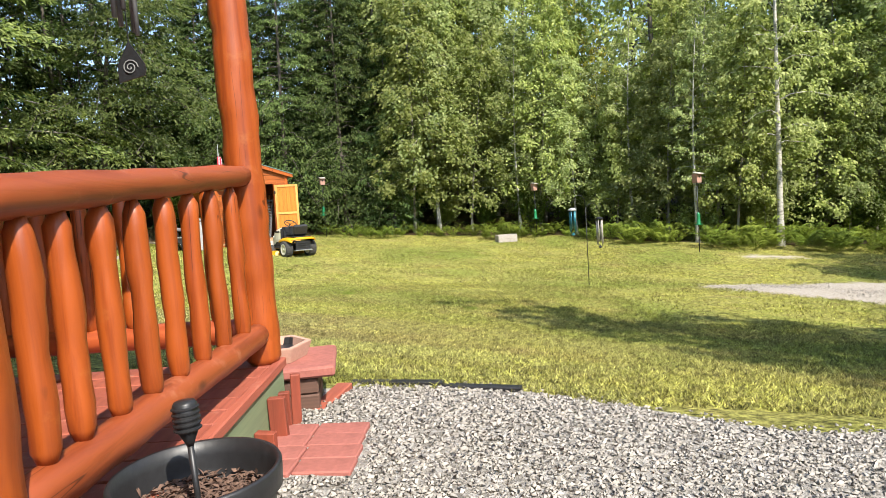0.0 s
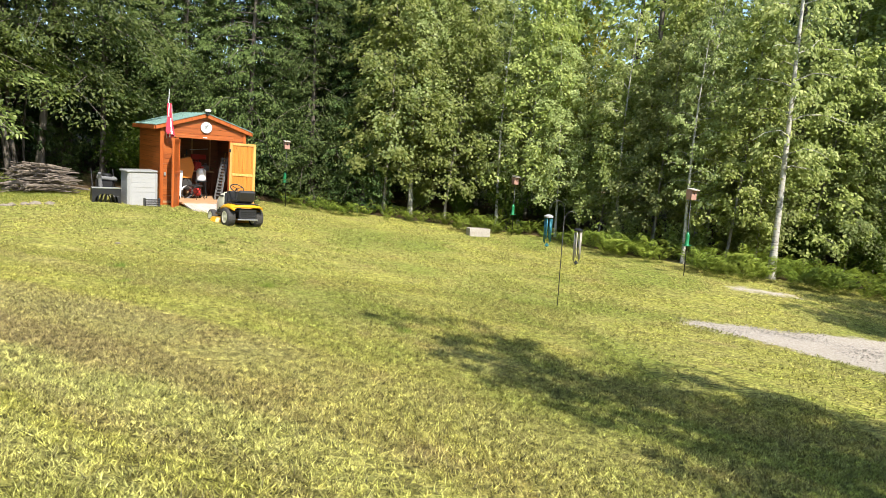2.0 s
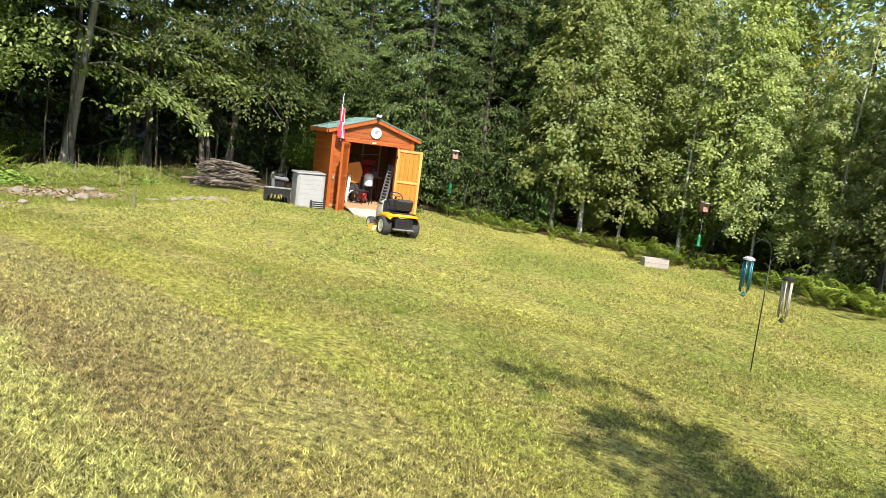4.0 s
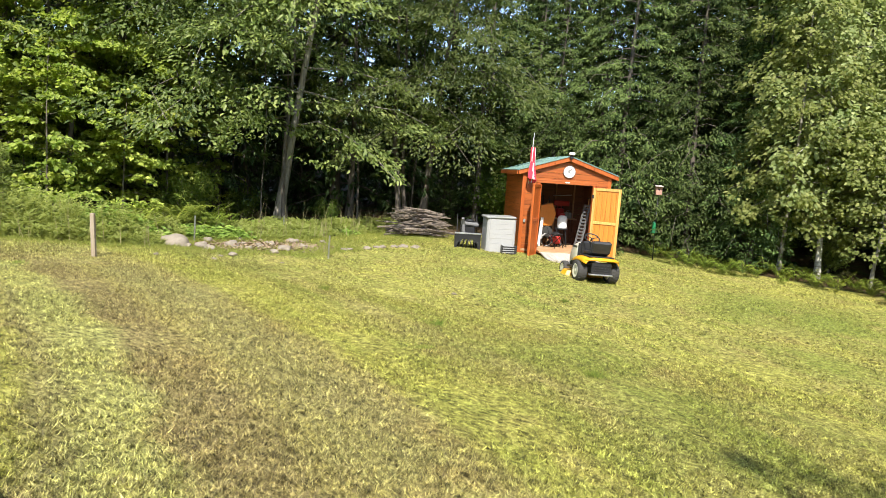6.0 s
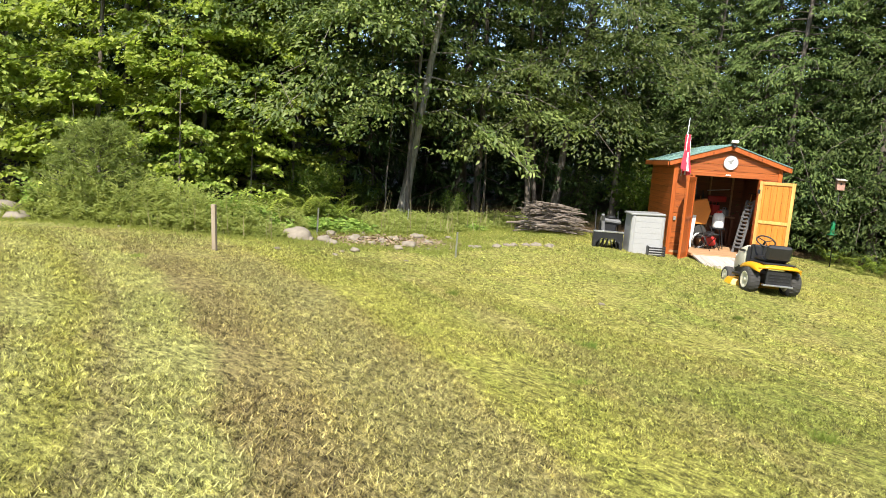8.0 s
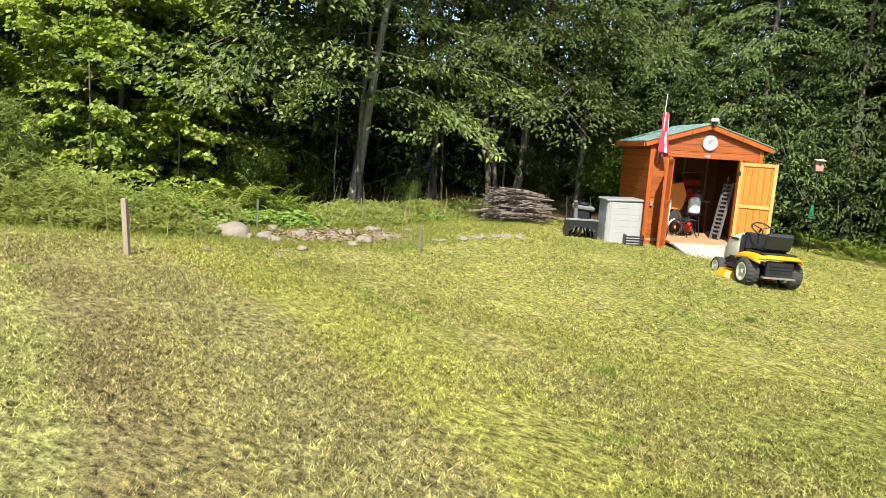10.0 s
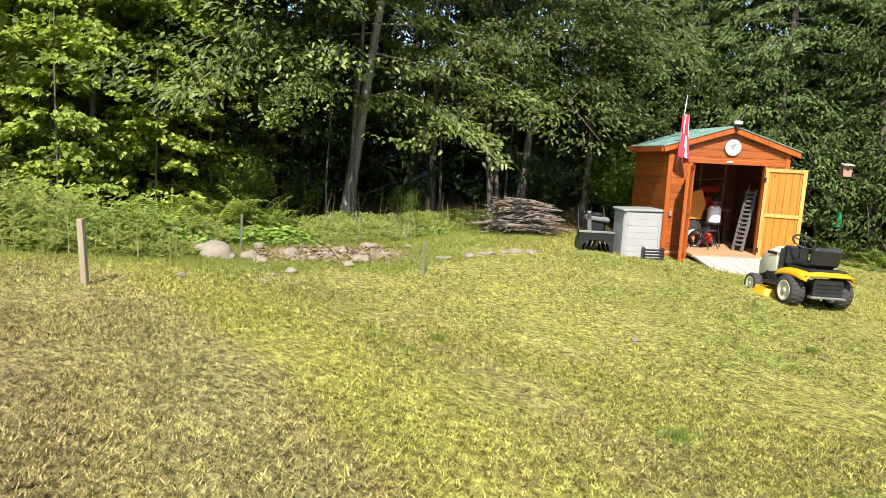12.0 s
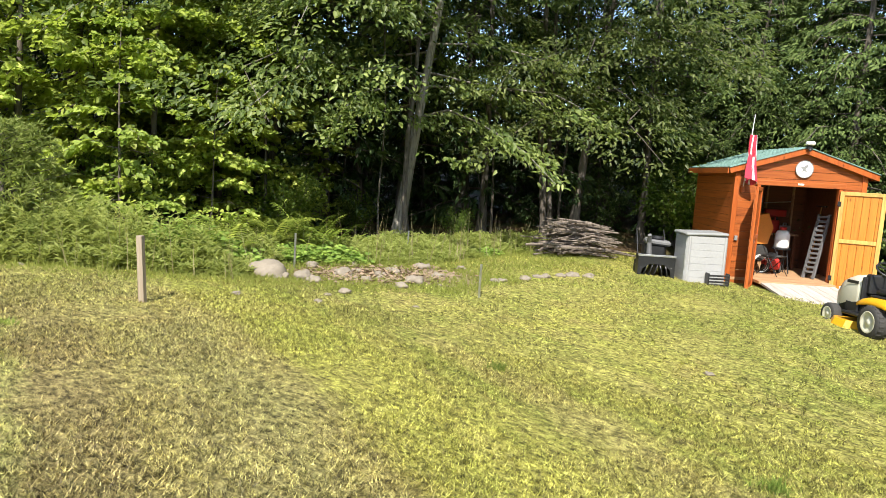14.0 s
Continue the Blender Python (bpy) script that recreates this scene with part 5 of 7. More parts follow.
for side in (-1, 1):
    u = side * (HALF - 0.03)
    part("corner_board", box(u - 0.05, u + 0.05, -0.04, 0.07, -0.14, roof_at(HALF) - 0.07, 0.006), SHED_TRIM, shed)
    part("door_jamb", box(side * OPEN - 0.0 if side > 0 else -OPEN - 0.07, side * OPEN + 0.07 if side > 0 else -OPEN, -0.035, 0.06, -0.12, DTOP + 0.09, 0.006), SHED_TRIM, shed)
    part("inner_wall", box(min(side * (HALF - 0.05), side * HALF - side * 0.004), max(side * (HALF - 0.05), side * HALF - side * 0.004), 0.02, DEEP, 0.05, EAVE - 0.03, 0.0), SHADED_BOARDS, shed, "boards inside the shed, coloured dark as in shade")
    ang = math.atan2(APEX - EAVE, HALF + OVER)
    ln = math.hypot(APEX - EAVE, HALF + OVER)
    m = Matrix.Translation((0, 0, APEX)) @ Matrix.Rotation(side * ang, 4, "Y")
    part("roof_panel", box(0 if side > 0 else -ln, ln if side > 0 else 0, -FRONT - 0.02, DEEP + 0.15, -0.008, 0.012, 0.003, None, m), ROOF_GREEN, shed, "green ribbed metal roofing")
    for k in range(11):
        vv = -FRONT + 0.02 + k * 0.225
        part("roof_rib", box(0 if side > 0 else -ln, ln if side > 0 else 0, vv, vv + 0.03, 0.011, 0.021, 0.004, None, m), ROOF_GREEN, shed)
    part("rake_board", box(0.0 if side > 0 else -ln, ln if side > 0 else 0.0, -FRONT, -FRONT + 0.03, -0.125, -0.01, 0.005, None, m), SHED_TRIM, shed, "orange rake board under the roof edge")
    part("eave_board", box(side * (HALF + OVER) - 0.015, side * (HALF + OVER) + 0.012, -FRONT + 0.03, DEEP + 0.13, EAVE - 0.12, EAVE - 0.012, 0.004), SHED_SIDE, shed)
    part("soffit", box(0 if side > 0 else -ln, ln if side > 0 else 0, -FRONT + 0.032, DEEP + 0.1, -0.045, -0.012, 0.0, None, m), SHADED_BOARDS, shed)
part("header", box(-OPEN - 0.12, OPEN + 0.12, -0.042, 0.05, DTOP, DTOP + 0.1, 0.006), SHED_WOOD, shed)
# back wall takes the darkened interior colour, so the shed looks dim inside
part("back_wall", box(-HALF, HALF, DEEP - 0.03, DEEP + 0.028, 0.03, EAVE, 0.0), SHADED_BOARDS, shed, "boards inside the shed, coloured dark as in shade")
part("landing", box(-OPEN + 0.02, OPEN - 0.02, -0.4, -0.04, FLOOR - 0.06, FLOOR - 0.004, 0.004), RAW_PINE, shed, "bare plywood landing")
part("floor_panel", box(-HALF + 0.01, HALF - 0.01, -0.036, DEEP - 0.02, FLOOR - 0.06, FLOOR, 0.004), RAW_PINE, shed, "bare plywood floor")
part("sill", box(-HALF + 0.06, HALF - 0.06, -0.03, 0.02, -0.05, FLOOR - 0.06, 0.005), SHED_WOOD, shed)
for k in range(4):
    part("stud", box(-HALF + 0.05, -HALF + 0.1, 0.3 + k * 0.5, 0.34 + k * 0.5, FLOOR, EAVE - 0.05, 0.003), SHADED_BOARDS, shed)
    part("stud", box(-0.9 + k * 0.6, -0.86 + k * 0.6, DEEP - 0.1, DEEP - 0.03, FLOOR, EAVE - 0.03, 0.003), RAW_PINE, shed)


def shed_door(hinge_u, swing, flip, label, board_mat, frame_mat):
    """A framed board door on its hinge."""
    d = thing("shed_door", SHED @ Matrix.Translation((hinge_u, -0.04, FLOOR - 0.19)) @ Matrix.Rotation(swing, 4, "Z"), label, "door", "doors of the shed")
    w, h = 0.78 * flip, DTOP - FLOOR + 0.15
    lo, hi = min(0, w), max(0, w)
    for k in range(6):
        a = lo + (hi - lo) * k / 6
        part("board", box(a + 0.002, a + 0.128, 0.0, 0.02, 0.0, h, 0.003), board_mat, d)
    for k in range(13):
        part("cladding", box(lo, hi, -0.022, -0.002, k * PL, min(h, k * PL + PL - 0.006), 0.003), SHED_WOOD, d)
    for a, b in ((lo, lo + 0.075), (hi - 0.075, hi)):
        part("stile", box(a, b, 0.02, 0.045, 0.0, h, 0.004), frame_mat, d)
    for z in (0.0, h * 0.5, h - 0.075):
        part("rail", box(lo + 0.075, hi - 0.075, 0.02, 0.043, z, z + 0.075, 0.004), frame_mat, d)
    for z in (0.25, h - 0.3):
        part("hinge", box(-0.03, 0.03, 0.046, 0.056, z, z + 0.1, 0.004), DARK_METAL, d)
    return d


shed_door(-OPEN, radians(-119), 1, "open orange-clad shed door swung outward", SHED_TRIM, SHED_TRIM)
right = shed_door(OPEN, radians(180 + 24 + 0), 1, "honey-coloured open shed door with pale frame swung outward", DOOR_PALE, DOOR_FRAME)
right.matrix_basis = SHED @ Matrix.Translation((OPEN + 0.02, -0.05, FLOOR - 0.19)) @ Matrix.Rotation(radians(-27), 4, "Z") @ Matrix.Diagonal((1, -1, 1, 1))

plate = thing("wall_thermometer", SHED @ Matrix.Translation((0.03, -0.03, 2.44)), "round white dial with a bird on the shed gable", "thermometer")
part("dial", lathe([(0.001, 0.0), (0.165, 0.0), (0.172, 0.012), (0.165, 0.022), (0.001, 0.022)], 36, None, Matrix.Rotation(radians(90), 4, "X")), WHITE, plate, "round white dial")
part("ring", lathe([(0.163, 0.018), (0.176, 0.018), (0.176, 0.03), (0.163, 0.03), (0.163, 0.018)], 36, None, Matrix.Rotation(radians(90), 4, "X")), BOX_GREY, plate)
part("emblem", prism([(-0.09, 0.03), (-0.02, 0.05), (0.05, 0.1), (0.07, 0.06), (0.02, 0.0), (0.06, -0.07), (-0.0, -0.03), (-0.05, -0.06), (-0.03, 0.0)], -0.028, -0.022), BOX_GREY, plate, "grey bird shape")
lamp = thing("flood_light", SHED @ Matrix.Translation((0.02, -FRONT - 0.02, APEX - 0.06)), "white outdoor flood light at the shed's ridge", "flood light")
part("bracket", box(-0.05, 0.05, -0.03, 0.02, 0.02, 0.1, 0.006), DARK_METAL, lamp)
part("head", box(-0.08, 0.08, -0.1, -0.02, 0.09, 0.16, 0.012, None, Matrix.Rotation(radians(-12), 4, "X")), WHITE, lamp)
part("sensor", lathe([(0.001, 0.0), (0.025, 0.005), (0.03, 0.03), (0.02, 0.05)], 14, None, Matrix.Translation((0.0, -0.05, -0.02))), DARK_METAL, lamp)
sign = thing("name_plate", SHED @ Matrix.Translation((0.0, -0.052, DTOP + 0.035)), "small white plate over the shed door", "sign")
part("plate", box(-0.06, 0.06, -0.004, 0.004, 0.0, 0.035, 0.002), WHITE, sign)
latch = thing("switch_box", SHED @ Matrix.Translation((-1.16, -0.045, 0.98)), "small grey switch box on the shed corner", "switch")
part("box", box(-0.03, 0.03, -0.02, 0.02, -0.05, 0.05, 0.006), BOX_GREY, latch)

# flag hanging limp from a pole on the shed's corner
flag = thing("flag", SHED @ Matrix.Translation((-HALF - 0.02, -0.22, 0.0)) @ Matrix.Rotation(radians(3), 4, "Y"), "limp striped red and white flag on a thin pole", "flag")
part("pole", tube([(0.06, 0.15, 1.95), (0.05, 0.12, 2.3), (0, 0.0, 3.45)], [0.012, 0.011, 0.009], 8), STEEL, flag, "", True)
part("bracket", box(0.03, 0.09, 0.13, 0.2, 1.92, 2.04, 0.004), SHED_TRIM, flag)
for i in range(18):
    vs, fs = [], []
    for k in range(15):
        s = k / 14
        for e in (0, 1):
            a = (i + e) * 0.31
            wid = 0.1 + 0.2 * s
            u = -0.02 + wid * math.sin(a) * 0.55 + 0.009 * (i + e) * (0.4 + s) + 0.02 * math.sin(s * 5 + a)
            w = -0.05 + 0.06 * math.cos(a * 1.3 + s * 2) * (0.5 + s)
            vs.append((u, w, 3.05 - s * (0.98 - 0.015 * abs(i - 9))))
    for k in range(14):
        fs.append((2 * k, 2 * k + 1, 2 * k + 3, 2 * k + 2))
    part("stripe", shape("stripe", vs, fs), FLAG_WHITE if i % 4 == 2 else FLAG_RED, flag, "", True)

ramp_m = SHED @ Matrix.Translation((0, 0, 0))
ramp_t = thing("ramp", ramp_m, "weathered grey board ramp leading up to the shed", "ramp")
foot_at = SHED @ Vector((0, -1.66, 0))
foot = float(ground_z(foot_at.x, foot_at.y)) - foot_at.z
for k in range(10):
    u = -0.72 + k * 0.145
    bm = bmesh.new()
    q = [(-0.405, FLOOR - 0.03), (-0.405, FLOOR - 0.07), (-1.66, foot - 0.03), (-1.66, foot + 0.012)]
    a = [bm.verts.new((u, y, z + 0.003 * math.sin(k * 2))) for y, z in q]
    b = [bm.verts.new((u + 0.139, y, z + 0.003 * math.sin(k * 2 + 1))) for y, z in q]
    bm.faces.new(a)
    bm.faces.new(b[::-1])
    for i in range(4):
        bm.faces.new((a[i], b[i], b[(i + 1) % 4], a[(i + 1) % 4]))
    part("board", bm, GREY_WOOD, ramp_t)
for u in (-0.73, 0.69):
    part("joist", prism([(0, 0), (0.04, 0), (0.04, 0.1), (0, 0.1)], -1.0, -0.05, None, Matrix.Translation((u, 0, -0.08))), BARK_DARK, ramp_t)

# inside the shed
def inside(u, v, z=FLOOR, turn=0.0):
    return SHED @ Matrix.Translation((u, v, z)) @ Matrix.Rotation(radians(turn), 4, "Z")


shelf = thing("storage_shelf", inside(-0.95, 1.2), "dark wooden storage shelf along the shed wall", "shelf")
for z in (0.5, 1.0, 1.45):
    part("shelf_board", box(-0.22, 0.2, -0.7, 0.75, z, z + 0.025, 0.003), SHADED_BOARDS, shelf)
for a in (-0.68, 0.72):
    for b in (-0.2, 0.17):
        part("upright", box(b, b + 0.03, a, a + 0.03, 0, 1.75, 0.003), SHADED_BOARDS, shelf)
for n, (v0, z, col, w) in enumerate(((-0.55, 0.525, BLACK, 0.2), (-0.2, 0.525, RED, 0.16), (0.2, 0.525, BOX_GREY, 0.22), (-0.5, 1.025, BOX_WHITE, 0.14), (-0.15, 1.025, BLACK, 0.2), (0.3, 1.025, ORANGE, 0.17), (-0.4, 1.475, BOX_GREY, 0.24), (0.15, 1.475, BLACK, 0.2))):
    t = thing("storage_box", inside(-0.95, 1.2 + v0, FLOOR + z, n * 7 - 20), ("dark " if col in (BLACK, BOX_GREY) else "coloured ") + "plastic storage box on the shed shelf", "box", "boxes on the shed shelf")
    part("body", box(-w / 2, w / 2, -w / 2, w / 2, 0, w * 0.8, 0.01), col, t)
    part("lid", box(-w / 2 - 0.008, w / 2 + 0.008, -w / 2 - 0.008, w / 2 + 0.008, w * 0.8, w * 0.8 + 0.02, 0.006), col, t)
tub = thing("wheelbarrow", inside(-0.2, 1.15, FLOOR + 0.62, 12), "orange wheelbarrow tub leaning against the shed's back wall", "wheelbarrow")
part("tub", prism([(-0.2, 0.0), (0.16, 0.0), (0.26, 0.36), (0.12, 0.68), (-0.26, 0.6), (-0.3, 0.3)], -0.12, 0.06), ORANGE, tub)
part("wheel", lathe([(0.12, -0.03), (0.17, -0.03), (0.18, 0.0), (0.17, 0.03), (0.12, 0.03)], 20, None, Matrix.Translation((0.0, -0.12, -0.2)) @ Matrix.Rotation(radians(90), 4, "X")), RUBBER, tub)
for sx in (-0.16, 0.14):
    part("handle", tube([(sx, -0.02, -0.4), (sx * 0.9, 0, 0.2), (sx * 0.6, 0.1, 0.9)], [0.014] * 3, 8), DARK_METAL, tub)
tank = thing("sprayer", inside(0.3, 1.1, FLOOR + 0.55), "white tank sprayer with red cap standing on a stool", "sprayer")
part("tank", lathe([(0.001, 0), (0.14, 0.0), (0.15, 0.03), (0.15, 0.3), (0.12, 0.37), (0.06, 0.4), (0.001, 0.4)], 24), WHITE, tank, "", True)
part("cap", lathe([(0.001, 0.4), (0.07, 0.4), (0.07, 0.46), (0.001, 0.47)], 18), RED, tank)
stool = thing("stool", inside(0.3, 1.1, FLOOR - 0.07), "dark metal stool inside the shed", "stool")
part("seat", lathe([(0.001, 0.59), (0.19, 0.59), (0.19, 0.62), (0.001, 0.62)], 22), DARK_METAL, stool)
for k in range(4):
    a = k * 1.57 + 0.7
    part("leg", tube([(0.22 * math.cos(a), 0.22 * math.sin(a), 0), (0.13 * math.cos(a), 0.13 * math.sin(a), 0.6)], [0.014, 0.014], 8), DARK_METAL, stool)
ladder = thing("ladder", inside(0.6, 0.42) @ Matrix.Rotation(radians(12), 4, "Y") @ Matrix.Rotation(radians(-8), 4, "X") @ Matrix.Rotation(radians(22), 4, "Z"), "grey slotted ladder ramp leaning inside the shed doorway", "ladder")
for sy in (-0.12, 0.12):
    part("rail", box(-0.02, 0.02, sy - 0.03, sy + 0.03, 0.0, 1.4, 0.004), LADDER_GREY, ladder)
for k in range(13):
    part("rung", box(-0.03, 0.03, -0.1, 0.1, 0.12 + k * 0.1, 0.165 + k * 0.1, 0.004), LADDER_GREY, ladder)
pipe = thing("fence_board", inside(-0.42, 0.95) @ Matrix.Rotation(radians(3), 4, "Y"), "white plastic board standing upright in the shed", "board")
part("board", box(-0.045, 0.045, -0.02, 0.02, 0.0, 0.86, 0.006), WHITE, pipe)
coil = thing("hose", inside(-0.22, 0.85, FLOOR), "coil of black and white hose on the shed floor", "hose")
for k in range(4):
    part("loop", tube([(0.17 * math.cos(a / 12 * 6.283), 0.04 * k - 0.06 + 0.03 * math.sin(a), 0.2 + 0.19 * math.sin(a / 12 * 6.283)) for a in range(13)], [0.012] * 13, 7), WHITE if k % 2 else BLACK, coil, "", True)
mowr = thing("push_blower", inside(0.08, 1.0, FLOOR), "red and black garden machine on the shed floor", "garden machine")
part("body", box(-0.16, 0.16, -0.13, 0.16, 0.08, 0.32, 0.04), RED, mowr)
part("engine", lathe([(0.001, 0.3), (0.1, 0.3), (0.11, 0.4), (0.06, 0.44), (0.001, 0.44)], 16), BLACK, mowr)
for sx in (-0.17, 0.17):
    part("wheel", lathe([(0.04, -0.02), (0.09, -0.02), (0.09, 0.02), (0.04, 0.02)], 16, None, Matrix.Translation((sx, 0, 0.09)) @ Matrix.Rotation(radians(90), 4, "Y")), RUBBER, mowr)
    part("handle", tube([(sx, 0.1, 0.25), (sx, 0.45, 0.85)], [0.012, 0.012], 8), DARK_METAL, mowr)
hang = thing("hanging_tool", inside(0.55, 2.0, FLOOR + 1.2), "red handled garden tool hanging on the back wall", "tool")
part("blade", box(-0.3, 0.2, -0.03, 0.03, 0.0, 0.16, 0.02), RED, hang)
part("bar", tube([(-0.35, -0.04, 0.3), (0.25, -0.04, 0.36)], [0.012, 0.012], 8), STEEL, hang)
crate = thing("cardboard_box", inside(0.12, 1.6, FLOOR), "brown cardboard box in the shed", "box")
part("body", box(-0.2, 0.2, -0.16, 0.16, 0, 0.3, 0.004), RAW_PINE, crate)

bench = thing("work_bench", inside(0.1, 1.92), "rough wooden bench along the shed's back wall", "bench")
part("top", box(-0.75, 0.85, -0.2, 0.2, 0.78, 0.82, 0.004), RAW_PINE, bench)
for u in (-0.72, 0.76):
    for v in (-0.18, 0.12):
        part("leg", box(u, u + 0.06, v, v + 0.06, 0.0, 0.78, 0.004), SHADED_BOARDS, bench)
for u, w, h, col, text in ((-0.45, 0.26, 0.34, RED, "red plastic fuel can on the shed bench"), (-0.1, 0.2, 0.26, ORANGE, "orange plastic fuel can on the shed bench"), (0.42, 0.24, 0.38, RED, "red plastic fuel can on the shed bench"), (0.7, 0.18, 0.24, BOX_GREY, "grey plastic can on the shed bench")):
    can = thing("fuel_can", inside(u, 1.9, FLOOR + 0.82, u * 40), text, "can", "cans on the shed bench")
    part("body", box(-w / 2, w / 2, -0.1, 0.1, 0, h * 0.78, 0.025), col, can, "", True)
    part("handle", tube([(-w * 0.35, 0, h * 0.76), (-w * 0.3, 0, h), (w * 0.2, 0, h), (w * 0.25, 0, h * 0.76)], [0.014] * 4, 8), col, can, "", True)
    part("spout", tube([(w * 0.38, 0, h * 0.74), (w * 0.42, 0, h * 0.95)], [0.022, 0.018], 8), BLACK, can)
rake = thing("garden_rake", inside(0.98, 1.2) @ Matrix.Rotation(radians(5), 4, "Y"), "wooden handled rake leaning on the shed wall", "rake")
part("handle", tube([(0, 0, 0), (0, 0, 1.5)], [0.014, 0.014], 8), DOOR_FRAME, rake, "", True)
part("head", box(-0.02, 0.02, -0.2, 0.2, 1.5, 1.53, 0.004), DARK_METAL, rake)

# red shelving at the back with tools hung over it
rack = thing("tool_rack", inside(-0.35, 2.12, FLOOR + 1.3), "dark wooden tool rack on the shed's back wall", "rack")
part("rail", box(-0.5, 0.9, -0.03, 0.03, 0.0, 0.07, 0.004), SHADED_BOARDS, rack)
for k in range(6):
    part("peg", tube([(-0.42 + k * 0.23, -0.02, 0.04), (-0.42 + k * 0.23, -0.1, 0.06)], [0.009, 0.009], 6), DARK_METAL, rack)
for k, (u, ln, head) in enumerate(((-0.62, 0.95, DARK_METAL), (-0.38, 1.05, RED), (0.05, 0.9, DARK_METAL))):
    t = thing("shovel", inside(u, 1.98, FLOOR + 1.34 - ln, 4 * k), "long wooden handled garden tool hung on the shed wall", "garden tool", "long tools on the shed wall")
    part("handle", tube([(0, 0, 0.25), (0, 0.01, ln)], [0.014, 0.013], 8), DOOR_FRAME, t, "", True)
    part("blade", prism([(-0.08, 0.26), (0.08, 0.26), (0.09, 0.08), (0.0, 0.0), (-0.09, 0.08)], -0.008, 0.008), head, t)
chair = thing("folding_chair", inside(-0.05, 0.62, FLOOR, 35), "dark tubular folding chair standing in the shed", "chair")
part("seat", box(-0.19, 0.19, -0.18, 0.18, 0.4, 0.425, 0.008), BLACK, chair)
for sx in (-0.19, 0.19):
    part("leg", tube([(sx, -0.22, 0.0), (sx, 0.16, 0.62)], [0.01, 0.01], 8), DARK_METAL, chair, "", True)
    part("leg", tube([(sx, 0.24, 0.0), (sx, -0.16, 0.42)], [0.01, 0.01], 8), DARK_METAL, chair, "", True)

# pale storage bin, dark crate and snow blower beside the shed
BIN = SHED @ Matrix.Translation((-1.92, -0.28, 0.03)) @ Matrix.Rotation(radians(3), 4, "Z")
bin_t = thing("storage_bin", BIN, "tall pale grey resin storage bin with darker lid beside the shed", "storage bin")
part("body", box(-0.4, 0.4, -0.33, 0.33, 0.0, 1.0, 0.025), BOX_WHITE, bin_t)
for k in range(7):
    part("panel", box(-0.325, 0.325, -0.339, -0.327, 0.04 + k * 0.135, 0.172 + k * 0.135, 0.003), BOX_WHITE, bin_t)
    part("panel", box(-0.409, -0.396, -0.29, 0.29, 0.04 + k * 0.135, 0.172 + k * 0.135, 0.003), BOX_WHITE, bin_t)
for sx in (-0.37, 0.33):
    part("corner_rib", box(sx, sx + 0.04, -0.345, -0.327, 0.02, 0.99, 0.01), BOX_WHITE, bin_t)
part("lid", box(-0.42, 0.42, -0.36, 0.35, 1.0, 1.06, 0.02, None, Matrix.Rotation(radians(-1.5), 4, "Y")), BOX_GREY, bin_t, "weathered grey lid")
vent = thing("milk_crate", BIN @ Matrix.Translation((0.2, -0.45, -0.03)) @ Matrix.Scale(1.2, 4), "small black slatted crate in front of the bin", "crate")
part("back", box(-0.17, 0.17, -0.06, 0.06, 0, 0.05, 0.01), BLACK, vent)
for k in range(5):
    part("slat", box(-0.165, 0.165, -0.08, -0.06, 0.02 + k * 0.05, 0.05 + k * 0.05, 0.006), BLACK, vent)
for sx in (-0.175, 0.155):
    part("side", box(sx, sx + 0.02, -0.08, 0.06, 0, 0.27, 0.006), BLACK, vent)
blow = thing("snow_blower", SHED @ Matrix.Translation((-2.78, -0.15, 0.06)) @ Matrix.Rotation(radians(-5), 4, "Z"), "old grey snow blower with black auger housing on the grass", "snow blower")
part("axle", tube([(-0.36, 0, 0.27), (0.36, 0, 0.27)], [0.01, 0.01], 8), STEEL, blow)
part("housing", prism([(-0.36, 0.0), (-0.36, 0.5), (0.36, 0.5), (0.36, 0.0), (0.31, 0.0), (0.27, 0.22), (0.15, 0.33), (-0.15, 0.33), (-0.27, 0.22), (-0.31, 0.0)], -0.3, 0.02), DARK_METAL, blow, "dark auger housing")
part("rim", box(-0.37, 0.37, -0.31, -0.29, 0.48, 0.52, 0.004), STEEL, blow)
for k in range(7):
    a = k * 0.9
    part("auger_blade", lathe([(0.05, -0.008), (0.19, -0.008), (0.19, 0.008), (0.05, 0.008)], 14, None, Matrix.Translation((-0.3 + k * 0.1, -0.12, 0.22)) @ Matrix.Rotation(radians(90 + 16 * (-1) ** (k > 3)), 4, "Y")), BLACK, blow)
part("engine", box(-0.2, 0.22, 0.05, 0.45, 0.3, 0.7, 0.04), DARK_METAL, blow)
part("cover", box(-0.24, 0.26, 0.0, 0.4, 0.68, 0.79, 0.035, None, Matrix.Rotation(radians(4), 4, "Y")), LADDER_GREY, blow)
part("recoil", lathe([(0.001, 0.0), (0.13, 0.0), (0.14, 0.03), (0.1, 0.07), (0.001, 0.08)], 20, None, Matrix.Translation((0.06, 0.2, 0.79))), DARK_METAL, blow)
part("fuel_cap", lathe([(0.001, 0.0), (0.03, 0.0), (0.03, 0.03), (0.001, 0.035)], 14, None, Matrix.Translation((-0.15, 0.25, 0.79))), STEEL, blow)
part("chute", tube([(-0.12, -0.05, 0.5), (-0.14, -0.06, 0.75), (-0.16, -0.16, 0.9)], [0.055, 0.045, 0.04], 12), LADDER_GREY, blow)
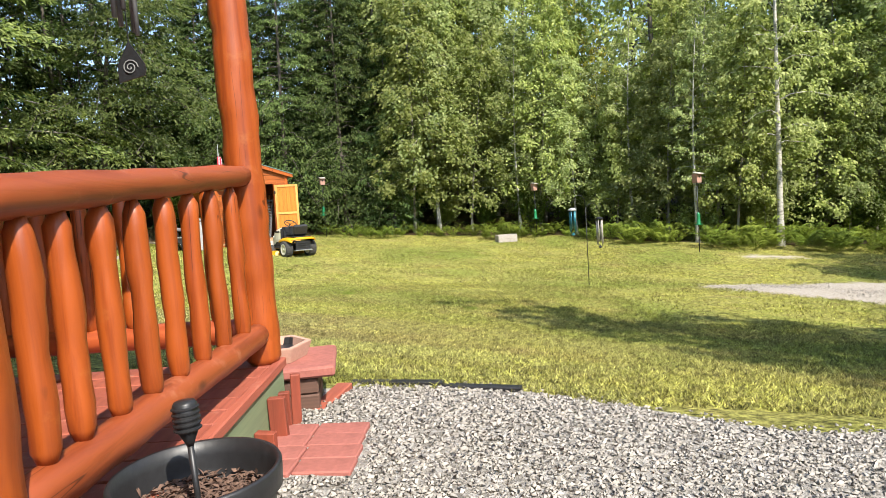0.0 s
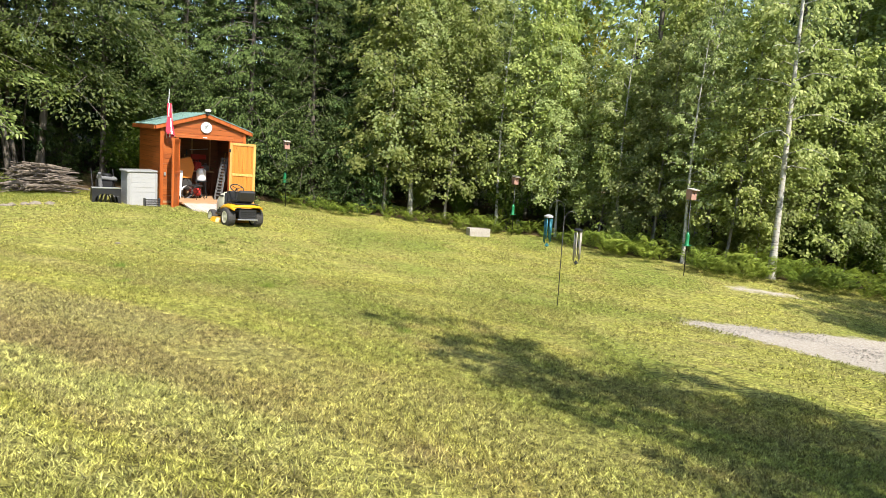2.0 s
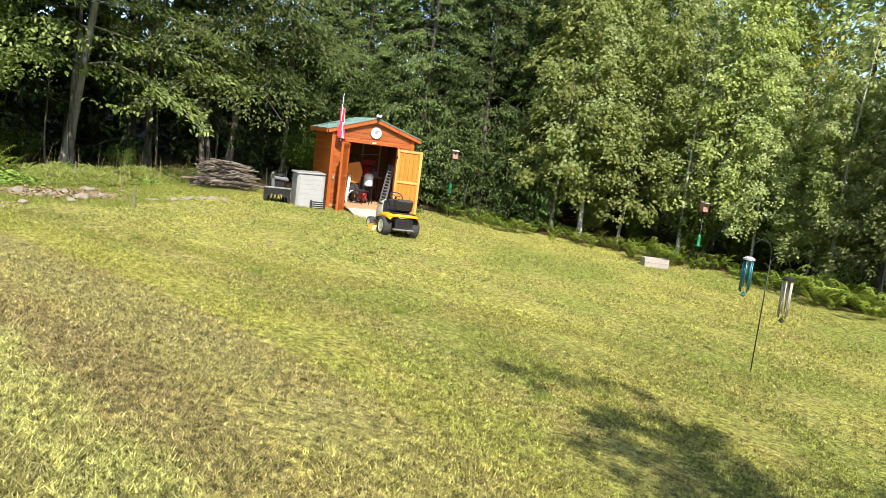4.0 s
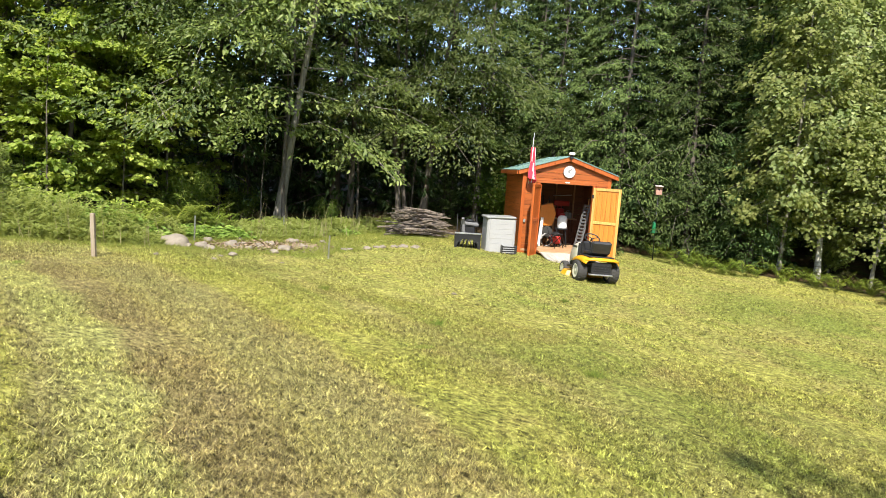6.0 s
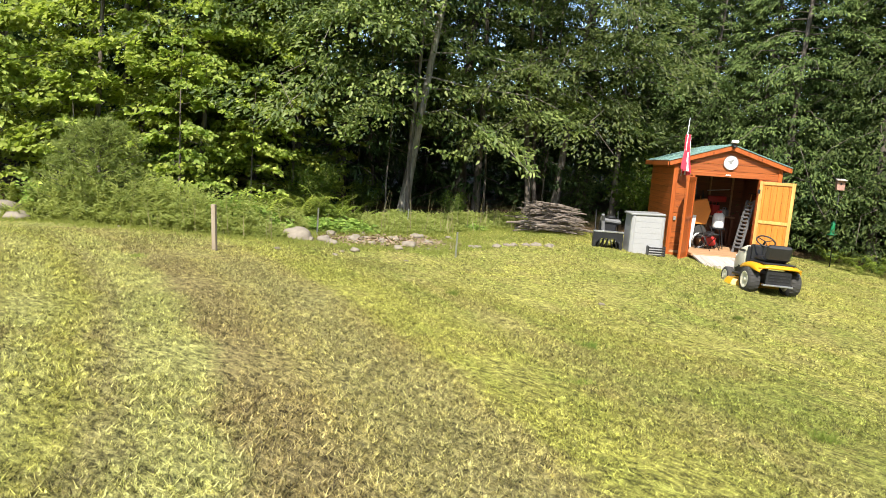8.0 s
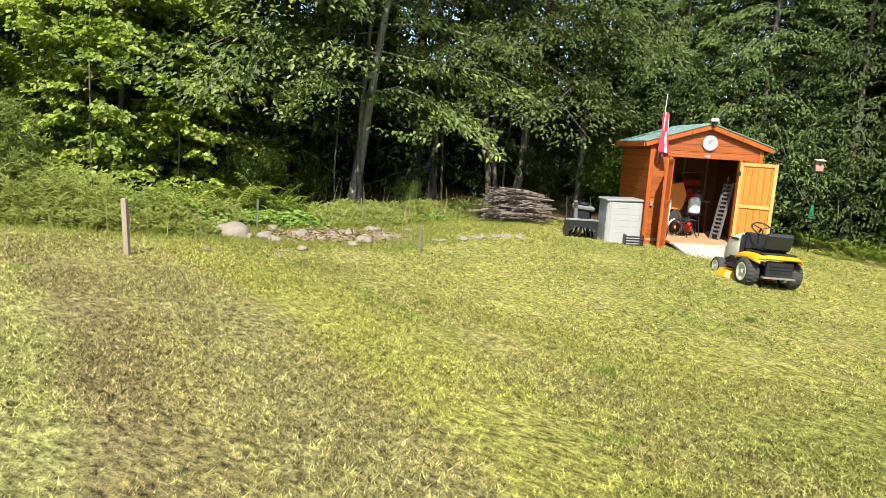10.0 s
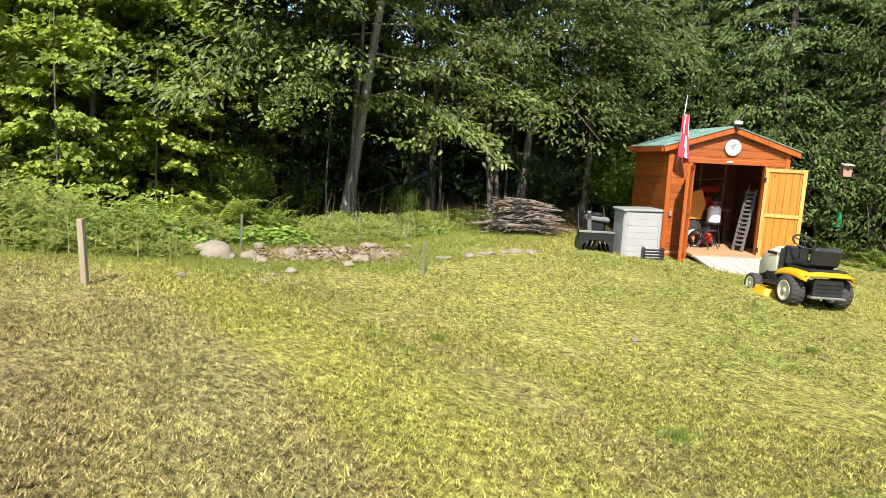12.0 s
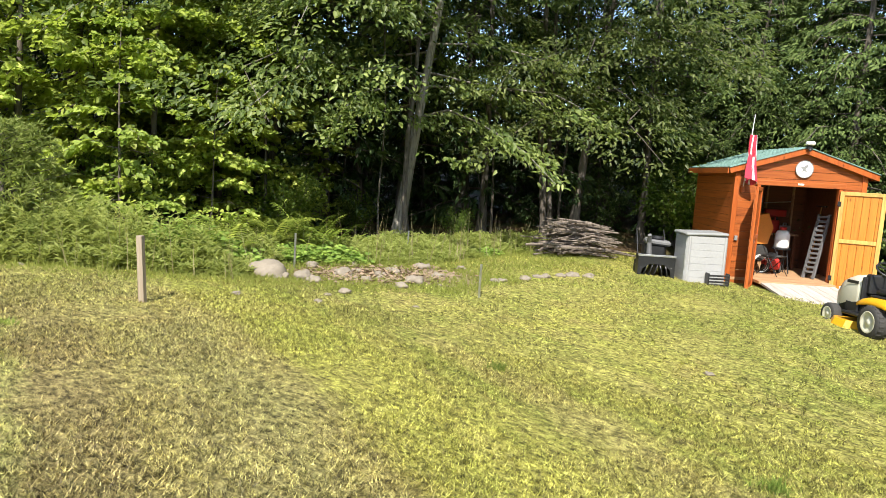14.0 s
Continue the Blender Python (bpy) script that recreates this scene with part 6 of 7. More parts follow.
for sx in (-0.28, 0.28):
    part("handlebar", tube([(sx, 0.3, 0.4), (sx, 0.6, 0.8), (sx, 0.75, 0.95)], [0.014] * 3, 8), DARK_METAL, blow)
    part("wheel", lathe([(0.08, -0.06), (0.17, -0.06), (0.19, 0), (0.17, 0.06), (0.08, 0.06)], 20, None, Matrix.Translation((sx * 0.95, 0.3, 0.17)) @ Matrix.Rotation(radians(90), 4, "Y")), RUBBER, blow)

# ---- the lawn tractor ----
TRX, TRY = -4.15, 18.3
tractor = thing("lawn_tractor", Matrix.Translation(on_ground(TRX, TRY, -0.02)) @ Matrix.Rotation(radians(41), 4, "Z") @ Matrix.Rotation(radians(1.8), 4, "Y") @ Matrix.Scale(0.95, 4), "yellow and cream riding lawn mower parked on the grass", "lawn tractor")


def wheel(x, y, r, w, name):
    m = Matrix.Translation((x, y, r)) @ Matrix.Rotation(radians(90), 4, "Y")
    t = part("wheel", lathe([(r * 0.62, -w / 2), (r * 0.9, -w / 2), (r * 0.985, -w * 0.36), (r, 0), (r * 0.985, w * 0.36), (r * 0.9, w / 2), (r * 0.62, w / 2), (r * 0.6, 0), (r * 0.62, -w / 2)], 36, None, m, False), RUBBER, tractor, name + " black ribbed tyre", True)
    for k in range(22):
        a = k * 2 * math.pi / 22
        for s in (-1, 1):
            part("lug", box(-r * 0.03, r * 0.015, -0.012, 0.012, 0.02, w * 0.42, 0.003, None, m @ Matrix.Rotation(a + s * 0.07, 4, "Z") @ Matrix.Translation((r * 1.0, 0, 0)) @ Matrix.Diagonal((1, 1, s, 1))), RUBBER, t) if r > 0.2 else None
    part("rim", lathe([(0.012, -w * 0.5), (r * 0.16, -w * 0.48), (r * 0.22, -w * 0.38), (r * 0.5, -w * 0.42), (r * 0.6, -w * 0.51), (r * 0.65, -w * 0.5), (r * 0.65, w * 0.5), (r * 0.6, w * 0.51), (r * 0.5, w * 0.42), (r * 0.22, w * 0.38), (r * 0.16, w * 0.48), (0.012, w * 0.5)], 28, None, m), RIM, t, "cream wheel rim", True)


for sx in (-1, 1):
    wheel(sx * 0.395, 0.0, 0.25, 0.215, "large rear")
    wheel(sx * 0.35, 1.1, 0.185, 0.15, "small front")
fender = bmesh.new()
arch = []
for k in range(13):
    t = k / 12
    y = -0.36 + 0.74 * t
    drop = 0.05 * abs(2 * t - 1) ** 2.5
    bow = 0.42 if t > 0.12 else 0.36 + 0.06 * t / 0.12
    ring = [(-bow - 0.03, 0.505 - drop), (-bow - 0.02, 0.55 - drop), (-bow + 0.05, 0.598 - drop), (-0.2, 0.612 - drop * 0.4), (0.2, 0.612 - drop * 0.4), (bow - 0.05, 0.598 - drop), (bow + 0.02, 0.55 - drop), (bow + 0.03, 0.505 - drop)]
    arch.append([fender.verts.new((x, y, z)) for x, z in ring] + [fender.verts.new((x * 0.985, y, z - 0.014)) for x, z in ring[::-1]])
for a, b in zip(arch, arch[1:]):
    for k in range(16):
        fender.faces.new((a[k], a[(k + 1) % 16], b[(k + 1) % 16], b[k]))
fender.faces.new(arch[0])
fender.faces.new(arch[-1][::-1])
part("fender", fender, YELLOW, tractor, "yellow rear fender with rounded edges", True)
part("fender_lip", tube([(-0.4, -0.33, 0.53), (-0.25, -0.375, 0.555), (0.25, -0.375, 0.555), (0.4, -0.33, 0.53)], [0.022, 0.026, 0.026, 0.022], 10), YELLOW, tractor, "", True)
part("footplate", box(-0.45, 0.45, 0.3, 0.72, 0.27, 0.32, 0.015), BLACK, tractor)
part("chassis", box(-0.2, 0.2, -0.28, 1.2, 0.22, 0.4, 0.02), DARK_METAL, tractor)
part("rear_panel", box(-0.24, 0.24, -0.34, -0.27, 0.23, 0.5, 0.015), BLACK, tractor)
for k in range(3):
    part("vent_slot", box(-0.2, 0.2, -0.35, -0.338, 0.29 + k * 0.06, 0.31 + k * 0.06, 0.003), DARK_METAL, tractor)
part("seat_pan", box(-0.31, 0.31, -0.29, 0.3, 0.598, 0.632, 0.012), BLACK, tractor)
part("hitch", box(-0.3, 0.26, -0.4, -0.3, 0.2, 0.23, 0.005), STEEL, tractor, "grey steel hitch bar")
part("seat", box(-0.23, 0.23, -0.12, 0.32, 0.63, 0.73, 0.035), BLACK, tractor, "black vinyl seat", True)
part("seat_back", box(-0.235, 0.235, -0.05, 0.07, 0.0, 0.31, 0.04, None, Matrix.Translation((0, -0.15, 0.67)) @ Matrix.Rotation(radians(14), 4, "X")), BLACK, tractor, "tall black seat back")
hood = bmesh.new()
sec = [(0.62, 0.46, 0.88, 0.22), (0.72, 0.46, 0.9, 0.235), (0.95, 0.42, 0.87, 0.23), (1.16, 0.36, 0.8, 0.2), (1.28, 0.34, 0.7, 0.17), (1.32, 0.36, 0.58, 0.13)]
rings = []
for y, zb, zt, hw in sec:
    rings.append([hood.verts.new(p) for p in ((-hw, y, zb), (-hw * 1.04, y, zb + (zt - zb) * 0.55), (-hw * 0.82, y, zt - 0.05), (-hw * 0.4, y, zt), (hw * 0.4, y, zt), (hw * 0.82, y, zt - 0.05), (hw * 1.04, y, zb + (zt - zb) * 0.55), (hw, y, zb))])
for a, b in zip(rings, rings[1:]):
    for k in range(7):
        hood.faces.new((a[k], a[k + 1], b[k + 1], b[k]))
hood.faces.new(rings[0])
hood.faces.new(rings[-1][::-1])
part("hood", hood, HOOD, tractor, "pale cream engine hood", True)
for sx in (-1, 1):
    part("side_stripe", box(min(sx * 0.236, sx * 0.243), max(sx * 0.236, sx * 0.243), 0.7, 0.98, 0.74, 0.79, 0.003), BLACK, tractor)
    part("side_vent", box(min(sx * 0.205, sx * 0.238), max(sx * 0.205, sx * 0.238), 0.66, 0.96, 0.3, 0.45, 0.01), BLACK, tractor)
    part("headlight", box(sx * 0.1 - 0.05, sx * 0.1 + 0.05, 1.295, 1.325, 0.56, 0.63, 0.01), WHITE, tractor, "clear headlight")
part("engine", box(-0.19, 0.19, 0.66, 1.2, 0.3, 0.46, 0.02), DARK_METAL, tractor)
part("muffler", tube([(-0.2, 1.22, 0.3), (0.2, 1.22, 0.3)], [0.05, 0.05], 12), STEEL, tractor, "", True)
part("hood_band", box(-0.24, 0.24, 0.58, 0.64, 0.42, 0.87, 0.02), BLACK, tractor)
part("dashboard", box(-0.18, 0.18, 0.5, 0.66, 0.6, 0.92, 0.03), BLACK, tractor)
part("steering_column", tube([(0, 0.56, 0.85), (0, 0.42, 1.0)], [0.025, 0.02], 10), BLACK, tractor)
part("steering_wheel", tube([(0.18 * math.cos(a * 0.3142), 0.4 + 0.14 * math.sin(a * 0.3142), 1.01 + 0.1 * math.sin(a * 0.3142)) for a in range(21)], [0.014] * 21, 8), BLACK, tractor, "", True)
for a in (0.3, 2.4, 4.5):
    part("spoke", tube([(0, 0.4, 1.0), (0.17 * math.cos(a), 0.4 + 0.13 * math.sin(a), 1.01 + 0.095 * math.sin(a))], [0.01, 0.01], 6), BLACK, tractor)
mdeck = bmesh.new()
outl = [(-0.58, 0.42), (-0.6, 0.7), (-0.45, 0.98), (-0.1, 0.9), (0.2, 1.0), (0.5, 0.9), (0.55, 0.6), (0.4, 0.36), (-0.3, 0.34)]
a = [mdeck.verts.new((x, y, 0.07)) for x, y in outl]
b = [mdeck.verts.new((x * 0.9, 0.66 + (y - 0.66) * 0.88, 0.19)) for x, y in outl]
mdeck.faces.new(b)
mdeck.faces.new(a[::-1])
for k in range(len(outl)):
    j = (k + 1) % len(outl)
    mdeck.faces.new((a[k], a[j], b[j], b[k]))
part("mower_deck", mdeck, YELLOW, tractor, "yellow mower deck")
part("deck_wheel", lathe([(0.02, -0.025), (0.06, -0.025), (0.06, 0.025), (0.02, 0.025)], 16, None, Matrix.Translation((-0.5, 1.0, 0.07)) @ Matrix.Rotation(radians(90), 4, "Y")), RUBBER, tractor)
part("front_axle", tube([(-0.36, 1.1, 0.19), (0.36, 1.1, 0.19)], [0.03, 0.03], 8), DARK_METAL, tractor)
part("lever", tube([(0.33, 0.28, 0.62), (0.36, 0.38, 0.82)], [0.01, 0.012], 6), BLACK, tractor)

# ---- bird houses, wind chimes and garden things on the lawn ----
def bird_post(x, y, house_z, feeder_z):
    z0 = float(ground_z(x, y))
    t = thing("bird_house", pose(x, y, z0 - 0.05, 0, 0, 25), "small cedar bird house with pale roof on a thin dark pole", "bird house", "bird houses at the wood's edge")
    h = house_z - z0 + 0.05
    part("pole", tube([(0, 0, 0), (0, 0.02, h - 0.1)], [0.014, 0.012], 8), DARK_METAL, t, "", True)
    part("box", prism([(-0.085, -0.14), (0.085, -0.14), (0.1, 0.12), (-0.1, 0.12)], -0.09, 0.09, None, Matrix.Translation((0, 0.02, h))), RED_CEDAR, t)
    part("roof", box(-0.112, 0.112, -0.135, 0.11, 0.12, 0.145, 0.006, None, Matrix.Translation((0, 0, h)) @ Matrix.Rotation(radians(10), 4, "X")), GREY_WOOD, t, "pale bleached roof")
    part("entrance", lathe([(0.001, 0), (0.025, 0), (0.025, 0.006), (0.001, 0.006)], 14, None, Matrix.Translation((0, -0.068, h + 0.02)) @ Matrix.Rotation(radians(90), 4, "X")), BLACK, t)
    u = thing("bird_feeder", pose(x - 0.03, y - 0.06, feeder_z - 0.2), "green tube bird feeder clipped to the pole", "bird feeder", "green bird feeders")
    part("tube", lathe([(0.001, 0.0), (0.06, 0.0), (0.065, 0.03), (0.052, 0.05), (0.05, 0.27), (0.056, 0.29), (0.025, 0.36), (0.001, 0.38)], 18), GREEN_PLASTIC, u, "", True)
    part("perch", lathe([(0.07, 0.02), (0.12, 0.02), (0.12, 0.03), (0.07, 0.03)], 18), GREEN_PLASTIC, u)


bird_post(-4.45, 24.7, 1.92, 0.8)
bird_post(3.62, 24.2, 1.15, 0.14)
bird_post(7.45, 18.4, 1.1, -0.06)

HX, HY = 2.95, 12.95
hz = float(ground_z(HX, HY))
hook = thing("shepherd_hook", pose(HX, HY, hz - 0.1, 0, 0, 12), "thin black double shepherd hook in the lawn", "hook")
part("pole", tube([(0, 0, 0), (0.0, 0, 0.9), (0.0, 0, 1.72)], [0.008, 0.008, 0.007], 8), DARK_METAL, hook, "", True)
for s, zt in ((-1, 1.98), (1, 1.8)):
    part("arm", tube([(0, 0, 1.45)] + [(s * (0.14 - 0.14 * math.cos(a * 0.35)), 0, zt - 0.2 + 0.2 * math.sin(a * 0.35)) for a in range(1, 9)] + [(s * 0.29, 0, zt - 0.14)], [0.006] * 10, 6), DARK_METAL, hook, "", True)
for s, zt, ln, tub_mat, top_mat, text in ((-1, 1.68, 0.42, TEAL, BOX_WHITE, "teal metal tube wind chime hanging from the garden hook"), (1, 1.46, 0.5, GREY_WOOD, DARK_METAL, "pale bamboo wind chime hanging from the garden hook")):
    c = math.cos(radians(12))
    t = thing("wind_chime", pose(HX + s * 0.29 * c, HY + s * 0.29 * math.sin(radians(12)), hz + zt - 0.1), text, "wind chime", "wind chimes on the hook")
    part("top", lathe([(0.001, 0.0), (0.08, 0.0), (0.08, 0.025), (0.03, 0.05), (0.001, 0.05)], 18), top_mat, t)
    for k in range(6):
        a = k * 1.047
        part("tube", tube([(0.06 * math.cos(a), 0.06 * math.sin(a), -0.02), (0.06 * math.cos(a), 0.06 * math.sin(a), -ln + 0.05 * math.sin(k * 2))], [0.0095, 0.0095], 8), tub_mat, t, "", True)
    part("cord", tube([(0, 0, 0.05), (0, 0, 0.2)], [0.003, 0.003], 6), DARK_METAL, t)
    part("sail", lathe([(0.001, -ln - 0.1), (0.045, -ln - 0.07), (0.001, -ln - 0.02)], 12), TEAL if s < 0 else DARK_METAL, t)

bx = thing("planter_box", pose(*on_ground(2.35, 23.3, -0.02), 0, 0, 14), "weathered pale wooden planter box on the lawn's edge", "planter")
for k in range(2):
    part("board", box(-0.36, 0.36, -0.2, -0.18, k * 0.14, k * 0.14 + 0.134, 0.004), GREY_WOOD, bx)
    part("board", box(-0.36, 0.36, 0.18, 0.2, k * 0.14, k * 0.14 + 0.134, 0.004), GREY_WOOD, bx)
    for sx in (-0.36, 0.34):
        part("board", box(sx, sx + 0.02, -0.18, 0.18, k * 0.14, k * 0.14 + 0.134, 0.004), GREY_WOOD, bx)
part("soil", box(-0.335, 0.335, -0.175, 0.175, 0.0, 0.22, 0.0), MULCH, bx)
for k in range(4):
    t = thing("fern", Matrix.Translation(on_ground(1.9 + k * 0.33, 23.75 + 0.1 * (k % 2))) @ Matrix.Rotation(k * 1.3, 4, "Z") @ Matrix.Scale(0.9, 4), "yellow-green fern clump along the wood's edge", "fern", "ferns along the wood's edge")
    part("fronds", fern_shapes[k % 2], LEAF_FERN, t)

stake = thing("wooden_stake", pose(*on_ground(-10.42, 10.62, -0.05), 2, -2, 30), "square weathered wooden stake standing in the lawn", "stake")
part("post", box(-0.035, 0.035, -0.03, 0.03, 0, 0.8, 0.004), STAKE_WOOD, stake)
for x, y, h in ((-12.2, 13.95, 0.62), (-12.5, 17.0, 0.55), (-8.95, 14.9, 0.5)):
    t = thing("fence_post", pose(*on_ground(x, y, -0.05), 1, 2, 0), "thin pale metal fence post in the weeds", "post", "thin posts in the weeds")
    part("rod", box(-0.014, 0.014, -0.014, 0.014, 0, h + 0.05, 0.003), STEEL, t)


def boulder(x, y, sx, sy, sz, seed, label="rounded pale field stone lying in the grass", turn=0.0):
    bm = bmesh.new()
    bmesh.ops.create_icosphere(bm, subdivisions=3, radius=1.0)
    for v in bm.verts:
        n1 = noise.noise(v.co * 1.3 + Vector((seed * 3.3, 0, 0)))
        n2 = noise.noise(v.co * 3.5 + Vector((0, seed * 2.1, 0)))
        v.co *= 1 + (0.28 if sx > 0.2 else 0.5) * n1 + (0.09 if sx > 0.2 else 0.22) * n2
        v.co = Vector((v.co.x * sx, v.co.y * sy, max(v.co.z, -0.35) * sz))
    t = thing("stone", pose(*on_ground(x, y, sz * 0.25), 0, 0, turn), label, "stone", "stones on the lawn")
    part("rock", bm, ROCK, t, "", True)


boulder(-11.8, 13.15, 0.36, 0.27, 0.2, 1, "large rounded pale boulder at the edge of the lawn", 20)
rng_b = np.random.default_rng(23)
for k in range(9):
    t = k / 8
    boulder(-9.6 + 0.75 * t + rng_b.normal(0, 0.06), 16.1 + 2.3 * t + rng_b.normal(0, 0.08), *(rng_b.uniform(0.06, 0.12) * np.array((1.2, 0.9, 0.6))), k + 5, turn=float(rng_b.uniform(0, 180)))
for k in range(44):
    s = 0.03 + 0.1 * rng_b.uniform(0, 1) ** 2.2
    boulder(-11.2 + rng_b.normal(0, 0.7), 14.7 + rng_b.normal(0, 0.75), 1.25 * s, s, 0.85 * s, k + 30, "pale stone in the bare rocky patch", float(rng_b.uniform(0, 180)))
for k in range(12):
    s = rng_b.uniform(0.18, 0.42)
    boulder(-16.4 + rng_b.normal(0, 0.7), 8.7 + rng_b.normal(0, 0.5), 1.3 * s, s, 0.6 * s, k + 70, "large pale rock in the heap by the woods", float(rng_b.uniform(0, 180)))
for x, y in ((-13.7, 10.35), (-10.6, 11.9), (-9.8, 12.6), (-5.4, 14.3), (-10.1, 13.0), (-9.0, 13.6)):
    s = rng_b.uniform(0.035, 0.06)
    boulder(x, y, s * 1.3, s, s * 0.5, int(x * -7), turn=float(x * 40))

# dead leaves and twigs over the bare rocky patch
n = 1500
lx, ly = -11.15 + rng_b.normal(0, 0.75, n), 14.75 + rng_b.normal(0, 0.85, n)
ok = soil_field(lx, ly) < 0.1
lx, ly = lx[ok], ly[ok]
n = len(lx)
v, f = leaf_cloud(np.c_[lx, ly, ground_z(lx, ly) + rng_b.uniform(0.01, 0.05, n)], np.c_[rng_b.normal(0, 1, (n, 2)), rng_b.normal(0, 0.3, n)], np.c_[rng_b.normal(0, 0.5, (n, 2)), np.ones(n)], 0.1, 0.035, rng_b)
tagged(part("leaf_litter", shape("leaf_litter", v, f), LITTER), "dry brown leaves and bark over the rocky patch", "leaf litter", kind="stuff")

# brush pile
pile = thing("brush_pile", pose(*on_ground(-10.9, 21.25), 0, 0, 50), "heap of dry grey branches and twigs by the woods", "brush pile")
for k in range(150):
    ln = rng_b.uniform(0.7, 1.9)
    z = rng_b.uniform(0.02, 0.8) ** 1.0
    wdt = 1.0 - z * 0.75
    cx, cy = rng_b.normal(0, 0.3) * wdt, rng_b.normal(0, 0.28) * wdt
    a = rng_b.normal(0, 0.45)
    dx, dy, dz = math.cos(a) * ln / 2, math.sin(a) * ln / 2, rng_b.normal(0, 0.07)
    r = rng_b.uniform(0.008, 0.03)
    pts = [(cx - dx, cy - dy, max(0.02, z - dz)), (cx + rng_b.normal(0, 0.05), cy + rng_b.normal(0, 0.05), z + 0.04), (cx + dx, cy + dy, max(0.02, z + dz - 0.04))]
    part("branch", tube(pts, [r, r * 0.9, r * 0.5], 6), BRUSH, pile)

# small white pine at the edge of the clearing
rng_p = np.random.default_rng(41)
pine = thing("pine_tree", Matrix.Translation(on_ground(-15.2, 10.5, -0.05)), "small bushy pale green white pine", "pine tree")
cs, ws, us, limbs = [], [], [], [tube_arrays([(0, 0, 0), (0.02, 0, 1.0), (0, 0.02, 2.0)], [0.05, 0.035, 0.01], 7)]
for k in range(70):
    h = 0.12 + 1.9 * (k / 70) ** 0.9
    a, ln = k * 2.4, (1.15 * (1 - (h / 2.45) ** 1.5) + 0.12) * rng_p.uniform(0.75, 1.1)
    d = np.array([math.cos(a), math.sin(a), 0.35])
    tip = np.array([0, 0, h]) + d * ln
    limbs.append(tube_arrays([np.array([0, 0, h]), tip], [0.012, 0.004], 4))
    for j in range(9):
        p = np.array([0, 0, h]) + d * ln * (0.35 + 0.65 * j / 8) + rng_p.normal(0, 0.06, 3)
        n = 19
        cs.append(np.repeat(p[None], n, 0))
        ws.append(rng_p.normal(0, 0.6, (n, 3)) + d * 0.7)
        us.append(rng_p.normal(0, 1, (n, 3)))
part("trunk", shape("trunk", *gather(limbs)), BARK_DARK, pine)
v, f = leaf_cloud(np.concatenate(cs), np.concatenate(ws), np.concatenate(us), 0.14, 0.022, rng_p)
part("needles", shape("needles", v, f), LEAF_PINE, pine)


def lawn_limit(y):
    """The x at which the mown grass ends on the far side, by y."""
    return np.interp(y, [6, 8.9, 10.5, 11.7, 12.5, 14, 17, 20, 22], [-18, -15.3, -13.8, -12.5, -11.8, -12.3, -11.6, -11.9, -12])


# meadow weeds between lawn and woods: upright narrow-leaved stems and low broad-leaved plants
rng_v = np.random.default_rng(43)
slim, broad, stems = ([], [], []), ([], [], []), []
count = 0
while count < 3600:
    y = rng_v.uniform(7.5, 22)
    x = float(lawn_limit(y)) - abs(rng_v.normal(0, 1.3)) + 0.1
    if y > wood_edge(x) + 1.2 or soil_field(x, y) < 0 or abs(x + 16.4) < 1.1 and abs(y - 8.7) < 0.8:
        continue
    count += 1
    deep = min(1.0, (float(lawn_limit(y)) - x) / 0.9 + 0.3)
    patch = noise.noise(Vector((x * 0.8, y * 0.8, 0.0)))
    tall = float(np.interp(y, [11.5, 13.5, 16], [0.8, 0.5, 0.27])) * deep * (1 + 0.45 * patch) * rng_v.uniform(0.6, 1.25)
    base = np.array(on_ground(x, y))
    leanv = rng_v.normal(0, 0.2, 2)
    wide_leaf = noise.noise(Vector((x * 0.6, y * 0.6, 7.0))) > 0.12
    if wide_leaf:
        tall *= 0.75
    n = 15 if wide_leaf else 26
    t = np.sort(rng_v.uniform(0.2, 1, n))
    curve = np.c_[leanv[0] * t ** 2 * tall, leanv[1] * t ** 2 * tall, t * tall]
    a = rng_v.uniform(0, 6.28, n)
    c, w, u = broad if wide_leaf else slim
    c.append(base + curve + (rng_v.normal(0, 0.05, (n, 3)) if wide_leaf else 0))
    w.append(np.c_[np.cos(a), np.sin(a), rng_v.uniform(-0.2, 0.2, n) if wide_leaf else rng_v.uniform(0.1, 1.1, n)])
    u.append(np.array(SUN_WAY) * 0.8 + np.c_[rng_v.normal(0, 0.35, (n, 2)), np.full(n, 0.4)])
    stems.append(tube_arrays([base, base + curve[n // 2], base + curve[-1]], [0.004, 0.003, 0.002], 3))
for (c, w, u), size, mat, text in ((slim, (0.13, 0.026), LEAF_WEED, "rank narrow-leaved green weeds between lawn and woods"), (broad, (0.12, 0.07), LEAF_BRAMBLE, "low broad-leaved brambles between lawn and woods")):
    v, f = leaf_cloud(np.concatenate(c), np.concatenate(w), np.concatenate(u), *size, rng_v, size[1] > 0.05)
    tagged(part("meadow_weeds", shape("meadow_weeds", v, f), mat), text, "weeds", kind="stuff")
tagged(part("meadow_stems", shape("meadow_stems", *gather(stems)), LEAF_WEED), "thin green weed stems between lawn and woods", "weeds", kind="stuff")

n = 9000
y = rng_v.uniform(8, 22.5, n)
x = lawn_limit(y) + rng_v.normal(0.15, 0.6, n)
x = np.where(y > 13.5, x + np.abs(rng_v.normal(0, 0.9, n)), x)
ok = ((soil_field(x, y) > -0.35) | (rng_v.uniform(0, 1, n) < 0.45)) & (y < wood_edge(x) + 0.5)
x, y = x[ok], y[ok]
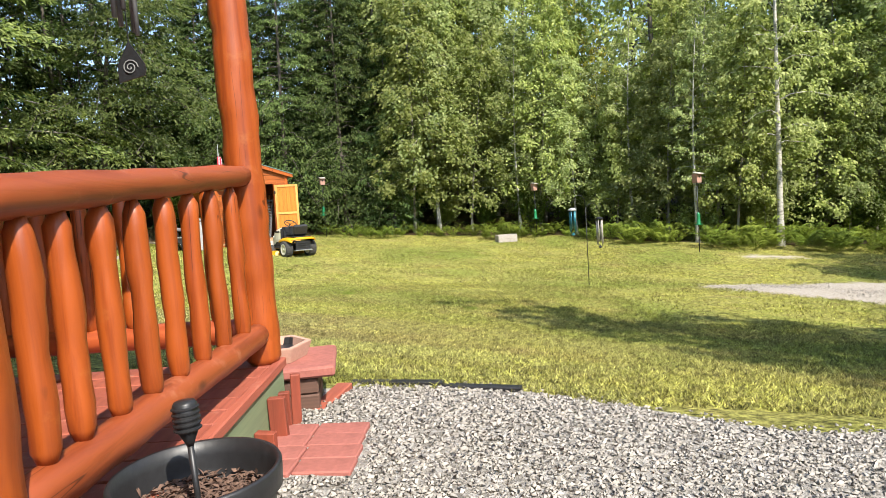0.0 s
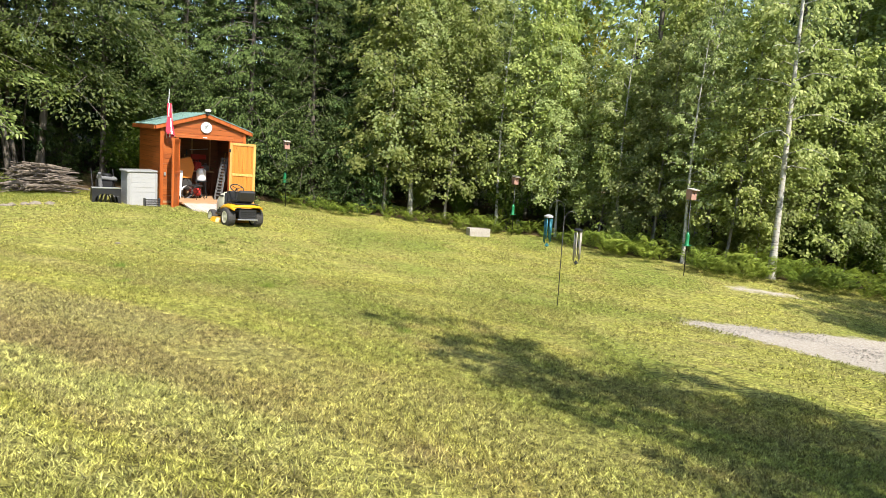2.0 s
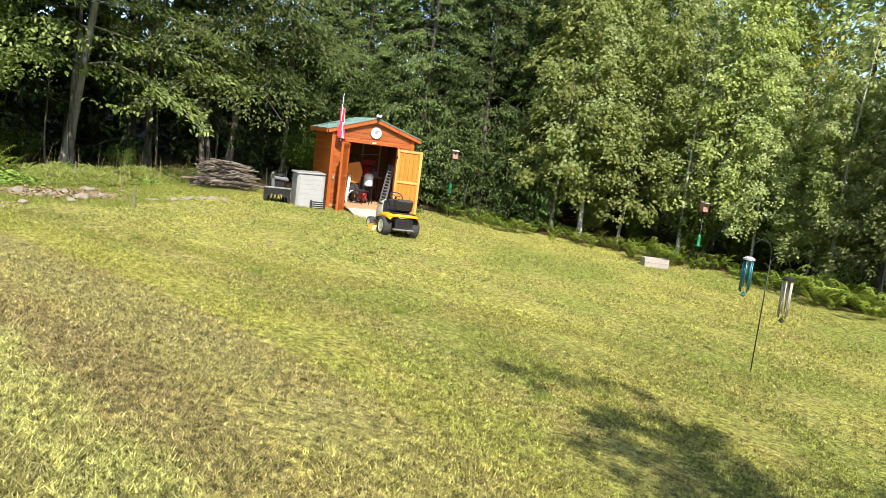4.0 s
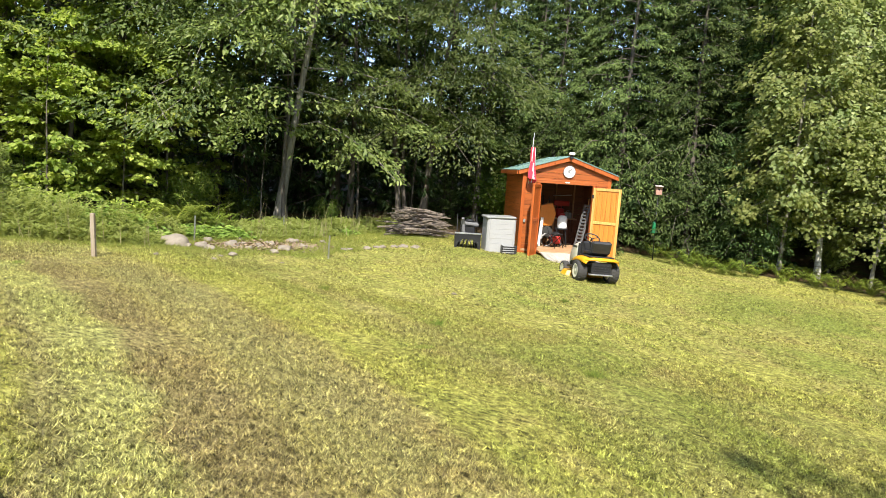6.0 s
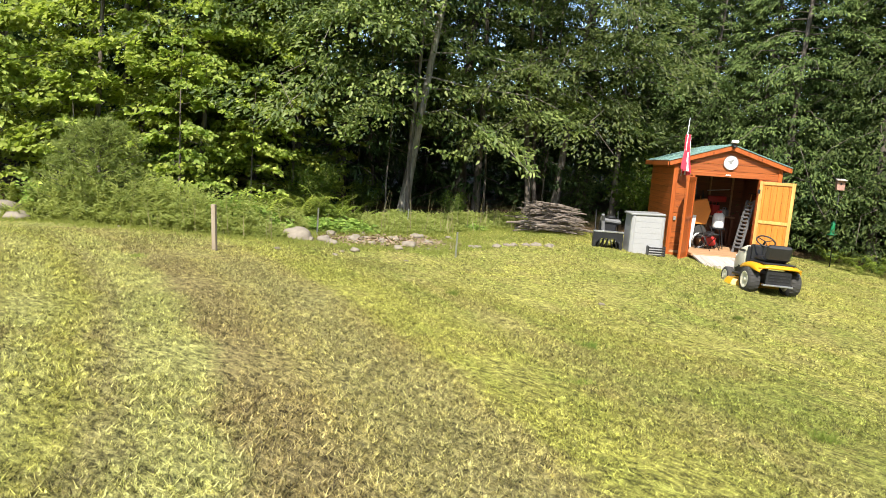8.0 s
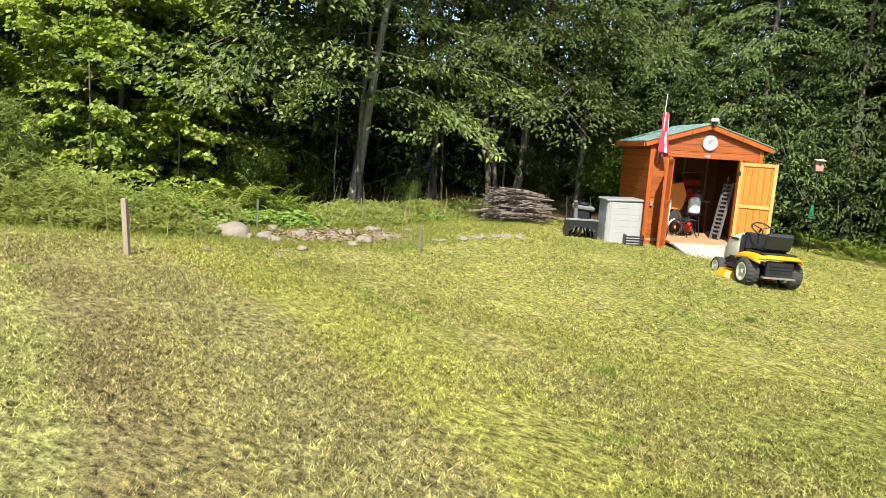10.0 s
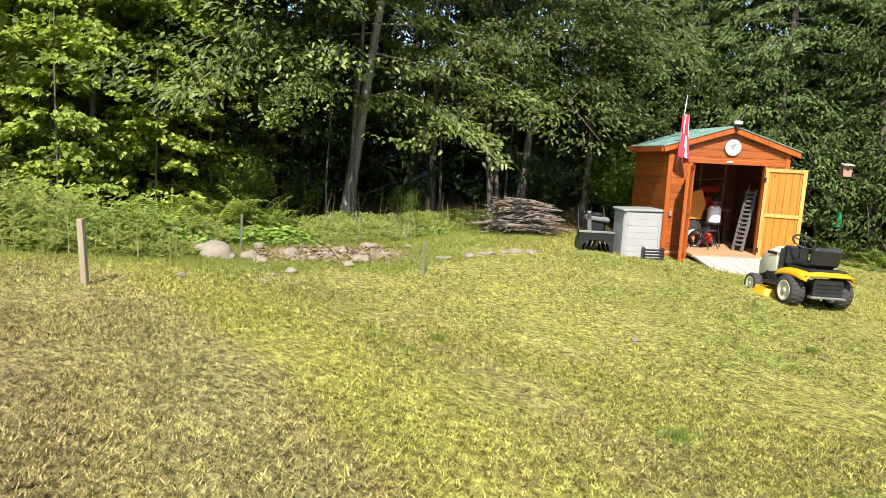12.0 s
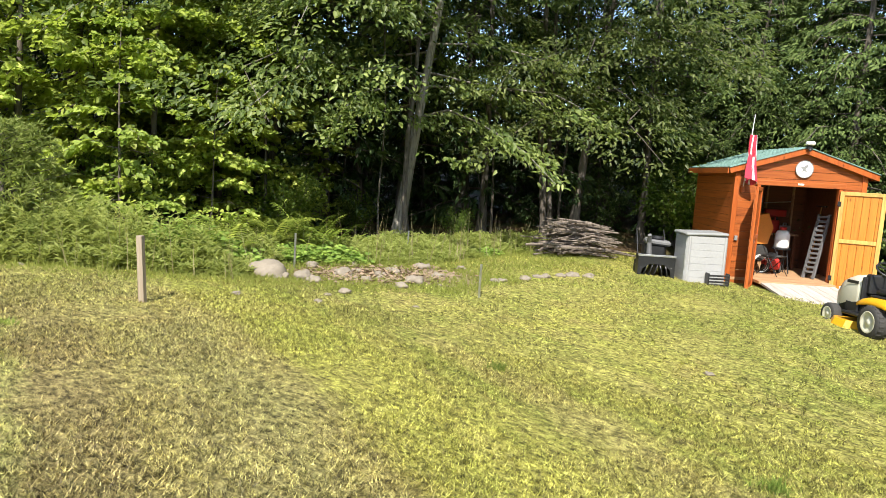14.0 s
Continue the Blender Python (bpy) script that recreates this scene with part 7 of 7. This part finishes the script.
# grass creeping in round the rocky patch
ex, ey = rng_v.uniform(-13, -9.2, 5000), rng_v.uniform(12.6, 16.8, 5000)
edge = soil_field(ex, ey)
ok = (edge > -0.3 + 0.25 * np.sin(ex * 3) * np.sin(ey * 2.3)) & (edge < 0.7)
x, y = np.r_[x, ex[ok]], np.r_[y, ey[ok]]
pts = np.c_[x, y, ground_z(x, y)]
v, f = blades(pts, rng_v.uniform(0.05, 0.2, len(pts)) * np.clip(0.8 + (lawn_limit(pts[:, 1]) - pts[:, 0]) * 0.6, 0.4, 1.4), 0.012, rng_v, 0.45, 4)
tagged(part("tall_grass", shape("tall_grass", v, f), STRAW), "unmown yellow-green grass along the lawn's edge", "grass", kind="stuff")
# stalks gone to seed above the weeds
n = 260
y = rng_v.uniform(10.5, 22, n)
x = lawn_limit(y) - np.abs(rng_v.normal(0, 0.8, n)) + 0.3
ok = soil_field(x, y) > 0
pts = np.c_[x, y, ground_z(x, y)][ok]
v, f = blades(pts, rng_v.uniform(0.5, 0.95, len(pts)), 0.014, rng_v, 0.16, 1)
tagged(part("seed_stalks", shape("seed_stalks", v, f), SEED), "tall dry seed stalks standing in the weeds", "weeds", kind="stuff")

# ferns among the weeds
for k in range(9):
    y = rng_v.uniform(11.8, 15.5)
    x = float(lawn_limit(y)) - rng_v.uniform(0.7, 1.8)
    t = thing("fern", spot(x, y, k * 1.1, rng_v.uniform(0.9, 1.3)), "yellow-green fern among the weeds by the lawn", "fern", "ferns among the weeds")
    part("fronds", fern_shapes[k % 2], LEAF_FERN, t)

# coarse tufts left standing in the lawn
for x, y, s in ((-6.75, 12.35, 1.0), (-4.15, 11.8, 1.0), (-1.7, 11.0, 1.0), (0.35, 8.9, 0.6), (-9.7, 9.1, 0.6), (-3.4, 10.3, 0.5), (-3.8, 15.6, 0.6)):
    n = 46
    p = np.repeat(np.array([[0.0, 0.0, 0.0]]), n, 0) + np.c_[rng_v.normal(0, 0.05, (n, 2)), np.zeros(n)]
    v, f = blades(p, 0.085 * s, 0.009, rng_v, 0.6, 3)
    tagged(part("grass_tuft", shape("grass_tuft", v, f), LEAF_BRAMBLE, at=Matrix.Translation(on_ground(x, y))), "coarse dark tuft of weeds standing in the lawn", "weed", "tufts in the lawn", "stuff")
